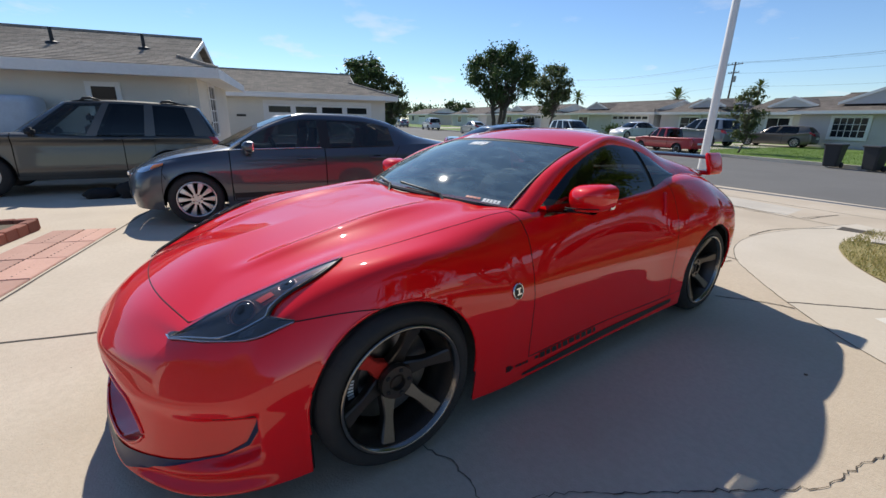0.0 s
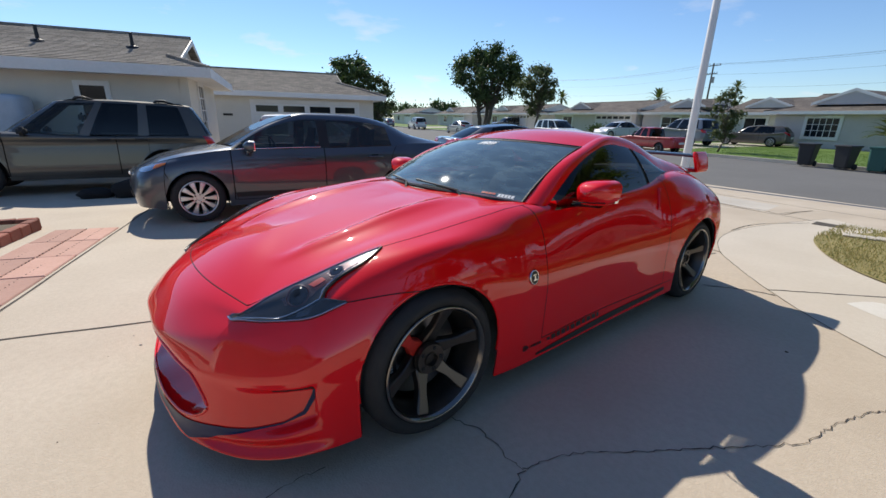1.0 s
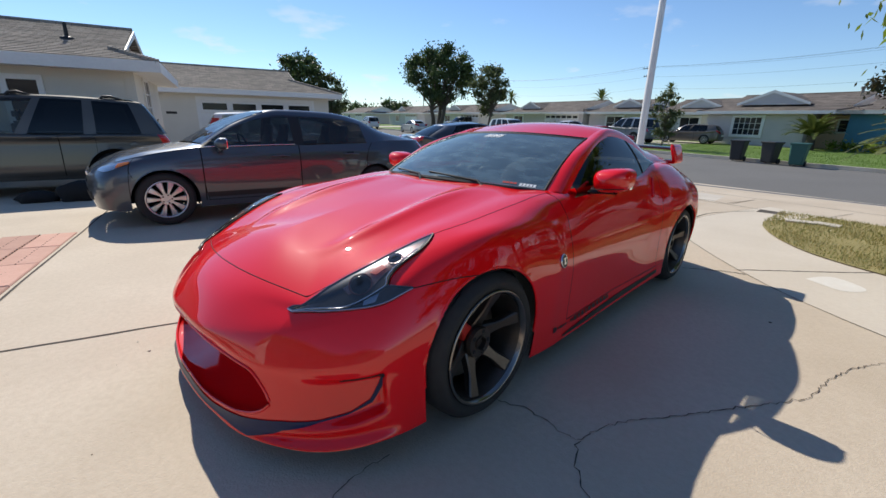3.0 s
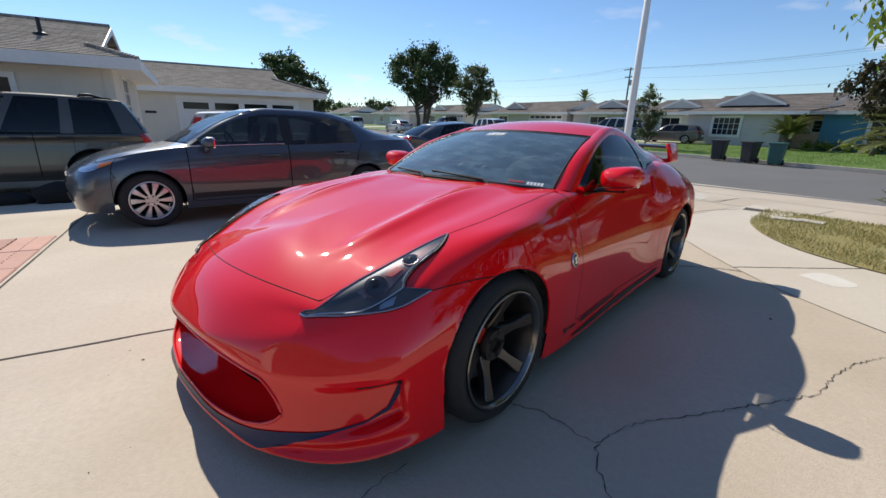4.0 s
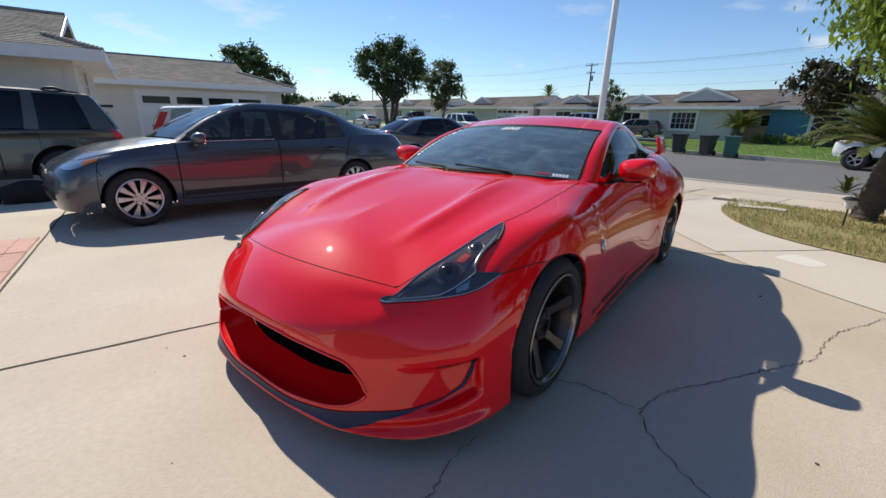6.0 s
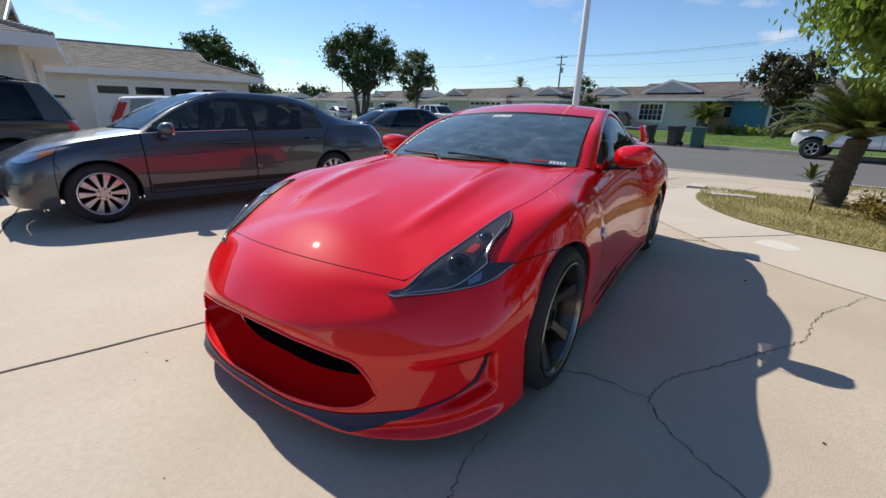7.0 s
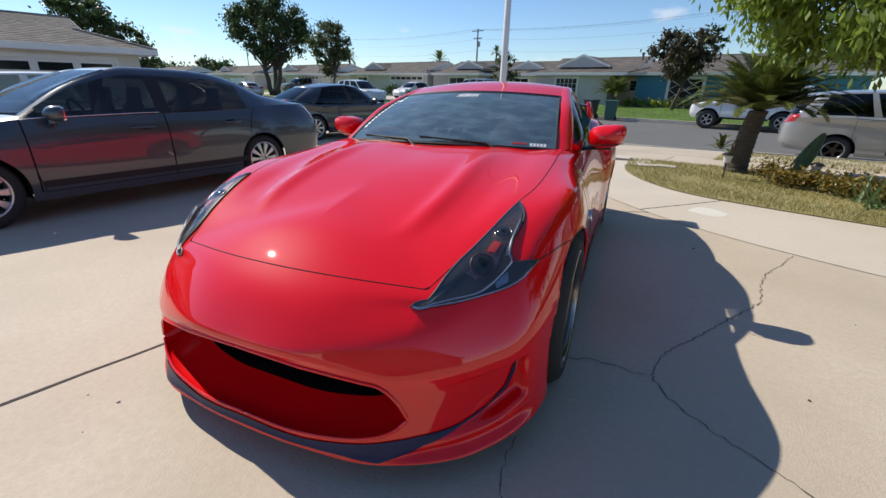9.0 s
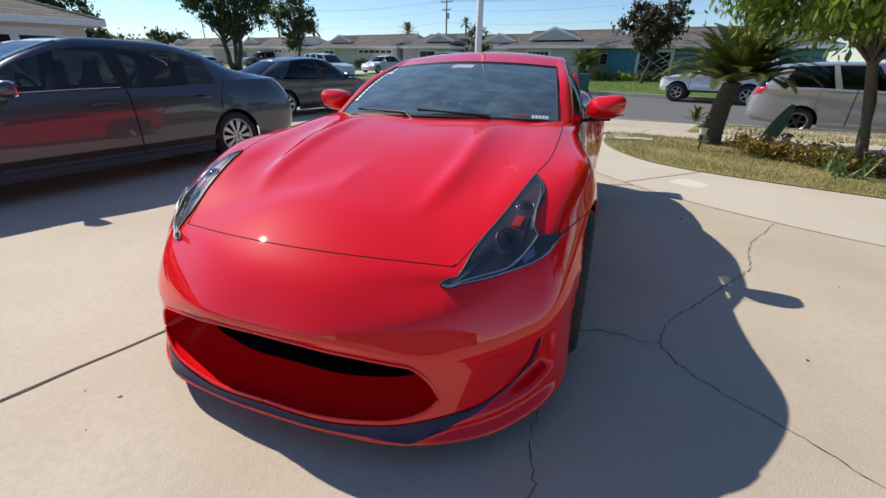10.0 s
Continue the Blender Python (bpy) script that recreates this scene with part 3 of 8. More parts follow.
def screen(n=28, m=16, lift=0.0, shrink=1.0):
    bm = bmesh.new()
    rows = []
    for j in range(m + 1):
        f = j / m
        row = []
        for i in range(n + 1):
            u = (-1 + 2 * i / n) * shrink
            p = FOOT(u).lerp(HEAD(u), f)
            bulge = 4 * f * (1 - f)
            row.append(p + Vector((0, -0.020, 0.026)) * bulge + Vector((0, -0.6, 0.8)) * lift)
        rows.append(row)
    sheet(bm, rows)
    return bm


RAIL_IN = narrowed([(.710, .71, .880), (.665, 1.03, 1.062), (.605, 1.345, 1.160), (.580, 1.62, 1.225), (.555, 1.95, 1.205), (.545, 2.35, 1.105), (.555, 2.75, 1.015), (.50, 3.15, .945)])
RAIL_OUT = narrowed([(.795, .80, .862), (.728, 1.12, 1.050), (.668, 1.42, 1.150), (.640, 1.66, 1.175), (.650, 1.98, 1.118), (.705, 2.28, .988), (.705, 2.65, .962), (.58, 3.10, .940)])
BELT = narrowed([(.825, .84, .855), (.832, 1.1, .861), (.826, 1.4, .858), (.810, 1.75, .865), (.785, 2.02, .890), (.725, 2.2, .975)])



def rail(mirror):
    bm = bmesh.new()
    a, b = along(RAIL_IN, 60), along(RAIL_OUT, 60)
    rows = []
    for f in np.linspace(0, 1, 9):
        row = []
        for p, q in zip(a, b):
            c = Vector(p).lerp(Vector(q), f) + Vector((0.012, 0, 0.016)) * (4 * f * (1 - f))
            row.append((-c.x if mirror else c.x, c.y, c.z))
        rows.append(row)
    sheet(bm, rows, flip=not mirror)
    return bm


def roof():
    bm = bmesh.new()
    rows = []
    for f in np.linspace(0, 1, 44):
        p = Vector(spline(RAIL_IN, 2 + 5 * f))
        crown = 0.030 + 0.012 * math.sin(math.pi * min(1, f * 1.6))
        row = []
        for u in np.linspace(-1, 1, 25):
            w = 1 - u * u
            row.append((p.x * u, p.y - 0.14 * w * max(0, 1 - 4 * f) + 0.10 * w * f, p.z + crown * w))
        rows.append(row)
    sheet(bm, rows)
    return bm


def side_window(mirror, f0, f1):
    bm = bmesh.new()
    up, lo = RAIL_OUT[1:6], BELT
    rows = []
    for k in range(13):
        g = k / 12
        row = []
        for i in range(25):
            t = f0 + (f1 - f0) * i / 24
            u, w = Vector(spline(RAIL_OUT, 0.25 + 4.75 * t)), Vector(spline(lo, (len(lo) - 1) * t))
            p = u.lerp(w, g) + Vector((0.018, 0, 0.004)) * (4 * g * (1 - g))
            row.append((-p.x if mirror else p.x, p.y, p.z))
        rows.append(row)
    sheet(bm, rows, flip=mirror)
    return bm


part("windshield", outward(screen(), (0, 1.2, .6)), WINDSHIELD, coupe, "tinted curved glass", smooth=True).visible_shadow = False
part("roof", roof(), RED, coupe, smooth=True)


def lining(make, inset):
    """Dark cloth just inside a red panel."""
    bm = make()
    for v in bm.verts:
        v.co = Vector((v.co.x * (1 - inset), v.co.y, v.co.z - inset * .9))
    return bm


part("headliner", lining(roof, .016), LINING, coupe, "dark cloth roof lining", smooth=True)
for k in (False, True):
    part("pillar_lining", lining(lambda: rail(k), .016), LINING, coupe, smooth=True)
for k in (False, True):
    part("pillar", rail(k), RED, coupe, smooth=True)
    part("side_window", outward(side_window(k, 0, 0.70), (0, 1.5, .8)), TINT, coupe, "dark tinted glass", smooth=True)
    part("window_post", lining(lambda: side_window(k, 0.69, 0.74), .006), BLACK, coupe, smooth=True)
    part("quarter_window", outward(side_window(k, 0.73, 1.0), (0, 1.8, .8)), TINT, coupe, "dark tinted glass", smooth=True)


# wheels
def wheel(parent, m, radius=0.322, rim=0.248, width=0.25, spokes=6, style="coupe", red_spoke=True, seg=64, alloy=None, lip=None):
    """A wheel with its outer face towards +x, as parts under parent."""
    w = new("wheel")
    w.parent = parent
    w.matrix_basis = m
    bm = bmesh.new()
    h = width / 2
    turned(bm, [(-h + .02, rim), (-h, rim + .02), (-h + .005, radius - .03), (-h + .035, radius - .004), (-h + .07, radius), (h - .07, radius), (h - .035, radius - .004),
                (h - .006, radius - .03), (h + .002, rim + .03), (h - .010, rim + .004), (h - .02, rim - .004)], seg=seg)
    part("tyre", bm, RUBBER, w, smooth=True)
    bm = bmesh.new()
    if style == "coupe":
        turned(bm, [(h - .018, rim - .002), (h - .004, rim + .006), (h + .002, rim - .002), (h - .004, rim - .010), (h - .020, rim - .016)], seg=seg)
        part("rim_lip", bm, lip or LIPMETAL, w, "polished edge", smooth=True)
        bm = bmesh.new()
        turned(bm, [(h - .018, rim - .014), (h - .055, rim - .028), (h - .10, rim - .036), (-h + .03, rim - .03)], seg=seg)
        part("barrel", bm, alloy or BRONZE, w, smooth=True)
    else:
        turned(bm, [(h - .012, rim + .004), (h - .004, rim - .004), (h - .012, rim - .014), (h - .06, rim - .022), (-h + .03, rim - .02)], seg=seg)
        part("rim", bm, alloy or ALLOY, w, smooth=True)
    bm = bmesh.new()
    turned(bm, [(h - .150, .02), (h - .150, rim - .06), (h - .165, rim - .06)], seg=40)
    part("brake_disc", bm, STEEL if style == "coupe" else VOID, w)
    bm = bmesh.new()
    turned(bm, [(-h + .02, .01), (-h + .02, rim - .02)], seg=24)
    part("backing", bm, VOID, w)
    hubx = h - .066 if style == "coupe" else h - .03
    for k in range(spokes):
        a = 2 * math.pi * k / spokes + (math.radians(15) if style == "coupe" else 0)
        bm = bmesh.new()
        n = 8
        rows = []
        for i in range(n + 1):
            f = i / n
            r = .052 + (rim - .020 - .052) * f
            half = (.030 + .006 * math.cos(f * 6.28) - .006 * f) if style == "coupe" else (.010 + .024 * f)
            face = hubx + (.012 - .034 * (1 - f) ** 2 + .038 * f * f - .012 if style == "coupe" else .004 * math.sin(3 * f))
            deep = .040 - .012 * f if style == "coupe" else .02
            c, s = math.cos(a), math.sin(a)
            ring = []
            for q, d in ((-half * 1.15, face - deep), (-half, face - .006), (-half * .8, face), (half * .8, face), (half, face - .006), (half * 1.15, face - deep)):
                ring.append((d, c * r - s * q, s * r + c * q))
            rows.append(ring)
        v = sheet(bm, rows, close_u=True)
        bm.faces.new(v[0])
        bm.faces.new(v[-1][::-1])
        bmesh.ops.recalc_face_normals(bm, faces=bm.faces[:])
        mark = red_spoke and k == 2
        part("spoke", bm, REDSPOKE if mark else (alloy or BRONZE), w, "red-painted spoke" if mark else "", smooth=False)
    bm = bmesh.new()
    turned(bm, [(hubx - .05, .062), (hubx - .012, .072), (hubx + .004, .066), (hubx + .004, .034), (hubx + .012, .032), (hubx + .012, .029), (hubx - .01, .027), (hubx - .01, .001)], seg=32)
    part("hub", bm, alloy or BRONZE, w, smooth=False)
    for k in range(5):
        a = 2 * math.pi * k / 5
        bm = bmesh.new()
        turned(bm, [(hubx - .004, .0095), (hubx + .006, .0095), (hubx + .010, .006), (hubx + .010, .0005)], seg=8, centre=(0, .050 * math.cos(a), .050 * math.sin(a)))
        part("lug_nut", bm, BLACK, w)
    return w


for yc, name in ((AXLE_F, "front"), (AXLE_R, "rear")):
    for sx in (1, -1):
        off = 0.793 if name == "front" else 0.779
        m = pose(off * sx, yc, HUBS[yc], 0, 0, 0 if sx > 0 else 180)
        wheel(coupe, m, radius=HUBS[yc] + .004, red_spoke=(name == "front"))


# ---- driveway, walks, lawns ----
def poly(name, pts, mat, lift=0.0, height=None, thick=0.0, parent=None):
    """A flat-lying piece with an outline in world x, y, draped on the sloping ground."""
    bm = bmesh.new()
    z = height or level
    f = bm.faces.new([bm.verts.new((x, y, z(x, y) + lift)) for x, y in pts])
    if f.normal.z < 0 or (f.normal_update() or f.normal.z < 0):
        f.normal_flip()
    if thick:
        bmesh.ops.extrude_face_region(bm, geom=[f])
        low = [v for v in f.verts]
        for v in low:
            v.co.z -= thick
        bmesh.ops.recalc_face_normals(bm, faces=bm.faces[:])
    bmesh.ops.triangulate(bm, faces=[g for g in bm.faces if len(g.verts) > 4])
    return part(name, bm, mat, parent)


def ribbon(name, pts, width, mat, lift, parent, jitter=0.0, height=None):
    """A narrow strip along world places, for joints and cracks."""
    z = height or level
    rng = random.Random(len(pts) * 7 + int(pts[0][0] * 100))
    bm = bmesh.new()
    rows = [[], []]
    for i, p in enumerate(pts):
        a, b = Vector(pts[max(i - 1, 0)]), Vector(pts[min(i + 1, len(pts) - 1)])
        d = (b - a).normalized()
        n = Vector((-d.y, d.x))
        w = width * (1 + jitter * rng.uniform(-0.7, 0.9)) / 2
        c = Vector(p) + n * rng.uniform(-1, 1) * jitter * width
        for k, s in ((0, 1), (1, -1)):
            q = c + n * w * s
            rows[k].append((q.x, q.y, z(q.x, q.y) + lift))
    sheet(bm, rows)
    bmesh.ops.recalc_face_normals(bm, faces=bm.faces[:])
    for f in bm.faces:
        if f.normal.z < 0:
            f.normal_flip()
    return part(name, bm, mat, parent)


def ragged(pts, step=0.03, amp=0.012, seed=1):
    """A wandering line through places, like a crack."""
    rng = random.Random(seed)
    out = []
    for a, b in zip(pts[:-1], pts[1:]):
        a, b = Vector(a), Vector(b)
        k = max(2, int((b - a).length / step))
        for i in range(k):
            p = a.lerp(b, i / k)
            out.append((p.x + rng.uniform(-amp, amp), p.y + rng.uniform(-amp, amp)))
    out.append(tuple(pts[-1]))
    return out


def xy(a, b):
    p = lot(a, b)
    return (p.x, p.y)


ISLAND_LOW = [(.80, 6.45), (.86, 6.0), (1.05, 5.45), (1.30, 4.98), (1.60, 4.60), (2.05, 4.28), (2.80, 3.94), (3.55, 3.66), (4.6, 3.32), (6.5, 2.78), (9.0, 2.15)]
low = [Vector(p) for p in along(ISLAND_LOW, 40)]

bm = bmesh.new()
NA, NB = 60, 60
grid = [[lot(-16 + 28 * i / NA, -9 + (KERB_NEAR - 0.15 + 9) * j / NB) for i in range(NA + 1)] for j in range(NB + 1)]
sheet(bm, [[(p.x, p.y, near_level(-16 + 28 * i / NA, -9 + (KERB_NEAR - 0.15 + 9) * j / NB)) for i, p in enumerate(r)] for j, r in enumerate(grid)])
bmesh.ops.recalc_face_normals(bm, faces=bm.faces[:])
driveway = part("driveway", bm, CONCRETE, smooth=True)
tagged(driveway, "wide sunlit tan concrete driveway with joints and cracks", "driveway", kind="structure")

# expansion joints and cracks
JOINTS = [
    [xy(-.62, -4), xy(-.62, -1.0), xy(-.62, 2.5), xy(-.60, 4.2)],
    [xy(-14, -2.05), xy(-8, -2.05), xy(-3.7, -2.05), xy(0, -2.05), xy(5, -2.05)],
    [xy(-5.2, -2.05), xy(-5.2, 3), xy(-5.2, 7.6)],
    [(1.18, 3.36), (1.98, 4.22), (2.14, 4.50)],
    [xy(-14, 4.3), xy(-6, 4.3), xy(-.6, 4.3)],
    [xy(-14, 7.6), xy(-6, 7.6), xy(-1.2, 7.6)],
    [xy(-14, 9.0), xy(-6, 9.0), xy(0.2, 9.0)],
]
for j, pts in enumerate(JOINTS):
    dense = [(p[0], p[1]) for p in along(pts, 60)]
    ribbon("expansion_joint", dense, 0.016 if j != 3 else 0.02, JOINT, 0.003, driveway, 0.25)
ARC = [(.55, 8.2), (.25, 7.0), (.08, 5.9), (.14, 5.1), (.40, 4.4), (.70, 3.95), (1.18, 3.36), (1.75, 2.80), (2.6, 2.25), (4.0, 1.6)]
ribbon("curved_joint", [(p[0], p[1]) for p in along(ARC, 80)], 0.006, JOINT, 0.003, driveway, 0.4)
# paler, newer concrete of the curved walk and the apron towards the street
apron_edge = [(p[0], p[1]) for p in along(ARC, 50)] + [(6.5, .75), (9.0, .1), (9.0, 2.15)]
poly("apron", apron_edge + [(p.x, p.y) for p in low[::-1]] + [xy(-.6, 7.70), xy(-.2, 7.71)], APRON, 0.0022, parent=driveway)
for pts in ([(0.04, 5.70), (0.04, 6.30), (0.14, 6.75), (0.35, 7.15), (0.48, 7.42)], [(-0.75, 7.95), (-0.39, 8.14), (-0.02, 7.91), (0.06, 8.37), (0.16, 8.98)], [(0.82, 2.99), (1.01, 3.14), (1.14, 3.22), (1.26, 3.25)]):
    ribbon("walk_joint", [(p[0], p[1]) for p in along(pts, 30)], 0.012, JOINT, 0.0045, driveway, 0.4)
poly("repair_patch", [(p[0], p[1]) for p in along([(1.64, 3.55), (1.73, 3.74), (1.84, 3.79), (2.01, 3.63), (2.00, 3.49), (1.89, 3.39), (1.75, 3.46)], 28)], PATCHWHITE, 0.0034, parent=driveway)
CRACKS = [
    [(.86, .14), (.99, .15), (1.10, .20), (1.25, .19), (1.36, .19)],
    [(1.36, .19), (1.38, .33), (1.43, .45), (1.60, .72), (1.78, 1.02), (1.94, 1.29), (1.98, 1.55), (2.05, 1.80), (2.16, 2.02), (2.32, 2.35)],
    [(1.36, .19), (1.42, .06), (1.51, -.01), (1.62, -.10), (1.76, -.19), (1.95, -.34), (2.3, -.5)],
    [(.93, -.42), (.92, -.57), (.97, -.72), (.95, -.9)],
]
for j, pts in enumerate(CRACKS):
    ribbon("crack", ragged(pts, 0.022, 0.009, j), 0.0034 if j < 3 else 0.0024, JOINT, 0.0035, driveway, 0.8)

# walk along the street, parkway and kerbs
walk_slab = poly("sidewalk", [xy(-40, 7.72), xy(40, 7.72), xy(40, 8.72), xy(-40, 8.72)], SIDEWALK, 0.004, lambda x, y: level(min(max(x, -9), 9), y))
tagged(walk_slab, "pale concrete sidewalk along the street", "sidewalk", kind="structure")
for a in np.arange(-20, 20, 1.5):
    ribbon("walk_joint", [xy(a, 7.74), xy(a, 8.2), xy(a, 8.70)], 0.012, JOINT, 0.007, walk_slab, 0.2, lambda x, y: level(min(max(x, -9), 9), y))


def kerb(name, a0, a1, b0, b1, top, label):
    bm = bmesh.new()
    n = max(2, int((a1 - a0) / 2))
    for i in range(n):
        u, w = a0 + (a1 - a0) * i / n, a0 + (a1 - a0) * (i + 1) / n - 0.008
        vs = box(bm, u, w, b0, b1, STREET_Z - 0.05, 0)
        for v in vs:
            hi = v.co.z > -0.01
            p = lot(v.co.x, v.co.y)
            v.co = Vector((p.x, p.y, (top(v.co.x) if hi else STREET_Z - 0.05)))
    bmesh.ops.recalc_face_normals(bm, faces=bm.faces[:])
    return tagged(part(name, bm, SIDEWALK), label, "kerb", kind="structure")


near_top = lambda a: near_level(a, KERB_NEAR - 0.15) + 0.015
kerb("kerb", 0.2, 60, KERB_NEAR - 0.16, KERB_NEAR, near_top, "low pale concrete kerb beside the parkway")
kerb("kerb", -60, 0.19, KERB_NEAR - 0.16, KERB_NEAR, lambda a: STREET_Z + 0.05, "dropped concrete kerb at the driveway mouth")
kerb("kerb", -160, 60, KERB_FAR, KERB_FAR + 0.16, lambda a: -0.20, "pale concrete kerb across the street")
bm = bmesh.new()
sheet(bm, [[lot(a, b, STREET_Z + z) for a in np.linspace(-100, 60, 20)] for b, z in ((KERB_NEAR, .012), (KERB_NEAR + .45, .012), (KERB_NEAR + .46, -.01))])
bmesh.ops.recalc_face_normals(bm, faces=bm.faces[:])
tagged(part("gutter", bm, SIDEWALK), "pale concrete gutter beside the asphalt", "gutter", kind="structure")

up = [Vector(xy(a, 7.70)) for a in np.linspace(9, -.55, 30)]
island = poly("lawn", [(p.x, p.y) for p in low] + [(p.x, p.y) for p in up], DRYLAWN, 0.012)
tagged(island, "patchy dry yellow lawn beside the walk", "lawn", kind="structure")
parkway = poly("parkway", [xy(.2, 8.74), xy(40, 8.74), xy(40, KERB_NEAR - .17), xy(.2, KERB_NEAR - .17)], DRYLAWN, 0.008, lambda x, y: level(min(x, 9), y))
tagged(parkway, "narrow dry grass parkway beside the kerb", "grass strip", kind="structure")
bm = bmesh.new()
sheet(bm, [[lot(a, b, z) for a in (-160, -40, -20, 0, 20, 60)] for b, z in ((KERB_FAR + .17, -.205), (24, -.16), (28, -.08), (33.5, -.02), (60, -.02))])
bmesh.ops.recalc_face_normals(bm, faces=bm.faces[:])
tagged(part("far_lawn", bm, LAWN), "bright green front lawns across the street", "lawn", kind="structure")
for a0, a1 in ((-20.5, -16.5), (-34, -28), (-52, -46), (5, 10), (-70, -64)):
    bm = bmesh.new()
    sheet(bm, [[lot(a, b, z + .012) for a in (a0, a1)] for b, z in ((KERB_FAR + .17, -.205), (24, -.16), (28, -.08), (33.2, -.02))])
    bmesh.ops.recalc_face_normals(bm, faces=bm.faces[:])
    tagged(part("far_driveway", bm, SIDEWALK), "pale concrete driveway across the street", "driveway", kind="structure")


def blades(name, inside, count, x0, x1, y0, y1, mat, tall, height, seed, label):
    """Thin grass blades scattered where inside(x, y) holds."""
    rng = random.Random(seed)
    vs, fs = [], []
    while len(fs) < count:
        x, y = rng.uniform(x0, x1), rng.uniform(y0, y1)
        if not inside(x, y) or noise.noise(Vector((x * 1.4, y * 1.4, 3))) < rng.uniform(-0.7, 0.25):
            continue
        z = height(x, y)
        a, h, w = rng.uniform(0, 6.28), tall * rng.uniform(0.4, 1.1), rng.uniform(0.003, 0.007)
        c, s = math.cos(a), math.sin(a)
        lx, ly = rng.uniform(-1, 1) * h * 0.7, rng.uniform(-1, 1) * h * 0.7
        i = len(vs)
        vs += [(x - c * w, y - s * w, z), (x + c * w, y + s * w, z), (x + lx, y + ly, z + h)]
        fs.append((i, i + 1, i + 2))
    me = bpy.data.meshes.new(name)
    me.from_pydata(vs, [], fs)
    me.materials.append(mat)
    return tagged(new(name, me), label, "grass", kind="stuff")


def lot_of(x, y):
    c, s = math.cos(radians(LOT)), math.sin(radians(LOT))
    return (c * x + s * y, -s * x + c * y)


def in_island(x, y):
    a, b = lot_of(x, y)
    if b > 7.68 or x < 0.8:
        return False
    for p, q in zip(low[:-1], low[1:]):
        if p.x <= x <= q.x:
            return y > p.y + (q.y - p.y) * (x - p.x) / (q.x - p.x) + 0.01
    return False


blades("dry_grass", in_island, 26000, 0.8, 6.0, 3.0, 8.0, DRYBLADE, 0.05, lambda x, y: level(x, y) + 0.008, 5, "short dry straw-coloured grass blades on the lawn")
blades("parkway_grass", lambda x, y: 8.76 < lot_of(x, y)[1] < 10.6 and lot_of(x, y)[0] > 0.25, 9000, 1, 8, 6.5, 11, DRYBLADE, 0.05, lambda x, y: level(x, y) + 0.005, 6, "short dry grass blades on the parkway")
blades("lawn_grass", lambda x, y: 22.0 < lot_of(x, y)[1] < 30, 30000, -12, 10, 19, 36, GRASSBLADE, 0.10, lambda x, y: -.2 + max(0, lot_of(x, y)[1] - 22) * .02, 7, "bright green grass blades on the far lawn")

# brick path and planter
brick_path = thing("brick_path", pose(0, 0, 0), "weathered red paver strip with grey joints beside the driveway", "path", kind="structure")
me_brick = bpy.data.meshes.new("paver")
bm = bmesh.new()
box(bm, -.30, .30, -.15, .15, -.03, .012)
bmesh.ops.bevel(bm, geom=[e for e in bm.edges if all(v.co.z > 0 for v in e.verts)], offset=0.008, segments=1, affect="EDGES")
bm.to_mesh(me_brick)
bm.free()
me_brick.materials.append(PAVER)
rng = random.Random(4)
for i in range(9):
    for j in range(2):
        o = new("paver", me_brick)
        a, b = -3.36 + i * .615 , -2.235 - j * .31
        p = lot(a, b)
        o.parent = brick_path
        o.matrix_basis = pose(p.x, p.y, level(p.x, p.y) + rng.uniform(-.001, .003), -1, -1.1, LOT + rng.uniform(-.6, .6))
bm = bmesh.new()
for j, gap in ((-2.235, .062), (-2.39, .062), (-2.545, .062)):
    for i in range(88):
        p = lot(-3.64 + i * gap, j + rng.uniform(-.004, .004))
        turned(bm, [(.0015, .0005), (.002, rng.uniform(.004, .008)), (-.008, .004)], axis="z", seg=6, centre=(p.x, p.y, level(p.x, p.y) + .0125))
tagged(part("drain_holes", bm, JOINT, brick_path), kind="stuff")
planter = thing("planter", lot_pose(-1.0, -3.6, level(-1.9, -3.3)), "low brick-edged planter with dry soil and small succulents", "planter")
bm = bmesh.new()
box(bm, -2.7, 3.0, -1.1, .62, -.08, .03)
part("soil", bm, EARTH, planter)
me_edge = bpy.data.meshes.new("edging_brick")
bm = bmesh.new()
box(bm, -.098, .098, -.05, .05, -.08, .055)
bmesh.ops.bevel(bm, geom=bm.edges[:], offset=0.008, segments=1, affect="EDGES")
bm.to_mesh(me_edge)
bm.free()
me_edge.materials.append(BRICK)
for i in range(28):
    o = new("edging_brick", me_edge)
    o.parent = planter
    o.matrix_basis = pose(-2.7 + i * .205, .68, rng.uniform(-.004, .004), rng.uniform(-2, 2), 0, rng.uniform(-2, 2))
for i in range(8):
    o = new("edging_brick", me_edge)
    o.parent = planter
    o.matrix_basis = pose(-2.85, .60 - i * .205, 0, 0, rng.uniform(-2, 2), 90 + rng.uniform(-2, 2))


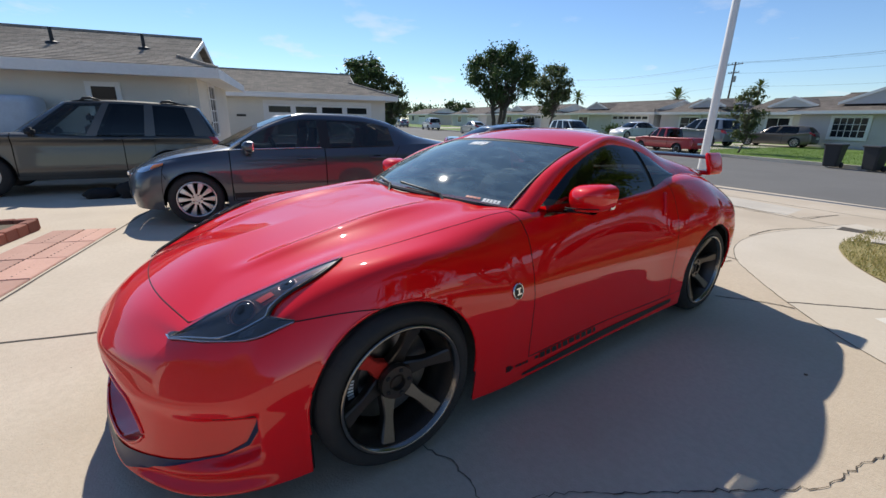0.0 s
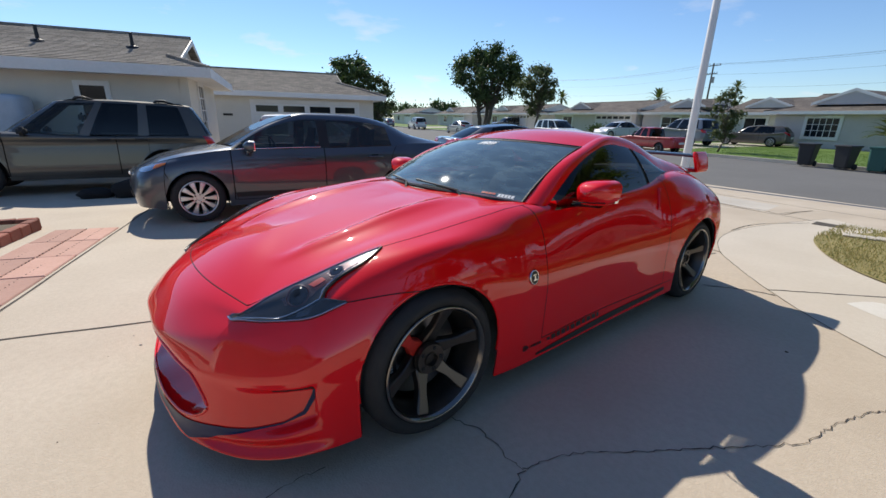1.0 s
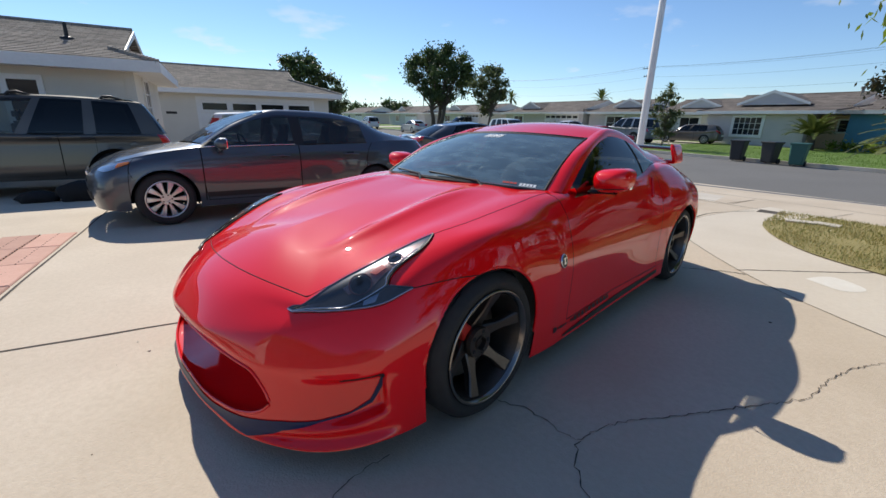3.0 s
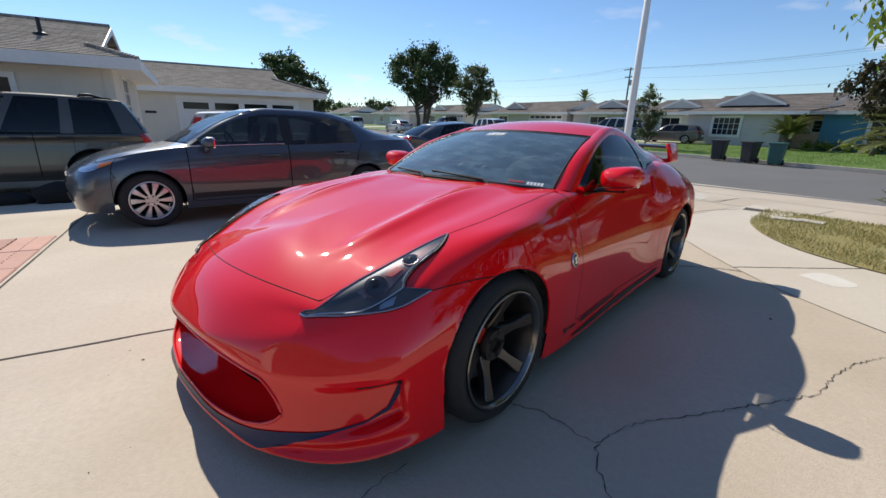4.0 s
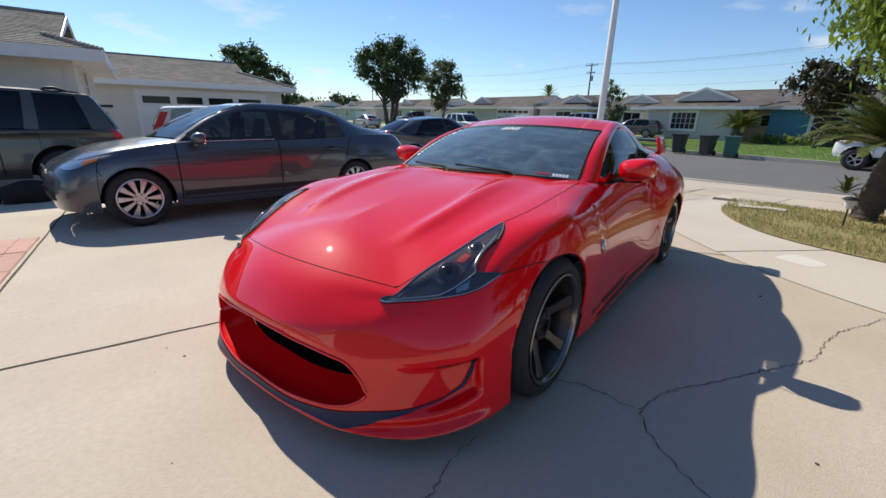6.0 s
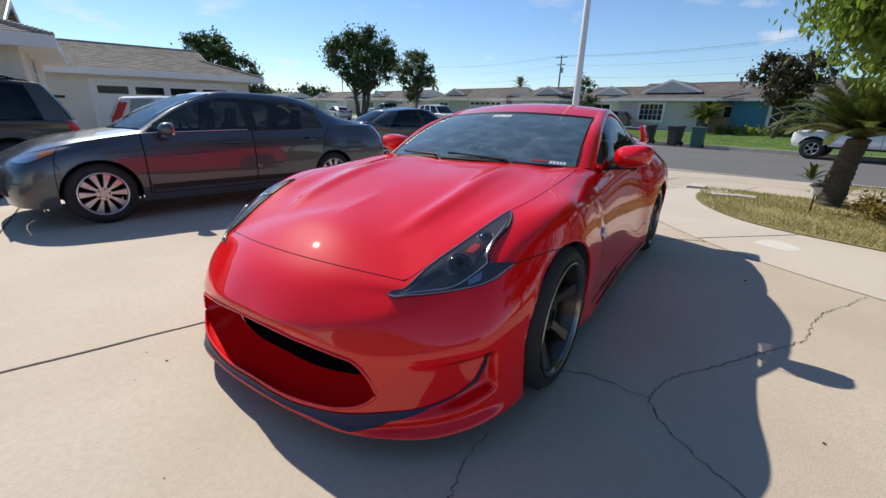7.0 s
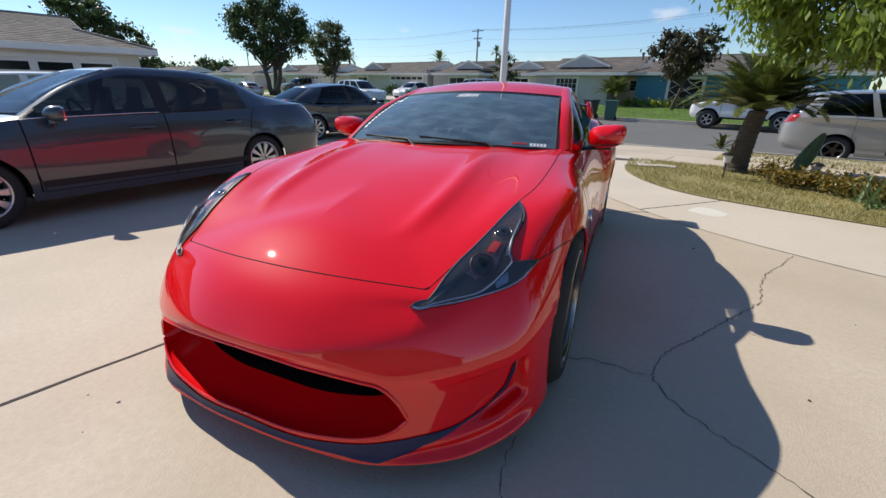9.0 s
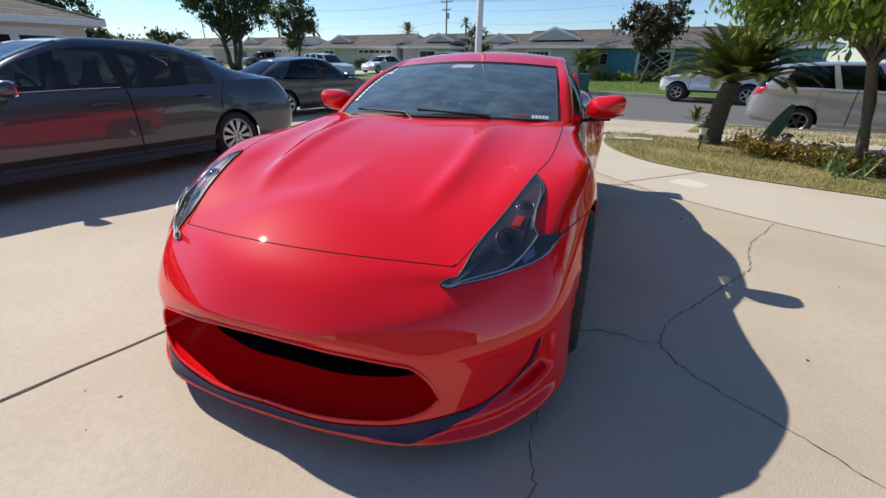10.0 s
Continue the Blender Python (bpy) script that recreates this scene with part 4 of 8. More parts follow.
# ---- plants ----
def cloud(name, clumps, count, size, mat, parent, seed, droop=0.3, long=1.6, flat=0.0):
    """Many small leaves scattered in clumps (x, y, z, radius) as one crown."""
    rng = np.random.default_rng(seed)
    cl = np.array(clumps)
    w = cl[:, 3] ** 2
    pick = rng.choice(len(cl), count, p=w / w.sum())
    d = rng.normal(size=(count, 3))
    d /= np.linalg.norm(d, axis=1)[:, None]
    r = np.abs(rng.normal(0, 0.62, (count, 1)))
    c = cl[pick, :3] + d * r * cl[pick, 3:4] * np.array([1, 1, 0.8])
    ax = rng.normal(size=(count, 3))
    ax[:, 2] -= droop * 2
    ax /= np.linalg.norm(ax, axis=1)[:, None]
    side = np.cross(ax, rng.normal(size=(count, 3)))
    side /= np.linalg.norm(side, axis=1)[:, None]
    s = size * rng.uniform(0.6, 1.3, (count, 1))
    a, b = ax * s * long / 2, side * s * 0.38
    v = np.stack([c - a, c + b, c + a, c - b], 1).reshape(-1, 3)
    f = np.arange(count * 4).reshape(-1, 4)
    me = bpy.data.meshes.new(name)
    me.from_pydata(v.tolist(), [], f.tolist())
    me.materials.append(mat)
    ob = new(name, me)
    ob.parent = parent
    return ob


def tree(name, m, height, radius, trunk_r, leaf, size, count, seed, label, fork=0.35, clumps=48, low_crown=0.38, bark=None, stems=1, lean=0.15, droop=0.3, long=1.6, shift=0.0, spread=0.0):
    t = thing(name, m, label, "tree")
    rng = random.Random(seed)
    cl = []
    for i in range(clumps):
        a, h = rng.uniform(0, 6.28), rng.uniform(low_crown, 1.0)
        rr = radius * math.sqrt(max(0.10, 1 - ((h - (low_crown + 1) / 2 - 0.02) / ((1 - low_crown) / 2 + 0.04)) ** 2)) * math.sqrt(rng.uniform(0.03, 0.95))
        cl.append((rr * math.cos(a) + shift, rr * math.sin(a), height * h, radius * rng.uniform(0.85, 1.35) * 1.7 / math.sqrt(clumps)))
    bm = bmesh.new()
    for st in range(stems):
        sa = 6.28 * st / stems + 0.4
        base = Vector((math.cos(sa), math.sin(sa), 0)) * ((spread or trunk_r * 1.3) if stems > 1 else 0)
        top = base + Vector((math.cos(sa) * lean * height * .5, math.sin(sa) * lean * height * .5, height * fork))
        pts = [base + (top - base) * f + Vector((rng.uniform(-1, 1), rng.uniform(-1, 1), 0)) * trunk_r * .5 * (f > 0) for f in (0, .25, .5, .75, 1)]
        tube(bm, [p - Vector((0, 0, .05)) if i == 0 else p for i, p in enumerate(pts)], [trunk_r * f for f in (1.35, 1.0, .9, .85, .75)], 9)
        mine = [c for k, c in enumerate(cl) if k % stems == st]
        for c in mine:
            e = Vector(c[:3])
            mid = top.lerp(e, 0.5) + Vector((rng.uniform(-1, 1), rng.uniform(-1, 1), rng.uniform(-.4, .6))) * radius * 0.12
            r0 = trunk_r * rng.uniform(.22, .42)
            tube(bm, [pts[3].lerp(top, rng.uniform(0, 1)), mid, e], [r0, r0 * .6, r0 * .15], 5, cap=False)
    part("trunk", bm, bark or BARK, t, smooth=True)
    cloud("crown", cl, count, size, leaf, t, seed, droop, long)
    return t


def frond_mesh(seed, length=1.25, droop=0.55):
    rng = random.Random(seed)
    bm = bmesh.new()
    spine = []
    for i in range(17):
        f = i / 16
        spine.append(Vector((length * (f - 0.10 * f * f), 0, length * (0.42 * f - droop * f * f * f))))
    tube(bm, spine, [.012 * (1 - .8 * i / 16) for i in range(17)], 4, cap=False)
    for i in range(56):
        f = 0.10 + 0.89 * i / 55
        k = f * 16
        j = min(int(k), 15)
        p = spine[j].lerp(spine[j + 1], k - j)
        d = (spine[j + 1] - spine[j]).normalized()
        ln = 0.20 * math.sin(math.pi * min(1, 0.18 + 0.80 * f)) + 0.03
        for s in (1, -1):
            tip = p + (d * 0.62 + Vector((0, s * 0.72, 0.20 - 0.25 * f + rng.uniform(-.1, .1)))) * ln
            n = d * 0.013
            bm.faces.new([bm.verts.new(q) for q in (p - n, p + n, p.lerp(tip, .6) + n * .9, tip, p.lerp(tip, .6) - n * .9)])
    me = bpy.data.meshes.new("frond")
    bm.to_mesh(me)
    bm.free()
    me.materials.append(FROND)
    return me


FRONDS = [frond_mesh(i, 1.10 + .07 * i, .20 + .06 * i) for i in range(4)]


def sago(m, trunk_h, trunk_r, scale, count, label, seed, pup=False, lean=0.0):
    t = thing("sago_palm", m, label, "palm")
    rng = random.Random(seed)
    bm = bmesh.new()
    prof = []
    n = 26
    for i in range(n + 1):
        f = i / n
        prof.append((trunk_h * f, trunk_r * (1.15 - .35 * f + .25 * max(0, f - .8)) * (1 + .07 * (i % 2))))
    turned(bm, [(-.03, trunk_r * 1.2)] + prof + [(trunk_h + .03, .01)], axis="z", seg=18)
    for v in bm.verts:
        f = v.co.z / max(trunk_h, .01)
        v.co.x += lean * f * f
        a = math.atan2(v.co.y, v.co.x)
        v.co.xy = v.co.xy * (1 + .06 * noise.noise(v.co * 14))
    part("trunk", bm, BARK, t)
    for i in range(count):
        a = i * 2.39996 + rng.uniform(-.2, .2)
        tilt = -56 + 60 * (i / count) ** 0.70
        o = new("frond", FRONDS[i % 4])
        o.parent = t
        o.matrix_basis = Matrix.Translation((lean, 0, trunk_h + .01)) @ Matrix.Rotation(a, 4, "Z") @ Matrix.Rotation(radians(tilt + 8), 4, "Y") @ Matrix.Diagonal((scale, scale, scale, 1))
    if pup:
        for i in range(11):
            o = new("offset_frond", FRONDS[i % 4])
            o.parent = t
            o.matrix_basis = Matrix.Translation((-.30, -.08, trunk_h * .36)) @ Matrix.Rotation(i * 2.4, 4, "Z") @ Matrix.Rotation(radians(-70 + 8 * i), 4, "Y") @ Matrix.Diagonal((.26, .26, .26, 1))
    return t


def bush(name, m, clumps, count, size, mat, label, seed, long=1.6, droop=0.0, category="shrub"):
    t = thing(name, m, label, category)
    cloud("foliage", clumps, count, size, mat, t, seed, droop, long)
    for c in clumps[::6]:
        bm = bmesh.new()
        tube(bm, [(c[0] * .4, c[1] * .4, -.02), (c[0], c[1], c[2])], .008, 4)
        part("stem", bm, BARK, t)
    return t


SUCCULENT = leaf_material("succulent_leaves", (0.16, 0.17, 0.11), (0.07, 0.09, 0.05), 0.15)
DRYSTEM = leaf_material("dry_stems", (0.48, 0.38, 0.20), (0.30, 0.22, 0.11), 0.2)
rng = random.Random(77)
for i, (a, b, mat, lb) in enumerate(((-3.2, -3.35, SUCCULENT, "grey-green succulent clump in the planter"), (-2.7, -3.5, DRYSTEM, "dry straw-coloured plant in the planter"), (-2.2, -3.30, SUCCULENT, "low grey-green succulents in the planter"),
                                    (-1.6, -3.55, DRYSTEM, "dry tan groundcover in the planter"), (-3.4, -3.9, DRYSTEM, "dry tan groundcover in the planter"))):
    p = lot(a, b)
    bush("succulent", pose(p.x, p.y, level(p.x, p.y) + .02), [(rng.uniform(-.25, .25), rng.uniform(-.2, .2), rng.uniform(.02, .10), rng.uniform(.06, .12)) for _ in range(8)], 900, .035, mat, lb, 60 + i, 1.4, -.3, "plant")


# ---- other vehicles ----
def car_lines(q):
    """Feature lines of half a vehicle's lower body from its sizes; the front axle is at y = 0 and the nose points to -y."""
    yf, yr, w, wb = q["nose"], q["tail"], q["half"], q["base"]
    z0, zs, zb = q["sill"], q["shoulder"], q["belt"]
    zn, zh, zc = q["nose_z"], q["hood_z"], q["cowl_z"]
    zt, ze = q["deck_z"], q["tail_z"]
    bow, bowr = q.get("bow", .22), q.get("bow_r", .16)
    cowl = q["cowl"]
    deck = q["deck"]
    st = [(0, yf), (.50 * w, yf + .04 * bow / .22), (.86 * w, yf + bow), (.97 * w, -.36), (w, 0), (w, cowl), (w, (cowl + wb) / 2), (w, wb - .42), (w, wb),
          (.90 * w, yr - bowr), (.5 * w, yr - .03), (0, yr)]
    n = len(st)
    sill = [z0 + .03, z0 + .03, z0 + .03, z0, z0, z0, z0, z0, z0, z0 + .06, z0 + .08, z0 + .08]
    top = [zn, zn, zn + .03, zh - .02, zh, zc, zb, zb + .01, zb + .02, zt, ze, ze]
    sh = [zn - .09, zn - .08, zn - .05, zs - .05, zs, zs, zs + .02, zs + .03, zs + .04, zt - .16, ze - .2, ze - .2]
    rows = [[], [], [], [], [], []]
    mid_y = [yf + .45, yf + .47, -.28, -.1, .1, cowl, (cowl + wb) / 2, wb - .3, wb - .05, min(deck, yr - .25), yr - .16, yr - .14]
    mid_z = [zh - .05, zh - .04, zh, zh + .02, zh + .03, zc + .02, zb, zb, zb, zt, zt, zt]
    for i, (x, y) in enumerate(st):
        end = i <= 1 or i >= n - 2
        k = 0 if x == 0 else 1
        dy = .05 if i <= 2 else (-.05 if i >= n - 3 else 0)
        rows[0].append((x * .955, y + dy * 1.2, sill[i]))
        rows[1].append((x * 1.0, y + dy * .1, sill[i] + .14))
        rows[2].append((x * 1.0, y, (sill[i] + sh[i]) / 2 + .03))
        rows[3].append((x * .985, y + dy * .4, sh[i]))
        rows[4].append((x * q.get("tuck", .92), y + dy * 2.2, top[i]))
        rows[5].append((0, mid_y[i], mid_z[i]))
    return rows


def vehicle(name, m, q, paint, label, glass=None, wheel_style=None, group="", category="car"):
    """A vehicle from a table of sizes: lower body panels, cabin, windows, wheels, lamps."""
    t = thing(name, m, label, category, group)
    lines = car_lines(q)
    nst, hub, arch = len(lines[0]) - 1, q["tyre"], q["tyre"] + q.get("arch", .045)
    axles = (0, q["base"])
    w = q["half"]
    glass = glass or CARGLASS

    def surf(s, v):
        return Vector(spline([spline(l, s, True, True) for l in lines], v))

    def piece(s0, s1, v0, v1, sn, vn, mirror):
        bm = bmesh.new()
        ss, vv = np.linspace(s0, s1, sn + 1), np.linspace(v0, v1, vn + 1)
        pts = [[surf(s, v) for s in ss] for v in vv]

        def near(p):
            for yc in axles:
                if math.hypot(p.y - yc, p.z - hub) < arch or (p.z < hub and abs(p.y - yc) < arch):
                    return yc
        flag = [[abs(p.x) > w * .55 and near(p) is not None for p in r] for r in pts]
        keep = {}

        def vert(i, j):
            if (i, j) not in keep:
                p = pts[i][j].copy()
                if flag[i][j]:
                    yc = near(p)
                    d = max(.01, math.hypot(p.y - yc, p.z - hub))
                    if p.z < hub:
                        p.y = yc + math.copysign(arch, p.y - yc)
                    else:
                        p.y, p.z = yc + (p.y - yc) * arch / d, hub + (p.z - hub) * arch / d
                keep[i, j] = bm.verts.new((-p.x if mirror else p.x, p.y, p.z))
            return keep[i, j]
        for i in range(vn):
            for j in range(sn):
                c = [(i, j), (i, j + 1), (i + 1, j + 1), (i + 1, j)]
                if not all(flag[a][b] for a, b in c):
                    vs = [vert(a, b) for a, b in c]
                    bm.faces.new(vs[::-1] if mirror else vs)
        bmesh.ops.dissolve_degenerate(bm, dist=.0005, edges=bm.edges[:])
        return bm

    fine = q.get("fine", 1)
    for k in (False, True):
        part("front_bumper", piece(0, 2.98, 0, 4, 10 * fine, 12 * fine, k), paint, t, smooth=True)
        part("fender", piece(3, 4.98, 0, 4, 16 * fine, 14 * fine, k), paint, t, smooth=True)
        part("front_door", piece(5.0, 6.48, .55, 4, 8 * fine, 10 * fine, k), paint, t, smooth=True)
        part("rear_door", piece(6.5, 7.4, .55, 4, 8 * fine, 10 * fine, k), paint, t, smooth=True)
        part("sill", piece(4.9, 7.42, 0, .53, 14 * fine, 4, k), q.get("sill_mat", paint), t, smooth=True)
        part("quarter", piece(7.42, nst, 0, 4, 34 * fine, 14 * fine, k), paint, t, smooth=True)
        part("bonnet" if not k else "bonnet_half", piece(0, 5.05, 4.02, 5, 20 * fine, 8 * fine, k), paint, t, smooth=True)
        part("deck", piece(5.05, nst, 4.02, 5, 20 * fine, 6, k), paint, t, smooth=True)
    # dark inside of the lower body
    bm = bmesh.new()
    sheet(bm, [[(x, y, z) for x in (-w * .9, w * .9)] for y, z in ((q["nose"] + .5, q["sill"] + .05), (q["tail"] - .4, q["sill"] + .05))])
    for s in (-1, 1):
        sheet(bm, [[(s * w * .80, y, z) for y in (q["nose"] + .5, q["tail"] - .4)] for z in (q["sill"] + .05, q["belt"] - .12)])
    part("underbody", bm, VOID, t)

    # cabin: loops at the belt and the roof, front middle to rear middle
    zb, zr = q["belt"] - .015, q["roof_z"]
    B, R = q["belt_loop"], q["roof_loop"]
    stops = q["posts"]   # (from, to, what) along the loops

    def cab(u, h):
        b, r = Vector(spline(B, u, True, True)), Vector(spline(R, u, True, True))
        p = b.lerp(r, h)
        out = Vector((p.x, (p.y - (B[0][1] + B[-1][1]) / 2) * .3, 0)).normalized() if p.length else Vector((0, 0, 0))
        return p + out * (.055 * 4 * h * (1 - h) * q.get("bulge", 1))

    for u0, u1, what in stops:
        for k in (False, True):
            def sheet_of(h0, h1, nn=5, lift=0):
                bm = bmesh.new()
                rows = [[(lambda p: (-p.x if k else p.x, p.y, p.z))(cab(u, h)) for u in np.linspace(u0, u1, max(3, int((u1 - u0) * 8)))] for h in np.linspace(h0, h1, nn)]
                sheet(bm, rows, flip=k)
                return bm
            if what == "post":
                part("pillar", sheet_of(0, 1.0), paint, t, smooth=True)
            elif what == "dark":
                part("pillar", sheet_of(0, 1.0), BLACK, t, smooth=True)
            else:
                part(what, outward(sheet_of(.03, .94, 6), (0, (B[0][1] + B[-1][1]) / 2, B[0][2] - .3)), q.get(what, glass), t, smooth=True)
                part("roof_edge", sheet_of(.94, 1.0, 2), paint, t, smooth=True)
    bm = bmesh.new()
    rows = []
    loop = [Vector(spline(R, u, True, True)) for u in np.linspace(0, len(R) - 1, 41)]
    for p in loop:
        rows.append([Vector((p.x * f, p.y, p.z + q.get("crown", .05) * (1 - f * f) * min(1, p.x / max(.3, max(a.x for a in loop))))) for f in np.linspace(-1, 1, 15)])
    sheet(bm, rows)
    bmesh.ops.recalc_face_normals(bm, faces=bm.faces[:])
    part("roof", bm, paint, t, smooth=True)
    # seats and wheel inside
    if q.get("seats", True):
        for sx in (-.36, .36):
            for sy in q.get("seat_y", (1.25,)):
                bm = bmesh.new()
                box(bm, sx - .24, sx + .24, sy, sy + .14, zb - .35, zb + .22)
                box(bm, sx - .13, sx + .13, sy + .03, sy + .12, zb + .25, zb + .42)
                bmesh.ops.bevel(bm, geom=bm.edges[:], offset=.04, segments=2, affect="EDGES")
                part("seat", bm, SEATGREY, t)
    for yc in axles:
        for sx in (1, -1):
            mm = pose(sx * (w - q.get("tyre_w", .2) / 2 - .015), yc, hub, 0, 0, 0 if sx > 0 else 180)
            wheel(t, mm, hub, q["rim"], q.get("tyre_w", .2), q.get("spokes", 5), "plain", False, q.get("wseg", 32), q.get("alloy"))
    # lamps, mirrors, handles, seams
    for k in (False, True):
        s = -1 if k else 1

        def onto(path_u, path_l, nn, mmm, lift, mirror=k):
            bm = bmesh.new()
            rows = []
            for a in range(mmm + 1):
                row = []
                for b in range(nn + 1):
                    u, lw = spline(path_u, (len(path_u) - 1) * b / nn), spline(path_l, (len(path_l) - 1) * b / nn)
                    sv = (u[0] + (lw[0] - u[0]) * a / mmm, u[1] + (lw[1] - u[1]) * a / mmm)
                    e = .03
                    p = surf(*sv)
                    n = (surf(min(sv[0] + e, nst), sv[1]) - surf(max(sv[0] - e, 0), sv[1])).cross(surf(sv[0], min(sv[1] + e, 5)) - surf(sv[0], max(sv[1] - e, 0))).normalized()
                    p = p + n * lift
                    row.append((-p.x if mirror else p.x, p.y, p.z))
                rows.append(row)
            sheet(bm, rows, flip=mirror)
            return bm
        part("headlamp", onto(q.get("lamp_u", [(1.2, 3.9), (2.0, 3.95), (2.7, 3.95)]), q.get("lamp_l", [(1.2, 3.3), (2.0, 3.2), (2.7, 3.5)]), 10, 4, .006), REFLECTOR, t, "clear front lamp", smooth=True)
        part("indicator", onto([(2.45, 3.8), (2.75, 3.85)], [(2.45, 3.4), (2.75, 3.55)], 4, 3, .010), AMBER, t, "amber lens", smooth=True)
        tu, tl = q.get("tail_u", [(9.0, 3.95), (9.4, 3.95), (10.2, 3.95)]), q.get("tail_l", [(9.0, 3.3), (9.4, 3.0), (10.2, 3.0)])
        part("tail_lamp", onto(tu, tl, 8, 4, .006), TAILRED, t, "red lens", smooth=True)
        bm = bmesh.new()
        mx, my, mz = q.get("mirror", (w + .10, q["cowl"] + .28, q["belt"] + .06))
        box(bm, s * mx - .10, s * mx + .10, my - .05, my + .07, mz - .065, mz + .085)
        bmesh.ops.bevel(bm, geom=bm.edges[:], offset=.035, segments=2, affect="EDGES")
        part("wing_mirror", bm, q.get("mirror_mat", paint), t, smooth=True)
        for hs in q.get("handles", (6.25, 7.15)):
            p = surf(hs, 3.45)
            bm = bmesh.new()
            box(bm, s * (p.x + .012) - .012, s * (p.x + .012) + .012, p.y - .10, p.y + .10, p.z - .016, p.z + .016)
            bmesh.ops.bevel(bm, geom=bm.edges[:], offset=.008, segments=1, affect="EDGES")
            part("door_handle", bm, q.get("handle_mat", paint), t)
    bm = bmesh.new()
    box(bm, -.26, .26, q["tail"] + .004, q["tail"] + .012, q["tail_z"] - .42, q["tail_z"] - .28)
    part("plate", bm, WHITE, t)
    return t


def sizes(**k):
    return k


SEDAN = sizes(nose=-.72, tail=3.88, half=.885, base=2.86, sill=.19, shoulder=.76, belt=.93, nose_z=.60, hood_z=.775, cowl_z=.935, deck_z=1.03, tail_z=.98,
              cowl=.52, deck=3.25, tyre=.318, rim=.222, roof_z=1.42, bow=.20, bow_r=.22, fine=2, spokes=10, wseg=48, tuck=.93, arch=.035,
              lamp_u=[(2.15, 3.75), (2.5, 3.86), (2.95, 3.80)], lamp_l=[(2.15, 3.30), (2.5, 3.34), (2.95, 3.52)],
              belt_loop=[(0, .38, .955), (.55, .52, .95), (.80, 1.02, .925), (.815, 1.55, .935), (.815, 2.3, .95), (.76, 2.95, .985), (.55, 3.38, 1.03), (0, 3.45, 1.04)],
              roof_loop=[(0, 1.15, 1.385), (.42, 1.22, 1.385), (.575, 1.48, 1.400), (.595, 1.75, 1.425), (.59, 2.15, 1.415), (.55, 2.52, 1.375), (.42, 2.75, 1.355), (0, 2.82, 1.36)],
              posts=[(0, 1.35, "windshield"), (1.35, 1.62, "post"), (1.62, 3.12, "front_window"), (3.12, 3.36, "dark"), (3.36, 4.82, "rear_window"), (4.82, 6.05, "post"), (6.05, 7, "back_glass")],
              seat_y=(1.45, 2.35), mirror=(.93, .92, 1.00))
SLATE = material("slate_paint", (0.075, 0.086, 0.105), 0.34, metal=0.55, coat=1.0, grain=0.25, grain_scale=700, stain=0.1, stain_scale=2)
SEDAN["alloy"] = ALLOY
SEDAN["sill_mat"] = SLATE
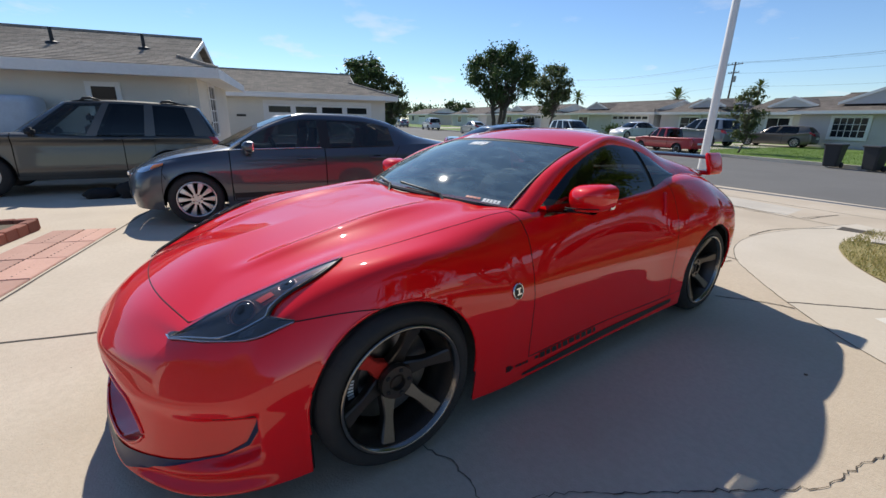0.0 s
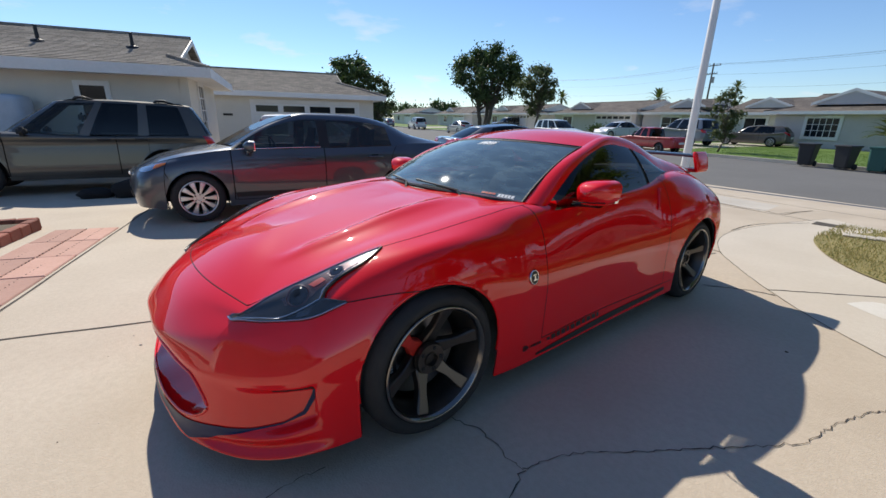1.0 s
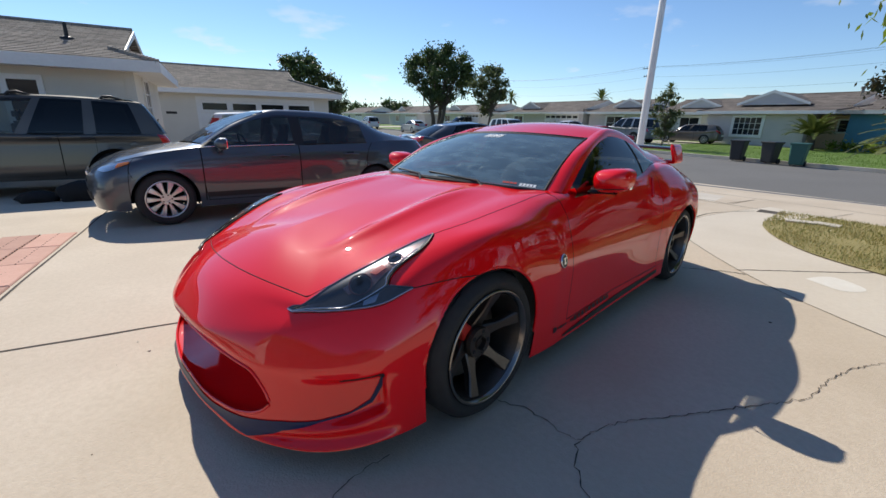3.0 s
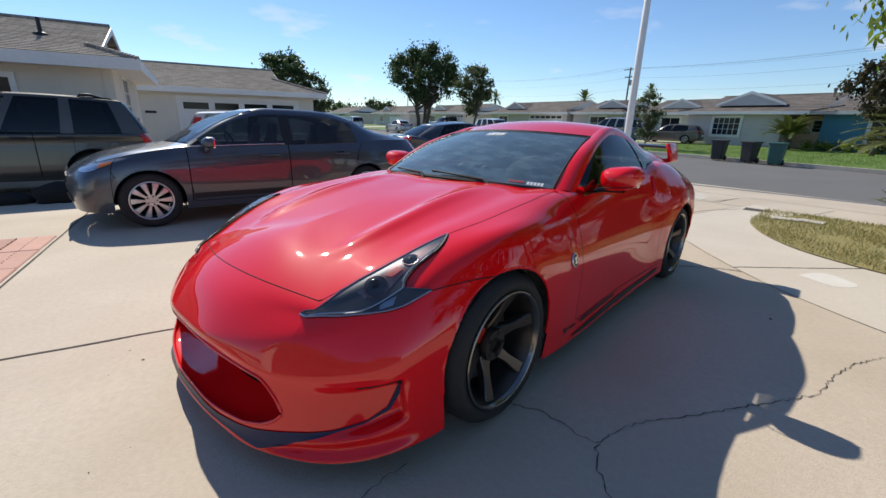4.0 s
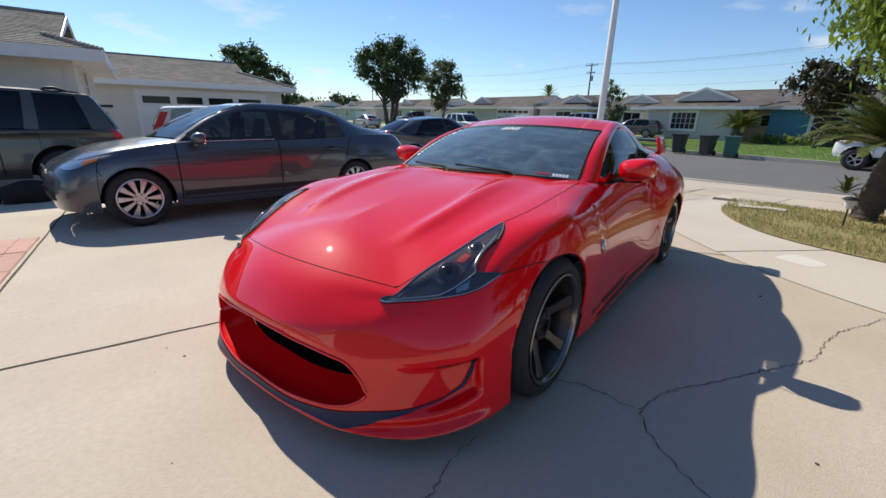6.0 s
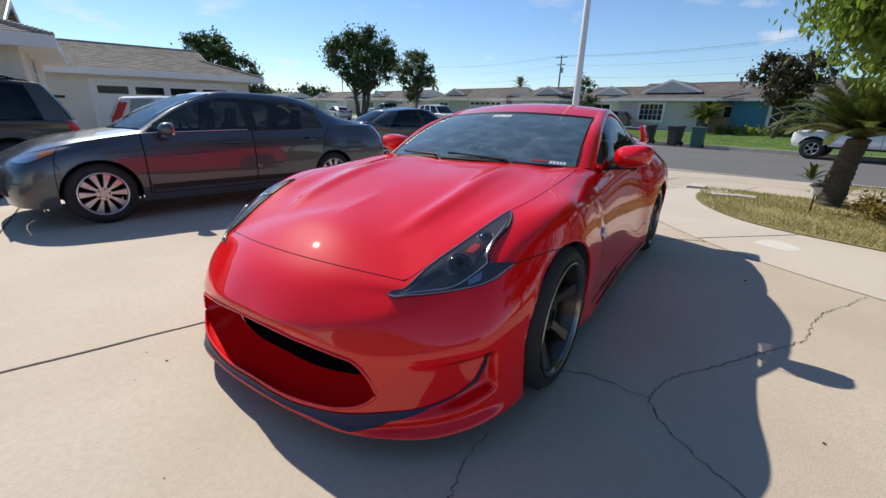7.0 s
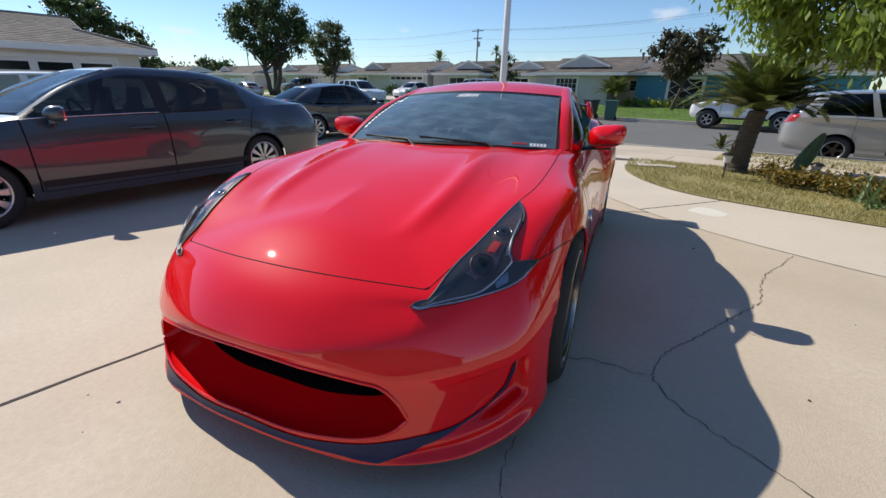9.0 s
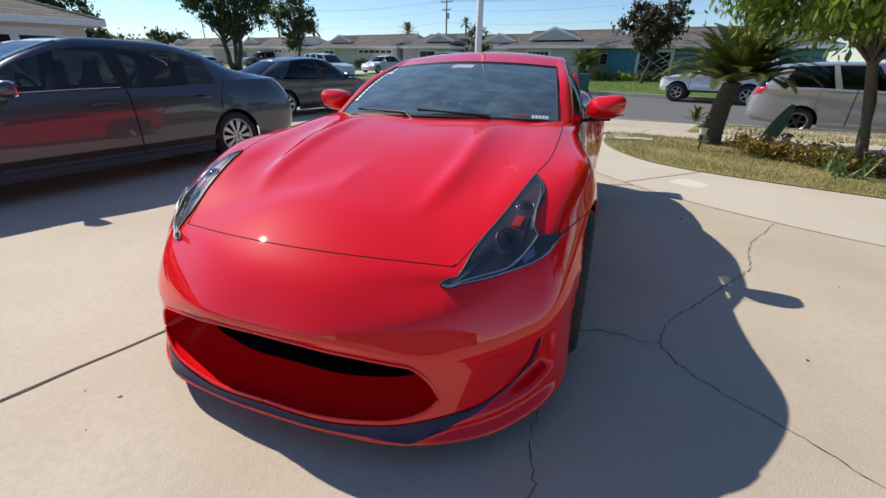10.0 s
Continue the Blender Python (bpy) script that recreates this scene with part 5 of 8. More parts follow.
SEDAN_LINES = [
    # lower edge
    [(0, -.70, .24), (.45, -.68, .23), (.74, -.58, .22), (.84, -.33, .20), (.86, 0, .20), (.86, .42, .20), (.86, .85, .20), (.86, 1.35, .20), (.86, 1.65, .20),
     (.86, 2.3, .20), (.86, 2.62, .20), (.85, 3.15, .22), (.76, 3.88, .27), (0, 4.02, .28)],
    # sill and bumper's fullest line
    [(0, -.745, .40), (.45, -.72, .40), (.775, -.60, .40), (.87, -.34, .38), (.885, 0, .38), (.885, .42, .37), (.885, .85, .37), (.885, 1.35, .37), (.885, 1.65, .37),
     (.885, 2.3, .37), (.885, 2.62, .38), (.88, 3.15, .40), (.79, 3.92, .45), (0, 4.08, .45)],
    # flank
    [(0, -.735, .56), (.45, -.705, .57), (.775, -.575, .58), (.872, -.33, .60), (.892, 0, .62), (.890, .42, .60), (.888, .85, .60), (.888, 1.35, .60), (.888, 1.65, .60),
     (.888, 2.3, .61), (.890, 2.62, .62), (.892, 3.05, .65), (.80, 3.92, .66), (0, 4.08, .66)],
    # shoulder
    [(0, -.66, .66), (.42, -.64, .67), (.73, -.52, .69), (.845, -.30, .74), (.872, 0, .77), (.873, .42, .78), (.872, .85, .79), (.873, 1.35, .795), (.874, 1.65, .80),
     (.873, 2.3, .82), (.868, 2.65, .84), (.855, 3.05, .86), (.77, 3.86, .85), (0, 4.03, .83)],
    # bonnet edge, belt
    [(0, -.56, .725), (.40, -.54, .735), (.66, -.44, .755), (.775, -.25, .81), (.81, 0, .865), (.83, .42, .925), (.835, .85, .935), (.832, 1.35, .945), (.83, 1.65, .950),
     (.82, 2.3, .970), (.80, 2.75, .985), (.77, 3.10, 1.02), (.68, 3.76, 1.03), (0, 3.97, 1.02)],
    # roof rail
    [(0, -.40, .81), (.36, -.38, .815), (.55, -.30, .83), (.66, -.15, .865), (.70, .08, .90), (.74, .44, .955), (.685, .85, 1.20), (.625, 1.30, 1.355), (.61, 1.65, 1.380),
     (.60, 2.3, 1.365), (.58, 2.72, 1.285), (.60, 3.12, 1.14), (.52, 3.68, 1.06), (0, 3.86, 1.05)],
    # roof
    [(0, -.25, .86), (.25, -.20, .865), (.36, -.12, .88), (.40, 0, .905), (.42, .12, .925), (.45, .38, .965), (.44, .80, 1.20), (.42, 1.28, 1.39), (.41, 1.65, 1.425),
     (.40, 2.3, 1.415), (.39, 2.75, 1.345), (.40, 3.18, 1.17), (.35, 3.62, 1.07), (0, 3.76, 1.06)],
    # middle
    [(0, -.12, .89), (0, -.08, .895), (0, 0, .91), (0, .10, .93), (0, .20, .945), (0, .30, .965), (0, .74, 1.20), (0, 1.24, 1.40), (0, 1.65, 1.44),
     (0, 2.3, 1.43), (0, 2.78, 1.36), (0, 3.22, 1.18), (0, 3.60, 1.08), (0, 3.72, 1.07)],
]


def close_sedan(m):
    """The slate sedan beside the coupe, lofted through its own feature lines."""
    t = thing("sedan", m, "dark slate grey four-door sedan with two-tone alloy wheels", "car")
    hub, arch, base = .318, .352, 2.86

    def line_at(k, s):
        line = SEDAN_LINES[k]
        if k < 5:
            return spline(line, s, True, True)
        return spline(line[:6], s, True, False) if s <= 5 else spline(line[5:], s - 5, False, True)

    def surf(s, v):
        pts = [line_at(k, s) for k in range(8)]
        return Vector(spline(pts[:5], v)) if v <= 4 else Vector(spline(pts[4:], v - 4))

    def normal(s, v):
        e = .03
        s0, v0 = min(max(s, e), 13 - e), min(max(v, e), 7 - e)
        return (surf(s0 + e, v0) - surf(s0 - e, v0)).cross(surf(s0, v0 + e) - surf(s0, v0 - e)).normalized()

    def flip(p, k):
        return Vector((-p.x, p.y, p.z)) if k else p

    def piece(s0, s1, v0, v1, sn, vn, k, inset=0.0):
        bm = bmesh.new()
        rows = []
        for v in np.linspace(v0, v1, vn + 1):
            row = []
            for s in np.linspace(s0, s1, sn + 1):
                p = surf(s, v)
                if inset:
                    p -= normal(s, v) * inset
                row.append(p)
            rows.append(row)

        def near(p):
            for yc in (0, base):
                if math.hypot(p.y - yc, p.z - hub) < arch or (p.z < hub and abs(p.y - yc) < arch):
                    return yc
        flag = [[v1 <= 4 and abs(p.x) > .5 and near(p) is not None for p in r] for r in rows]
        keep = {}

        def vert(i, j):
            if (i, j) not in keep:
                p = rows[i][j].copy()
                if flag[i][j]:
                    yc = near(p)
                    d = max(.01, math.hypot(p.y - yc, p.z - hub))
                    if p.z < hub:
                        p.y = yc + math.copysign(arch, p.y - yc)
                    else:
                        p.y, p.z = yc + (p.y - yc) * arch / d, hub + (p.z - hub) * arch / d
                keep[i, j] = bm.verts.new(flip(p, k))
            return keep[i, j]
        for i in range(vn):
            for j in range(sn):
                c = [(i, j), (i, j + 1), (i + 1, j + 1), (i + 1, j)]
                if not all(flag[x][y] for x, y in c):
                    vs = [vert(x, y) for x, y in c]
                    bm.faces.new(vs[::-1] if k else vs)
        bmesh.ops.remove_doubles(bm, verts=bm.verts[:], dist=.0004)
        return bm

    def laid(upper, lower, n, mm, lift, k):
        bm = bmesh.new()
        rows = []
        for a in range(mm + 1):
            row = []
            for b in range(n + 1):
                u, w = spline(upper, (len(upper) - 1) * b / n), spline(lower, (len(lower) - 1) * b / n)
                s, v = u[0] + (w[0] - u[0]) * a / mm, u[1] + (w[1] - u[1]) * a / mm
                row.append(flip(surf(s, v) + normal(s, v) * lift, k))
            rows.append(row)
        sheet(bm, rows, flip=k)
        return bm

    def cord(path, r, k, lift=0.0, n=30):
        bm = bmesh.new()
        tube(bm, [flip(surf(s, v) + normal(s, v) * lift, k) for s, v in along(path, n)], r, 5)
        return bm

    inside = (0, 1.7, .8)
    for k in (False, True):
        part("front_bumper", piece(0, 2.95, 0, 4, 40, 30, k), SLATE, t, smooth=True)
        part("fender", piece(2.97, 4.985, 0, 4, 44, 34, k), SLATE, t, smooth=True)
        part("front_door", piece(5.015, 7.985, .5, 4, 40, 26, k), SLATE, t, smooth=True)
        part("rear_door", piece(8.015, 10.2, .5, 4, 40, 26, k), SLATE, t, smooth=True)
        part("sill", piece(4.985, 10.25, 0, .48, 40, 5, k), SLATE, t, smooth=True)
        part("quarter", piece(10.23, 13, 0, 4, 60, 34, k), SLATE, t, smooth=True)
        part("bonnet_half", piece(0, 5.0, 4.02, 7, 50, 24, k), SLATE, t, smooth=True)
        part("windscreen_half", outward(piece(5.06, 6.95, 5.14, 7, 24, 12, k), inside), CARGLASS, t, smooth=True)
        part("windscreen_pillar", piece(5.0, 7.02, 4.88, 5.14, 30, 5, k), SLATE, t, smooth=True)
        part("roof_half", piece(6.95, 10.12, 4.86, 7, 40, 20, k), SLATE, t, smooth=True)
        part("front_window", outward(piece(5.30, 7.86, 4.05, 4.90, 30, 8, k), inside), SEDANGLASS, t, smooth=True)
        part("window_corner", piece(5.0, 5.32, 4, 4.9, 6, 6, k), BLACK, t, smooth=True)
        part("post", piece(7.86, 8.16, 4, 4.9, 6, 8, k), BLACK, t, "black centre post", smooth=True)
        part("rear_window", outward(piece(8.16, 9.98, 4.05, 4.88, 24, 8, k), inside), SEDANGLASS, t, smooth=True)
        part("rear_pillar", piece(9.96, 11.9, 4, 5.12, 34, 14, k), SLATE, t, smooth=True)
        part("back_glass_half", outward(piece(10.14, 11.05, 5.12, 7, 16, 12, k), inside), SEDANGLASS, t, smooth=True)
        part("boot_lid_half", piece(11.06, 13, 5.12, 7, 26, 14, k), SLATE, t, smooth=True)
        part("boot_edge", piece(11.9, 13, 4, 5.12, 18, 8, k), SLATE, t, smooth=True)
        part("sill_moulding", laid([(5.05, 1.05), (7, 1.05), (10.0, 1.05)], [(5.05, .72), (7, .72), (10.0, .72)], 40, 3, .006, k), BLACK, t, "black lower moulding", smooth=True)
        part("window_trim", cord([(5.1, 4.03), (6.5, 4.03), (7.9, 4.03)], .007, k, .002), CHROME, t, "bright trim strip", smooth=True)
        part("window_trim", cord([(8.1, 4.03), (9.0, 4.03), (9.98, 4.03)], .007, k, .002), BLACK, t, smooth=True)
        for path in ([(5.0, 4.0), (5.0, 3), (4.99, 2), (5.02, 1.2), (5.08, .5)], [(8.0, 4), (8.0, 2), (8.0, .5)], [(10.22, 4), (10.22, 3), (10.12, 2.2), (9.98, 1.5), (9.95, 1)], [(5.08, .49), (7.5, .49), (9.95, .49)],
                     [(2.0, 3.98), (3.0, 4.0), (4.0, 4.0), (5.0, 4.0)], [(2.95, 3.0), (2.96, 2.4), (3.1, 1.9)]):
            part("panel_gap", cord(path, .004, k, -.001), VOID, t)
        part("headlamp", laid([(1.5, 3.30), (2.1, 3.45), (2.95, 3.30)], [(1.5, 2.85), (2.1, 2.62), (2.95, 3.05)], 16, 4, .006, k), REFLECTOR, t, "clear front lamp", smooth=True)
        part("indicator", laid([(2.45, 3.36), (2.75, 3.36), (2.94, 3.30)], [(2.45, 2.84), (2.75, 2.95), (2.94, 3.06)], 8, 3, .009, k), AMBER, t, "amber lens", smooth=True)
        part("tail_lamp", laid([(11.85, 3.7), (12.1, 3.8), (12.5, 3.8)], [(11.9, 2.8), (12.1, 2.6), (12.5, 2.6)], 10, 4, .007, k), TAILRED, t, "red lens", smooth=True)
        sx = -1 if k else 1
        mir = new("wing_mirror")
        mir.parent = t
        mir.matrix_basis = pose(sx * .965, .625, .975)
        bm = bmesh.new()
        rows = []
        for f in np.linspace(0, 1, 9):
            r = math.sin(math.pi / 2 * min(1, f * 1.6)) ** .7
            rows.append([(sx * .095 * math.copysign(abs(math.cos(b)) ** .7, math.cos(b)) * r, -.07 + .13 * f, .072 * math.copysign(abs(math.sin(b)) ** .75, math.sin(b)) * r) for b in np.linspace(0, 2 * math.pi, 16, endpoint=False)])
        sheet(bm, rows, close_u=True, flip=k)
        bmesh.ops.recalc_face_normals(bm, faces=bm.faces[:])
        part("shell", bm, SLATE, mir, smooth=True)
        part("mirror_glass", boxmesh(-.082, .082, .055, .062, -.058, .060, .015), CHROME, mir)
        bm = bmesh.new()
        tube(bm, [(0, 0, -.06), (-sx * .06, 0, -.085), (-sx * .11, 0, -.09)], [.03, .028, .03], 8)
        part("mirror_foot", bm, SLATE, mir, smooth=True)
        for y, z in ((1.385, .815), (2.435, .825)):
            bm = bmesh.new()
            tube(bm, [(sx * .875, y - .13, z), (sx * .898, y - .10, z), (sx * .902, y, z + .002), (sx * .898, y + .10, z), (sx * .875, y + .13, z)], [.008, .013, .014, .013, .008], 8)
            part("door_handle", bm, SLATE, t, smooth=True)
            # flat black patch painting the shade of the hollow behind the handle
            part("handle_shade", laid([(s_, 3.18) for s_ in ((7.1, 7.4) if y < 2 else (9.15, 9.45))], [(s_, 2.98) for s_ in ((7.1, 7.4) if y < 2 else (9.15, 9.45))], 6, 2, .002, k), VOID, t)
    # lower grille and plate
    bm = bmesh.new()
    sheet(bm, [[surf(abs(s), v) * 1.0 + Vector((0, -.006, 0)) if s >= 0 else flip(surf(-s, v), True) + Vector((0, -.006, 0)) for s in np.linspace(-1.3, 1.3, 17)] for v in (.55, .8, 1.1)])
    part("lower_grille", bm, VOID, t)
    part("grille_bar", boxmesh(-.42, .42, -.722, -.700, .60, .645, .006), CHROME, t)
    # floor, dashboard, seats, steering wheel
    bm = bmesh.new()
    sheet(bm, [[(x, y, .26) for x in (-.83, .83)] for y in (-.30, 3.3)])
    for sx in (-1, 1):
        sheet(bm, [[(sx * .79, y, z) for y in (.42, 2.55)] for z in (.26, .90)])
        sheet(bm, [[(sx * .60, y, z) for y in (-.5, .45)] for z in (.26, .72)])
        sheet(bm, [[(sx * .60, y, z) for y in (2.5, 3.3)] for z in (.26, .80)])
    part("cabin_floor", bm, VOID, t)
    bm = bmesh.new()
    sheet(bm, [[(x, y + .15 * (x / .7) ** 2, z) for x in np.linspace(-.70, .70, 12)] for y, z in ((.34, .935), (.75, .955), (1.0, .93), (1.05, .75))])
    part("dashboard", bm, BLACK, t, smooth=True)
    for sx in (-.36, .36):
        for sy in (1.45, 2.40):
            bm = bmesh.new()
            rows = []
            for z, w, y in ((.45, .24, 0), (.75, .25, .06), (1.0, .22, .12), (1.07, .13, .14), (1.10, .12, .15), (1.19, .11, .16), (1.23, .06, .165)):
                rows.append([(sx + w * math.cos(b), sy + y + .06 * math.sin(b), z) for b in np.linspace(0, 2 * math.pi, 14, endpoint=False)])
            sheet(bm, rows, close_u=True)
            part("seat", bm, SEATGREY, t, smooth=True)
    bm = bmesh.new()
    tube(bm, [(.36 + .18 * math.cos(b), 1.05 - .06 * math.sin(b), .93 + .16 * math.sin(b)) for b in np.linspace(0, 2 * math.pi, 21)], .014, 6, cap=False)
    part("steering_wheel", bm, BLACK, t, smooth=True)
    for yc in (0, base):
        for sx in (1, -1):
            wheel(t, pose(sx * .775, yc, hub, 0, 0, 0 if sx > 0 else 180), hub, .222, .205, 10, "plain", False, 48, ALLOY)
            bm = bmesh.new()
            sheet(bm, [[(sx * x, yc + (arch + .004) * math.cos(radians(b)), hub + (arch + .004) * math.sin(radians(b))) for b in np.linspace(-15, 195, 26)] for x in (.52, .84)])
            part("wheel_well", bm, VOID, t)
    return t


close_sedan(pose(-4.76, -.20, level(-4.7, -.2), -1.0, -1.09, -4.1))

SUV = sizes(nose=-.80, tail=3.66, half=.90, base=2.70, sill=.34, shoulder=.92, belt=1.10, nose_z=.98, hood_z=1.06, cowl_z=1.13, deck_z=1.12, tail_z=1.08,
            cowl=.45, deck=3.5, tyre=.36, rim=.215, roof_z=1.74, bow=.14, bow_r=.10, fine=2, spokes=5, tuck=.95, arch=.07,
            belt_loop=[(0, .35, 1.14), (.60, .42, 1.13), (.83, .72, 1.10), (.85, 1.5, 1.10), (.85, 2.35, 1.11), (.84, 3.25, 1.11), (.68, 3.56, 1.11), (0, 3.60, 1.11)],
            roof_loop=[(0, 1.10, 1.70), (.50, 1.14, 1.69), (.66, 1.32, 1.70), (.69, 1.8, 1.73), (.69, 2.4, 1.73), (.68, 3.08, 1.70), (.55, 3.26, 1.68), (0, 3.30, 1.68)],
            posts=[(0, 1.42, "windshield"), (1.42, 1.72, "post"), (1.72, 2.92, "front_window"), (2.92, 3.10, "post"), (3.10, 3.95, "rear_window"), (3.95, 4.14, "post"), (4.14, 4.85, "cargo_window"), (4.85, 5.55, "post"), (5.55, 7, "back_glass")],
            seat_y=(1.4, 2.3), bulge=.4, mirror=(1.0, .85, 1.16), tail_u=[(8.85, 3.9), (9.25, 3.9), (9.7, 3.9)], tail_l=[(8.85, 2.9), (9.25, 2.8), (9.7, 2.8)])
TAUPE = material("taupe_paint", (0.082, 0.080, 0.072), 0.38, metal=0.35, coat=0.7, grain=0.2, grain_scale=500, stain=0.25, stain_scale=1.5)
SUV["mirror_mat"] = BLACK
SUV["handle_mat"] = BLACK
SUV["sill_mat"] = BLACK
JEEP = dict(SUV)
JEEP.update(sill=.27, shoulder=.86, belt=1.03, nose_z=.90, hood_z=.98, cowl_z=1.06, deck_z=1.05, tail_z=1.0, roof_z=1.63, sill_mat=TAUPE, mirror=(.98, .72, 1.08),
            front_window=CARGLASS, windshield=CARGLASS, belt_loop=[(x, y, z - .07) for x, y, z in SUV["belt_loop"]], roof_loop=[(x, y, z - .08) for x, y, z in SUV["roof_loop"]])
jeep = vehicle("suv", pose(-8.32, -2.94, -.10, -1.0, -1.09, -2.6) @ Matrix.Scale(.96, 4), JEEP, TAUPE, "taupe boxy off-road wagon with roof rails in shade beside the house", TINT)
for sx in (-.60, .60):
    for y0, y1 in ((1.42, 1.72), (2.62, 2.95)):
        bm = bmesh.new()
        tube(bm, [(sx, y0, 1.635), (sx, y0 + .05, 1.69), (sx, (y0 + y1) / 2, 1.70), (sx, y1, 1.655)], [.022, .026, .024, .014], 8)
        part("rack_foot", bm, BLACK, jeep, smooth=True)
    bm = bmesh.new()
    tube(bm, [(sx, 1.30, 1.625)] + [(sx, y, 1.648) for y in np.linspace(1.4, 3.05, 8)] + [(sx, 3.15, 1.61)], .014, 6)
    part("roof_rail", bm, BLACK, jeep)
for y in (1.52, 2.72):
    bm = bmesh.new()
    tube(bm, [(x, y, 1.69 + .015 * (1 - (x / .6) ** 2)) for x in np.linspace(-.6, .6, 9)], .014, 6)
    part("rack_bar", bm, BLACK, jeep)
for sg in (1, -1):
    bm = bmesh.new()
    turned(bm, [(0, .075), (.008, .075), (.010, .068), (.008, .001)], axis="x", seg=20, centre=(0, 3.02, .84))
    for v in bm.verts:
        v.co.x = sg * (.885 + v.co.x)
    part("fuel_flap", bm, TAUPE, jeep, smooth=True)
bm = bmesh.new()
tube(bm, [(0, 3.48, 1.12), (.1, 3.52, 1.34)], .01, 5)
part("wiper", bm, BLACK, jeep)
# dark bags and loose parts lying under the wagon
CANVAS = material("dark_canvas", (0.014, 0.013, 0.013), 0.9, grain=0.5, grain_scale=40, bump=0.4, bump_scale=60)
for bx, by, rx, ry, rz, lb in ((-6.75, -.92, .22, .34, .20, "dark canvas tool bag lying under the wagon"), (-6.85, -1.48, .16, .26, .11, "black oily rag heap lying under the wagon")):
    bm = bmesh.new()
    bmesh.ops.create_icosphere(bm, subdivisions=3, radius=1)
    for v in bm.verts:
        n = 1 + .28 * noise.noise(v.co * 2.2 + Vector((bx, by, 0)))
        v.co = Vector((v.co.x * rx * n, v.co.y * ry * n, max(v.co.z, -.55) * rz * n))
    o = part("tool_bag", bm, CANVAS, smooth=True)
    o.matrix_world = pose(bx, by, level(bx, by) + rz * .5)
    tagged(o, lb, "bag")
TARP = material("pale_tarp", (0.52, 0.57, 0.62), 0.6, grain=0.15, grain_scale=30, stain=0.3, stain_scale=3, bump=0.3, bump_scale=12)
bm = boxmesh(-.35, .35, -.75, .75, 0, 1.72, .16)
o = part("storage_cabinet", bm, TARP, smooth=True)
o.matrix_world = lot_pose(-9.25, -5.62, near_level(-9, -5))
tagged(o, "pale blue rounded plastic storage cabinet beside the house wall", "cabinet")


def variant(origin, **k):
    q = dict(origin)
    q.update(k)
    q["fine"] = 1
    return q


BLACKPAINT = material("black_paint", (0.022, 0.025, 0.032), 0.3, coat=1.0, grain=0.1, grain_scale=400, stain=0.1)
SILVER = material("silver_paint", (0.46, 0.455, 0.44), 0.35, metal=0.5, coat=0.9, grain=0.15, grain_scale=500, stain=0.12)
WHITEPAINT = material("white_paint", (0.72, 0.72, 0.72), 0.35, coat=0.9, grain=0.1, grain_scale=400, stain=0.1)
PALEBLUE = material("pale_blue_paint", (0.55, 0.64, 0.68), 0.4, coat=0.6, stain=0.15)
BROWNPAINT = material("bronze_grey_paint", (0.13, 0.115, 0.10), 0.35, metal=0.4, coat=0.8, stain=0.1)
BLUEPAINT = material("grey_blue_paint", (0.14, 0.16, 0.19), 0.35, metal=0.4, coat=0.8, stain=0.1)
REDTRUCK = material("truck_red_paint", (0.50, 0.02, 0.025), 0.4, coat=0.8, stain=0.15)

SALOON = variant(SEDAN, base=2.95, tail=3.95, spokes=9, tyre=.34, rim=.24, deck_z=1.06, tail_z=1.0, sill_mat=BLACKPAINT)
VAN = variant(SUV, nose=-.90, tail=3.98, base=2.90, sill=.22, belt=1.05, shoulder=.85, nose_z=.80, hood_z=.95, cowl_z=1.06, tyre=.315, rim=.20, deck_z=1.05, tail_z=1.02, cowl=.15, deck=3.8,
              sill_mat=SILVER, mirror_mat=SILVER, handle_mat=SILVER, bow=.35, bow_r=.18, arch=.05,
              belt_loop=[(0, -.25, 1.02), (.60, -.10, 1.04), (.85, .45, 1.05), (.87, 1.4, 1.05), (.87, 2.3, 1.05), (.86, 3.4, 1.05), (.68, 3.82, 1.05), (0, 3.88, 1.05)],
              roof_loop=[(0, .95, 1.52), (.50, 1.0, 1.52), (.68, 1.25, 1.53), (.72, 1.8, 1.56), (.72, 2.5, 1.56), (.70, 3.2, 1.52), (.55, 3.48, 1.49), (0, 3.52, 1.49)],
              posts=[(0, 1.42, "windshield"), (1.42, 1.62, "post"), (1.62, 2.95, "front_window"), (2.95, 3.10, "post"), (3.10, 4.0, "rear_window"), (4.0, 4.12, "post"), (4.12, 5.0, "cargo_window"), (5.0, 5.55, "post"), (5.55, 7, "back_glass")],
              tail_u=[(8.9, 3.95), (9.3, 3.95), (9.7, 3.95)], tail_l=[(8.9, 3.0), (9.3, 2.9), (9.7, 2.9)])
CROSS = variant(SUV, sill=.26, sill_mat=BLACK, roof_z=1.68, belt=1.05, deck_z=1.06, tail_z=1.04, mirror_mat=WHITEPAINT, handle_mat=WHITEPAINT)
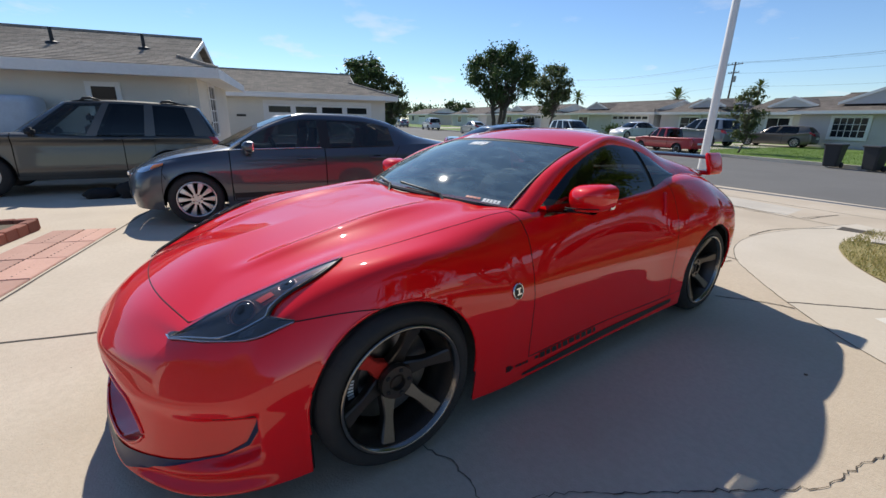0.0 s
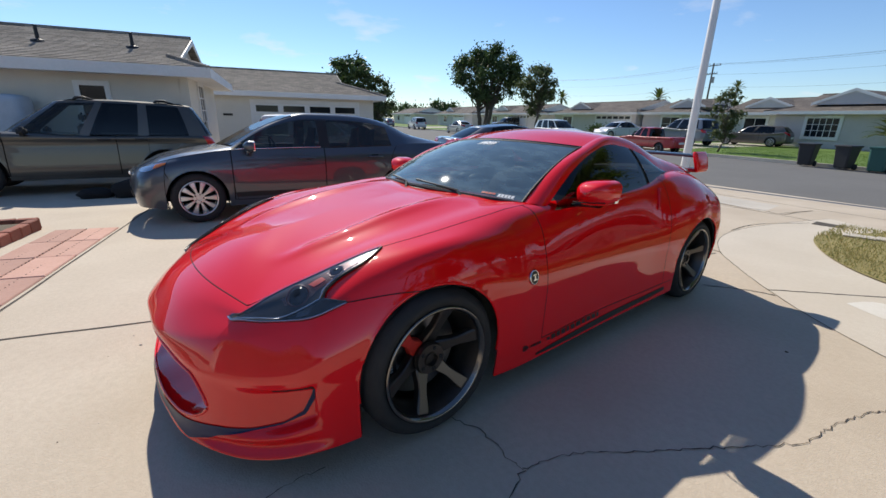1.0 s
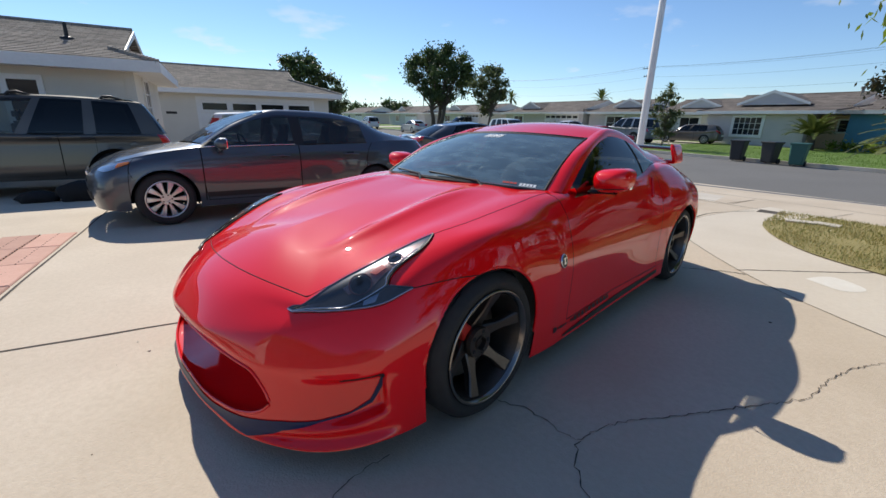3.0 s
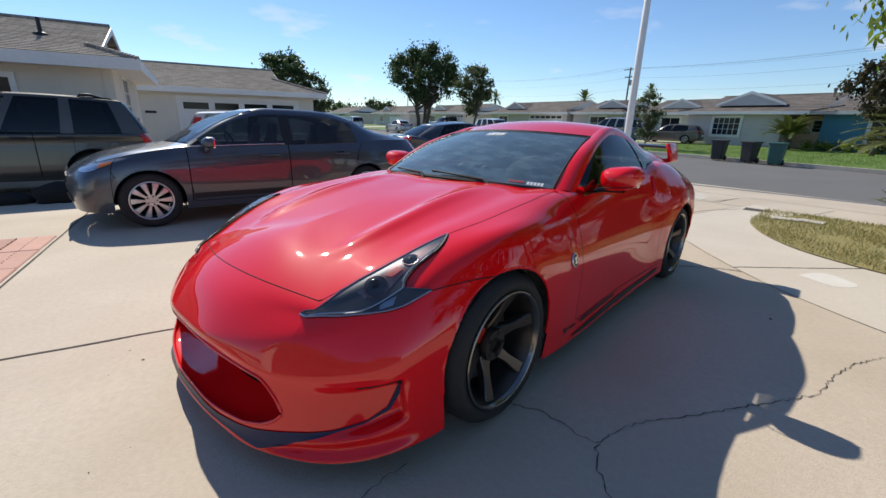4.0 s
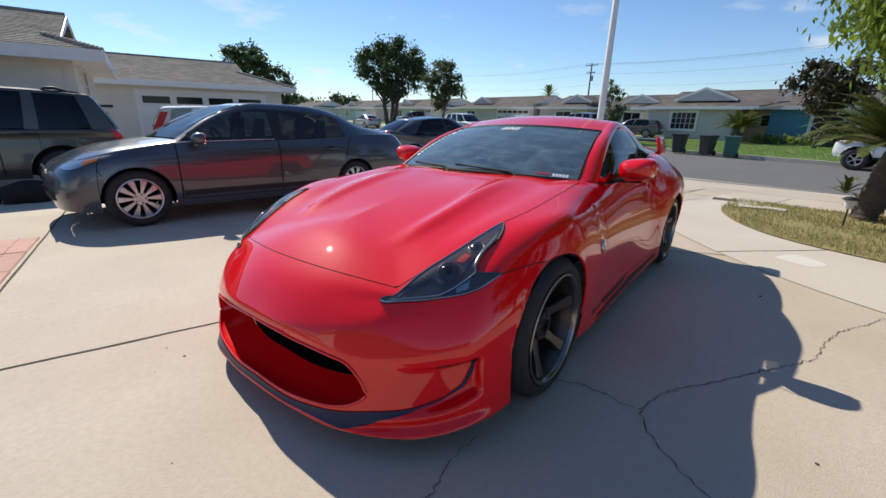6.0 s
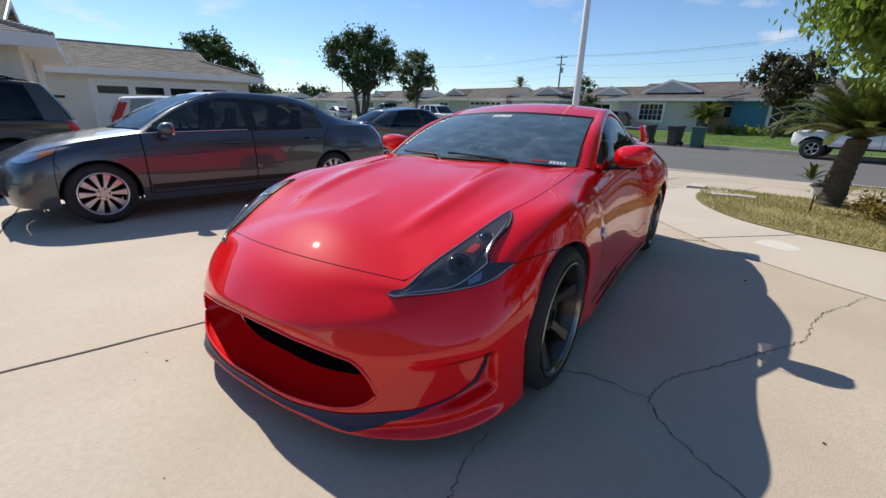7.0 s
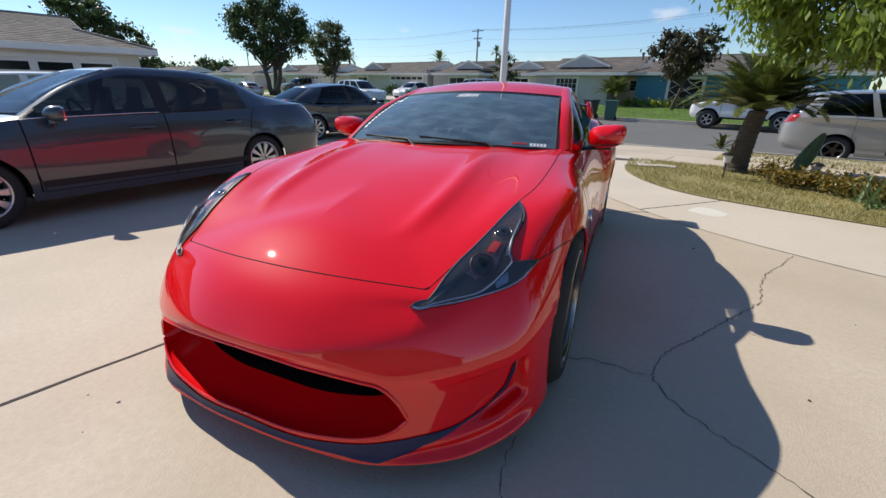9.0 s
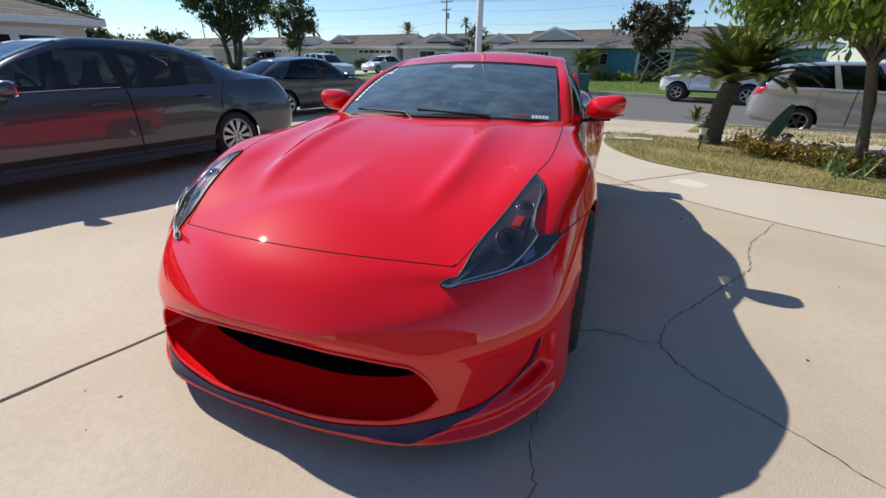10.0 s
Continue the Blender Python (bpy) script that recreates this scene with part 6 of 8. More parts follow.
TRUCK = variant(SUV, nose=-.85, tail=4.35, base=3.25, deck=3.9, sill_mat=BLACK,
                belt_loop=[(0, .45, 1.14), (.60, .52, 1.13), (.83, .8, 1.10), (.85, 1.2, 1.10), (.85, 1.7, 1.11), (.84, 2.15, 1.11), (.68, 2.25, 1.11), (0, 2.28, 1.11)],
                roof_loop=[(0, 1.10, 1.72), (.50, 1.14, 1.72), (.66, 1.28, 1.72), (.69, 1.45, 1.74), (.69, 1.75, 1.74), (.68, 2.05, 1.72), (.55, 2.12, 1.71), (0, 2.13, 1.71)], seat_y=(1.5,),
                posts=[(0, 1.42, "windshield"), (1.42, 1.72, "post"), (1.72, 3.3, "front_window"), (3.3, 3.5, "post"), (3.5, 4.7, "rear_window"), (4.7, 5.45, "post"), (5.45, 7, "back_glass")])
vehicle("saloon", lot_pose(*lot_of(-6.98 + .242 * 2.95 - .85, 7.42 + .97 * 2.95), level(-7, 8.5) + .0, 180), SALOON, BLACKPAINT, "black four-door sedan with many-spoked wheels parked near the street", TINT)
crossover = vehicle("crossover", lot_pose(-13.4, 2.8, near_level(-10, 3) - .20, 176), CROSS, WHITEPAINT, "white crossover with tall red tail lamps beside the garage")
for sg in (1, -1):
    bm = bmesh.new()
    sheet(bm, [[(sg * (.80 - d * .25), 3.30 + d - .26 * f, 1.06 + .52 * f) for d in (0, .06, .12, .2)] for f in np.linspace(0, 1, 7)], flip=sg > 0)
    outward(bm, (0, 2.5, 1.2))
    for v in bm.verts:
        v.co += Vector((sg * .05, .06, 0))
    part("pillar_lamp", bm, TAILRED, crossover, "tall red lens")
vehicle("minivan", lot_pose(2.05 + 2.90, 12.55, STREET_Z + .03, 90), VAN, SILVER, "silver minivan parked at the kerb", TINT)
vehicle("suv", lot_pose(-1.9, 20.85, STREET_Z + .03, -90), variant(SUV, base=2.55, tail=3.4, sill=.42, tyre=.385, rim=.22, sill_mat=BLACK, alloy=ALLOY), WHITEPAINT, "white boxy off-road wagon parked across the street", TINT)
vehicle("pickup", lot_pose(-18.3, 21.0, STREET_Z + .03, -90) @ Matrix.Scale(.80, 4), TRUCK, REDTRUCK, "small red pickup truck parked across the street", TINT, category="truck")
WAGON = variant(SALOON, sill_mat=BROWNPAINT, roof_loop=[(0, 1.15, 1.40), (.42, 1.22, 1.40), (.575, 1.48, 1.42), (.595, 1.85, 1.46), (.59, 2.45, 1.46), (.57, 3.05, 1.43), (.44, 3.42, 1.40), (0, 3.48, 1.40)],
                belt_loop=[(0, .38, .955), (.55, .52, .95), (.80, 1.02, .925), (.815, 1.55, .935), (.815, 2.3, .95), (.78, 3.20, .985), (.60, 3.72, 1.0), (0, 3.80, 1.0)])
vehicle("wagon", lot_pose(-18.9, 31.0, -.04, -78) @ Matrix.Scale(.92, 4), WAGON, BROWNPAINT, "bronze-grey station wagon parked on a far driveway", TINT)
vehicle("wagon", lot_pose(-21.0, 27.0, -.08, -92), CROSS, BLUEPAINT, "grey-blue family wagon parked on a far driveway", TINT)
vehicle("sedan", lot_pose(-28.4, 27.8, -.05, 0), variant(SEDAN, sill_mat=WHITEPAINT), WHITEPAINT, "white sedan facing out of a far driveway", TINT)
vehicle("van", lot_pose(-24.3, 20.7, STREET_Z + .03, 90), variant(SUV, sill_mat=PALEBLUE, roof_z=1.95), PALEBLUE, "pale blue old van with a white top at the far kerb", TINT)
for a, b, turn, q, p, lb in ((-62, 20.6, -90, CROSS, WHITEPAINT, "white wagon far down the street"), (-70, 12.6, 90, TRUCK, WHITEPAINT, "white pickup far down the street"),
                             (-80, 20.6, -90, SALOON, BLUEPAINT, "dark sedan far down the street"), (-52, 30, 0, CROSS, BLACKPAINT, "black wagon in a far driveway"), (-46, 20.6, -90, SALOON, SILVER, "silver sedan far down the street")):
    vehicle("parked_car", lot_pose(a, b, STREET_Z + .03 if b < 25 else -.05, turn), variant(q, sill_mat=p), p, lb, TINT)


# ---- houses ----
def courses(bm, p0, p1, q1, q0, n, step=0.012):
    """A roof plane from eave edge p0-p1 to top edge q0-q1 in stepped courses."""
    p0, p1, q0, q1 = map(Vector, (p0, p1, q0, q1))
    nrm = (p1 - p0).cross(q0 - p0).normalized()
    if nrm.z < 0:
        nrm = -nrm
    for i in range(n):
        f, g = i / n, (i + 1) / n
        a, b, c, d = p0.lerp(q0, f), p1.lerp(q1, f), p1.lerp(q1, g), p0.lerp(q0, g)
        v = [bm.verts.new(x) for x in (a + nrm * step, b + nrm * step, c, d)]
        bm.faces.new(v)
        w = [bm.verts.new(x) for x in (a, b, b + nrm * step, a + nrm * step)]
        bm.faces.new(w)
    bmesh.ops.recalc_face_normals(bm, faces=bm.faces[:])
    for f in bm.faces:
        if f.normal.z < -0.05:
            f.normal_flip()


def window_unit(parent, m, w, h, cols=1, rows=1, frame_mat=None, trim=.09, diamond=False, depth=.04):
    """A window: outer trim, frame, panes and muntins; the wall is the plane y = 0, facing -y."""
    o = new("window")
    o.parent = parent
    o.matrix_basis = m
    fm = frame_mat or WHITE
    bm = bmesh.new()
    for x0, x1, z0, z1 in ((-w / 2 - trim, w / 2 + trim, h, h + trim), (-w / 2 - trim, w / 2 + trim, -trim, 0), (-w / 2 - trim, -w / 2, 0, h), (w / 2, w / 2 + trim, 0, h)):
        box(bm, x0, x1, -depth, .02, z0, z1)
    part("frame", bm, fm, o)
    bm = bmesh.new()
    box(bm, -w / 2, w / 2, -.012, .0, 0, h)
    part("pane", bm, PANE, o)
    bm = bmesh.new()
    if diamond:
        for s in (1, -1):
            for k in (-1, 0, 1):
                x0, x1 = -w / 2 + (w / 2) * max(0, k) * 1.0, w / 2 + (w / 2) * min(0, k) * 1.0
                z0, z1 = (0, h)
                tube(bm, [(s * (-w / 2 + w * .5 * max(k, 0)), -.02, h * .5 * max(-k, 0)), (s * (w / 2 + w * .5 * min(k, 0)), -.02, h - h * .5 * max(k, 0))], .018, 4)
    for i in range(1, cols):
        box(bm, -w / 2 + w * i / cols - .018, -w / 2 + w * i / cols + .018, -.026, -.013, 0, h)
    for j in range(1, rows):
        box(bm, -w / 2, w / 2, -.024, -.0135, h * j / rows - .014, h * j / rows + .014)
    if bm.verts:
        part("muntins", bm, fm, o)
    else:
        bm.free()
    return o


def garage_door(parent, m, w, h, lights=4, panels=4, rows=4):
    o = new("garage_door")
    o.parent = parent
    o.matrix_basis = m
    bm = bmesh.new()
    for x0, x1, z0, z1 in ((-w / 2 - .12, w / 2 + .12, h, h + .14), (-w / 2 - .12, -w / 2, 0, h), (w / 2, w / 2 + .12, 0, h)):
        box(bm, x0, x1, -.05, .02, z0, z1)
    part("surround", bm, WHITE, o)
    for j in range(rows):
        bm = bmesh.new()
        z0, z1 = h * j / rows + .006, h * (j + 1) / rows - .006
        box(bm, -w / 2, w / 2, -.02, .02, z0, z1)
        if j < rows - 1:
            for i in range(panels * 2):
                x0 = -w / 2 + w * (i + .12) / (panels * 2)
                x1 = -w / 2 + w * (i + .88) / (panels * 2)
                box(bm, x0, x1, -.032, -.018, z0 + .08, z1 - .08)
        part("section", bm, DOORWHITE, o)
    for i in range(lights):
        bm = bmesh.new()
        x0, x1 = -w / 2 + w * (i + .10) / lights, -w / 2 + w * (i + .90) / lights
        box(bm, x0, x1, -.034, -.022, h * (rows - 1) / rows + .14, h - .13)
        part("light", bm, PANE, o)
    return o


def hip_roof(parent, x0, x1, y0, y1, ze, rise, gablet=0.35, over=.5, mat=None, fascia=None, n=22, fascia_h=.20):
    """A Dutch-gable roof along x over the walls x0..x1, y0..y1."""
    X0, X1, Y0, Y1 = x0 - over, x1 + over, y0 - over, y1 + over
    ym = (Y0 + Y1) / 2
    half = (Y1 - Y0) / 2
    zr = ze + rise
    hipz = zr - gablet
    run = half * (hipz - ze) / rise
    bm = bmesh.new()
    g0, g1 = X0 + run, X1 - run
    yA, yB = ym - half * gablet / rise, ym + half * gablet / rise
    m1 = max(3, int(n * (1 - gablet / rise)))
    courses(bm, (X0, Y0, ze), (X1, Y0, ze), (g1, yA, hipz), (g0, yA, hipz), m1)
    courses(bm, (g0 - .25, yA, hipz), (g1 + .25, yA, hipz), (g1 + .25, ym, zr), (g0 - .25, ym, zr), n - m1 + 1)
    courses(bm, (X1, Y1, ze), (X0, Y1, ze), (g0, yB, hipz), (g1, yB, hipz), m1)
    courses(bm, (g1 + .25, yB, hipz), (g0 - .25, yB, hipz), (g0 - .25, ym, zr), (g1 + .25, ym, zr), n - m1 + 1)
    courses(bm, (X0, Y1, ze), (X0, Y0, ze), (g0, yA, hipz), (g0, yB, hipz), m1)
    courses(bm, (X1, Y0, ze), (X1, Y1, ze), (g1, yB, hipz), (g1, yA, hipz), m1)
    part("roof", bm, mat or SHINGLE, parent)
    bm = bmesh.new()
    for gx, s in ((g0, -1), (g1, 1)):
        for y, sy in ((yA, 1), (yB, -1)):
            v = [(gx + s * .25, y - sy * .05, hipz - .03), (gx + s * .25, ym, zr - .02), (gx + s * .25, ym, zr - .16), (gx + s * .25, y + sy * .12, hipz - .03)]
            f = [bm.verts.new(p) for p in v] + [bm.verts.new((p[0] + s * .03, p[1], p[2])) for p in v]
            for q in ((0, 1, 2, 3), (7, 6, 5, 4), (0, 4, 5, 1), (1, 5, 6, 2), (2, 6, 7, 3), (3, 7, 4, 0)):
                bm.faces.new([f[k] for k in q])
        f = [bm.verts.new(p) for p in ((gx + s * .02, yA, hipz - .02), (gx + s * .02, yB, hipz - .02), (gx + s * .02, ym, zr - .03))]
        bm.faces.new(f)
    bmesh.ops.recalc_face_normals(bm, faces=bm.faces[:])
    part("gablet", bm, fascia or WHITE, parent)
    bm = bmesh.new()
    for a, b in (((X0, Y0), (g0, yA)), ((X1, Y0), (g1, yA)), ((X0, Y1), (g0, yB)), ((X1, Y1), (g1, yB))):
        k = 14
        for i in range(k):
            p, q = Vector((*a, ze + .02)).lerp(Vector((*b, hipz + .02)), i / k), Vector((*a, ze + .02)).lerp(Vector((*b, hipz + .02)), (i + 1.15) / k)
            tube(bm, [p, q], [.06, .045], 5)
    tube(bm, [(g0 - .25, ym, zr + .01), (g1 + .25, ym, zr + .01)], .05, 5)
    part("ridge_caps", bm, mat or SHINGLE, parent)
    bm = bmesh.new()
    box(bm, X0 - .02, X1 + .02, Y0 - .025, Y0 + .0, ze - fascia_h, ze + .02)
    box(bm, X0 - .02, X1 + .02, Y1, Y1 + .025, ze - fascia_h, ze + .02)
    box(bm, X0 - .025, X0, Y0, Y1, ze - fascia_h, ze + .02)
    box(bm, X1, X1 + .025, Y0, Y1, ze - fascia_h, ze + .02)
    part("fascia", bm, fascia or WHITE, parent)
    bm = bmesh.new()
    box(bm, X0, X1, Y0, Y1, ze - fascia_h + .02, ze - fascia_h + .05)
    part("soffit", bm, fascia or WHITE, parent)


def walls(parent, x0, x1, y0, y1, z0, z1, mat):
    for a in ((x0, x1, y0, y0 + .15), (x0, x1, y1 - .15, y1), (x0, x0 + .15, y0 + .15, y1 - .15), (x1 - .15, x1, y0 + .15, y1 - .15)):
        bm = bmesh.new()
        box(bm, *a, z0, z1)
        part("wall", bm, mat, parent)


# neighbour's house: x runs towards the street, the wall with y = 0 faces the driveway
def neighbour():
    base = near_level(-9, -3) - .05
    h = thing("house", lot_pose(-9.75, -2.0, 0, 90), "cream stucco single-storey house with grey shingle roof and white trim", "house", kind="structure")
    # local x = along b (towards the street), local y = away from the driveway
    walls(h, -16, 0, 0, 5.2, base - .2, 2.22, STUCCO)
    hip_roof(h, -16, 0, 0, 5.2, 2.27, 1.02, .72, .55, n=24)
    window_unit(h, pose(-1.87, 0, 1.03), .46, .80, 1, 2, trim=.10)
    window_unit(h, pose(0, 1.9, .75, 0, 0, 90), .9, 1.25, 2, 4, trim=.09)
    for x, y in ((-1.2, 1.05), (-3.0, 1.05)):
        z = 2.27 + (y + .55) * 1.02 / 3.15
        bm = bmesh.new()
        turned(bm, [(z - .05, .15), (z + .02, .13), (z + .05, .04), (z + .33, .035), (z + .34, .001)], axis="z", seg=14, centre=(x, y, 0))
        part("vent_pipe", bm, BLACK, h)
    bm = bmesh.new()
    box(bm, -.16, .012, -.012, .10, base - .2, 2.2)
    part("corner_board", bm, STUCCO, h)
    for z in np.arange(.2, 2.2, .22):
        bm = bmesh.new()
        box(bm, -.55, -.18, -.014, -.002, z, z + .205)
        part("siding_board", bm, STUCCO, h)
    # garage wing
    g = thing("garage", lot_pose(-20.2, -2.6, 0, 90), "cream stucco garage with a wide white panel door and shingle roof", "garage", kind="structure")
    walls(g, -1.0, 7.4, 0, 6.5, base - .3, 2.26, STUCCO)
    hip_roof(g, -3.5, 7.4, 0, 6.5, 2.30, 1.25, .55, .55, n=18)
    garage_door(g, pose(4.10, 0, base - .15), 4.9, 2.22, 4, 4, 4)
    bm = bmesh.new()
    box(bm, .35, .75, -.03, 0, 1.22, 1.32)
    part("mail_slot", bm, BLACK, g)
    return h


neighbour()


def far_house(name, a0, a1, b, depth, wall, label, roof=None, rise=1.5, windows=(), doors=(), siding=None, gable_at=None, ze=2.32, over=None):
    """A ranch house across the street; its front faces the street (-y in its own axes)."""
    h = thing(name, lot_pose(a0, b, -.05), label, "house", kind="structure")
    L = a1 - a0
    walls(h, 0, L, 0, depth, -.2, ze, wall)
    hip_roof(h, 0, over or L, 0, depth, ze, rise, rise * .74, .55, roof or FARROOF, n=10, fascia_h=.18)
    for x, z, w, hh, c, r, dia in windows:
        window_unit(h, pose(x, -.04, z), w, hh, c, r, trim=.19, diamond=dia)
    for x, w in doors:
        garage_door(h, pose(x, -.005, 0), w, 2.1, 6, 4, 4)
    if siding:
        x0, x1, m = siding
        for z in np.arange(-.1, ze - .2, .2):
            bm = bmesh.new()
            v = [bm.verts.new(p) for p in ((x0, -.03, z), (x1, -.03, z), (x1, -.005, z + .2), (x0, -.005, z + .2))]
            bm.faces.new(v)
            w = [bm.verts.new(p) for p in ((x0, 0, z), (x1, 0, z), (x1, -.03, z), (x0, -.03, z))]
            bm.faces.new(w)
            bmesh.ops.recalc_face_normals(bm, faces=bm.faces[:])
            part("siding_board", bm, m, h)
    if gable_at:
        gx, gw, gz = gable_at[:3]
        zg = ze + (gable_at[3] if len(gable_at) > 3 else 0)
        bm = bmesh.new()
        y0, y1 = (-.60 if zg == ze else .45), depth * .5
        for s in (-1, 1):
            courses(bm, (gx + s * gw, y0, zg + .02), (gx + s * gw, y1, zg + .02), (gx, y1, zg + gz), (gx, y0, zg + gz), 6)
        part("gable_roof", bm, roof or FARROOF, h)
        bm = bmesh.new()
        prism(bm, [(gx - gw, zg - .02), (gx + gw, zg - .02), (gx, zg + gz - .03)], 1, y0 + .04, y0 + .10)
        part("gable_wall", bm, wall, h)
        bm = bmesh.new()
        for s in (-1, 1):
            prism(bm, [(gx + s * (gw + .05), zg - .06), (gx + s * (gw + .05), zg + .10), (gx, zg + gz + .08), (gx, zg + gz - .10)][::s], 1, y0 - .01, y0 + .03)
        part("barge_board", bm, WHITE, h)
    return h


far_house("house", -17.4, -11.05, 33, 8, GREYSTUCCO, "greige ranch house with a gabled front and white-framed window", rise=1.28, over=8.55,
          windows=((2.9, .75, 1.75, 1.15, 5, 3, False),), siding=(.02, 6.3, GREYSTUCCO), gable_at=(3.9, 2.15, .86, .46))
peach = thing("house_wing", lot_pose(-11.0, 34.6, -.05), "peach stucco side wing of a ranch house", "house", kind="structure")
walls(peach, .02, 2.35, 0, 6, -.2, 2.12, PEACH)
window_unit(peach, pose(1.3, -.005, 1.1), .5, .7, 1, 1)
bm = bmesh.new()
turned(bm, [(3.0, .09), (3.75, .09), (3.76, .13), (3.88, .13), (3.89, .01)], axis="z", seg=10, centre=(1.2, 1.5, 0))
part("roof_vent", bm, SHINGLE, peach)
far_house("house", -9.0, 3.5, 33, 8, BLUEWALL, "blue lap-sided ranch house with diamond-paned white window and red chimney", rise=1.30,
          windows=((3.3, .55, 2.0, 1.35, 1, 1, True),), siding=(.0, 7.2, BLUEWALL))
chim = thing("chimney", lot_pose(-8.3, 37.0, 2.50), "red brick chimney on the blue house roof", "chimney", kind="structure")
bm = bmesh.new()
box(bm, -.30, .30, -.25, .25, -.6, 1.05)
box(bm, -.36, .36, -.31, .31, 1.05, 1.15)
part("stack", bm, BRICK, chim)
far_house("house", 6.5, 19, 33, 8, STUCCO, "pale stucco ranch house farther along the street", rise=1.4, windows=((4, .7, 2, 1.2, 2, 1, False),), doors=((9.5, 4.8),))
far_house("house", -23.5, -17.6, 35.5, 7, STUCCO, "cream recessed wing with a small gable", rise=1.2, windows=((3.2, .8, 1.6, 1.1, 2, 1, False),), gable_at=(3.6, 1.7, .70, .42))
far_house("house", -29.6, -23.8, 33.5, 8, GREYSTUCCO, "pale grey ranch house with a gabled porch", rise=1.25, windows=((3.2, .8, 1.8, 1.1, 2, 2, False),), gable_at=(4.2, 1.7, .70, .45))
far_house("house", -43, -30, 33, 8, GREYSTUCCO, "grey ranch house with a wide white garage door", rise=1.3, windows=((2.6, .8, 1.6, 1.1, 2, 1, False),), doors=((9.9, 4.9),), gable_at=(4.0, 1.8, .74, .45))
far_house("house", -62, -47, 33, 8, STUCCO, "cream ranch house with white trim farther down the street", rise=1.3, windows=((3.5, .8, 1.6, 1.1, 2, 1, False),), doors=((10.0, 4.9),), gable_at=(4.6, 1.9, .76, .45))
far_house("house", -84, -67, 33, 8, GREYSTUCCO, "pale ranch house far down the street", rise=1.4, windows=((4.5, .8, 1.6, 1.1, 2, 1, False),), doors=((11.0, 4.9),), gable_at=(5.5, 1.9, .76, .45))
far_house("house", -108, -90, 30, 8, STUCCO, "cream house at the street's far bend", rise=1.4, windows=((4.5, .8, 1.6, 1.1, 2, 1, False),), doors=((12.0, 4.9),))
far_house("house", -150, -118, 22, 8, GREYSTUCCO, "low pale house at the far end of the street", rise=1.4, windows=((8, .8, 1.6, 1.1, 2, 1, False), (20, .8, 1.6, 1.1, 2, 1, False)))
# the house behind the camera, whose driveway this is
own = thing("own_house", lot_pose(17.5, -4.6, -.05, 180), "plain cream stucco house closing the driveway behind", "house", kind="structure")
walls(own, 0, 16, 0, 8, -.3, 2.35, STUCCO)
hip_roof(own, 0, 16, 0, 8, 2.35, 1.4, .4, .3, n=10)
garage_door(own, pose(6.0, -.005, .0), 4.9, 2.1)


# ---- poles and wires ----
pole = thing("street_pole", lot_pose(-5.85, 10.15, -.25), "tall off-white tapered concrete street lamp pole", "pole")
bm = bmesh.new()
turned(bm, [(-.05, .12), (0, .12), (.25, .105), (9.0, .065), (9.05, .001)], axis="z", seg=14)
part("shaft", bm, WHITE, pole, smooth=True)
bm = bmesh.new()
tube(bm, [(0, 0, 8.8), (.5, 1.2, 9.2), (.6, 2.2, 9.25)], .04, 6)
part("lamp_arm", bm, STEEL, pole)


def utility_pole(a, b, h, label, turn=0):
    u = thing("utility_pole", lot_pose(a, b, -.3, turn), label, "pole")
    bm = bmesh.new()
    tube(bm, [(0, 0, -.1), (0, 0, h)], [.17, .11], 8)
    part("mast", bm, WOOD, u)
    for z, w in ((h - .35, 1.25), (h - 1.6, .9)):
        bm = bmesh.new()
        box(bm, -w, w, -.06, .06, z - .06, z + .06)
        part("crossarm", bm, WOOD, u)
        for k in (-1, -.45, .45, 1):
            bm = bmesh.new()
            turned(bm, [(z + .06, .03), (z + .2, .05), (z + .24, .02)], axis="z", seg=8, centre=(k * w * .92, 0, 0))
            part("insulator", bm, BLACK, u)
    bm = bmesh.new()
    turned(bm, [(h - 3.0, .01), (h - 3.0, .22), (h - 2.1, .22), (h - 2.1, .01)], axis="z", seg=10, centre=(.35, 0, 0))
    part("transformer", bm, STEEL, u)
    return u


POLES = [(-49.5, 68, 11.2), (-3, 68, 11.5), (40, 68, 12), (-95, 68, 12), (-140, 68, 12)]
for a, b, h in POLES:
    utility_pole(a, b, h, "dark wooden utility pole with crossarms beyond the houses")
utility_pole(-205, 42, 15, "far wooden utility pole down the street", 80)
utility_pole(-260, 52, 15, "far wooden utility pole down the street", 80)


def wire(p, q, sag, r=.02):
    bm = bmesh.new()
    p, q = Vector(p), Vector(q)
    tube(bm, [p.lerp(q, f) - Vector((0, 0, sag * 4 * f * (1 - f))) for f in np.linspace(0, 1, 14)], r, 4, cap=False)
    return tagged(part("power_line", bm, BLACK), "thin black overhead power line", "wire")


ring = sorted(POLES)
for (a, b, h), (c, d, g) in zip(ring[:-1], ring[1:]):
    for k, z in ((-1.1, .15), (-.5, .15), (1.1, .15), (0, 1.7), (.1, 3.6)):
        wire(lot(a + k * .2, b + k, h - .3 - z), lot(c + k * .2, d + k, g - .3 - z), .9, .010)
wire(lot(-34, -8, 10), lot(-10, 46, 11.5), 1.4, .010)

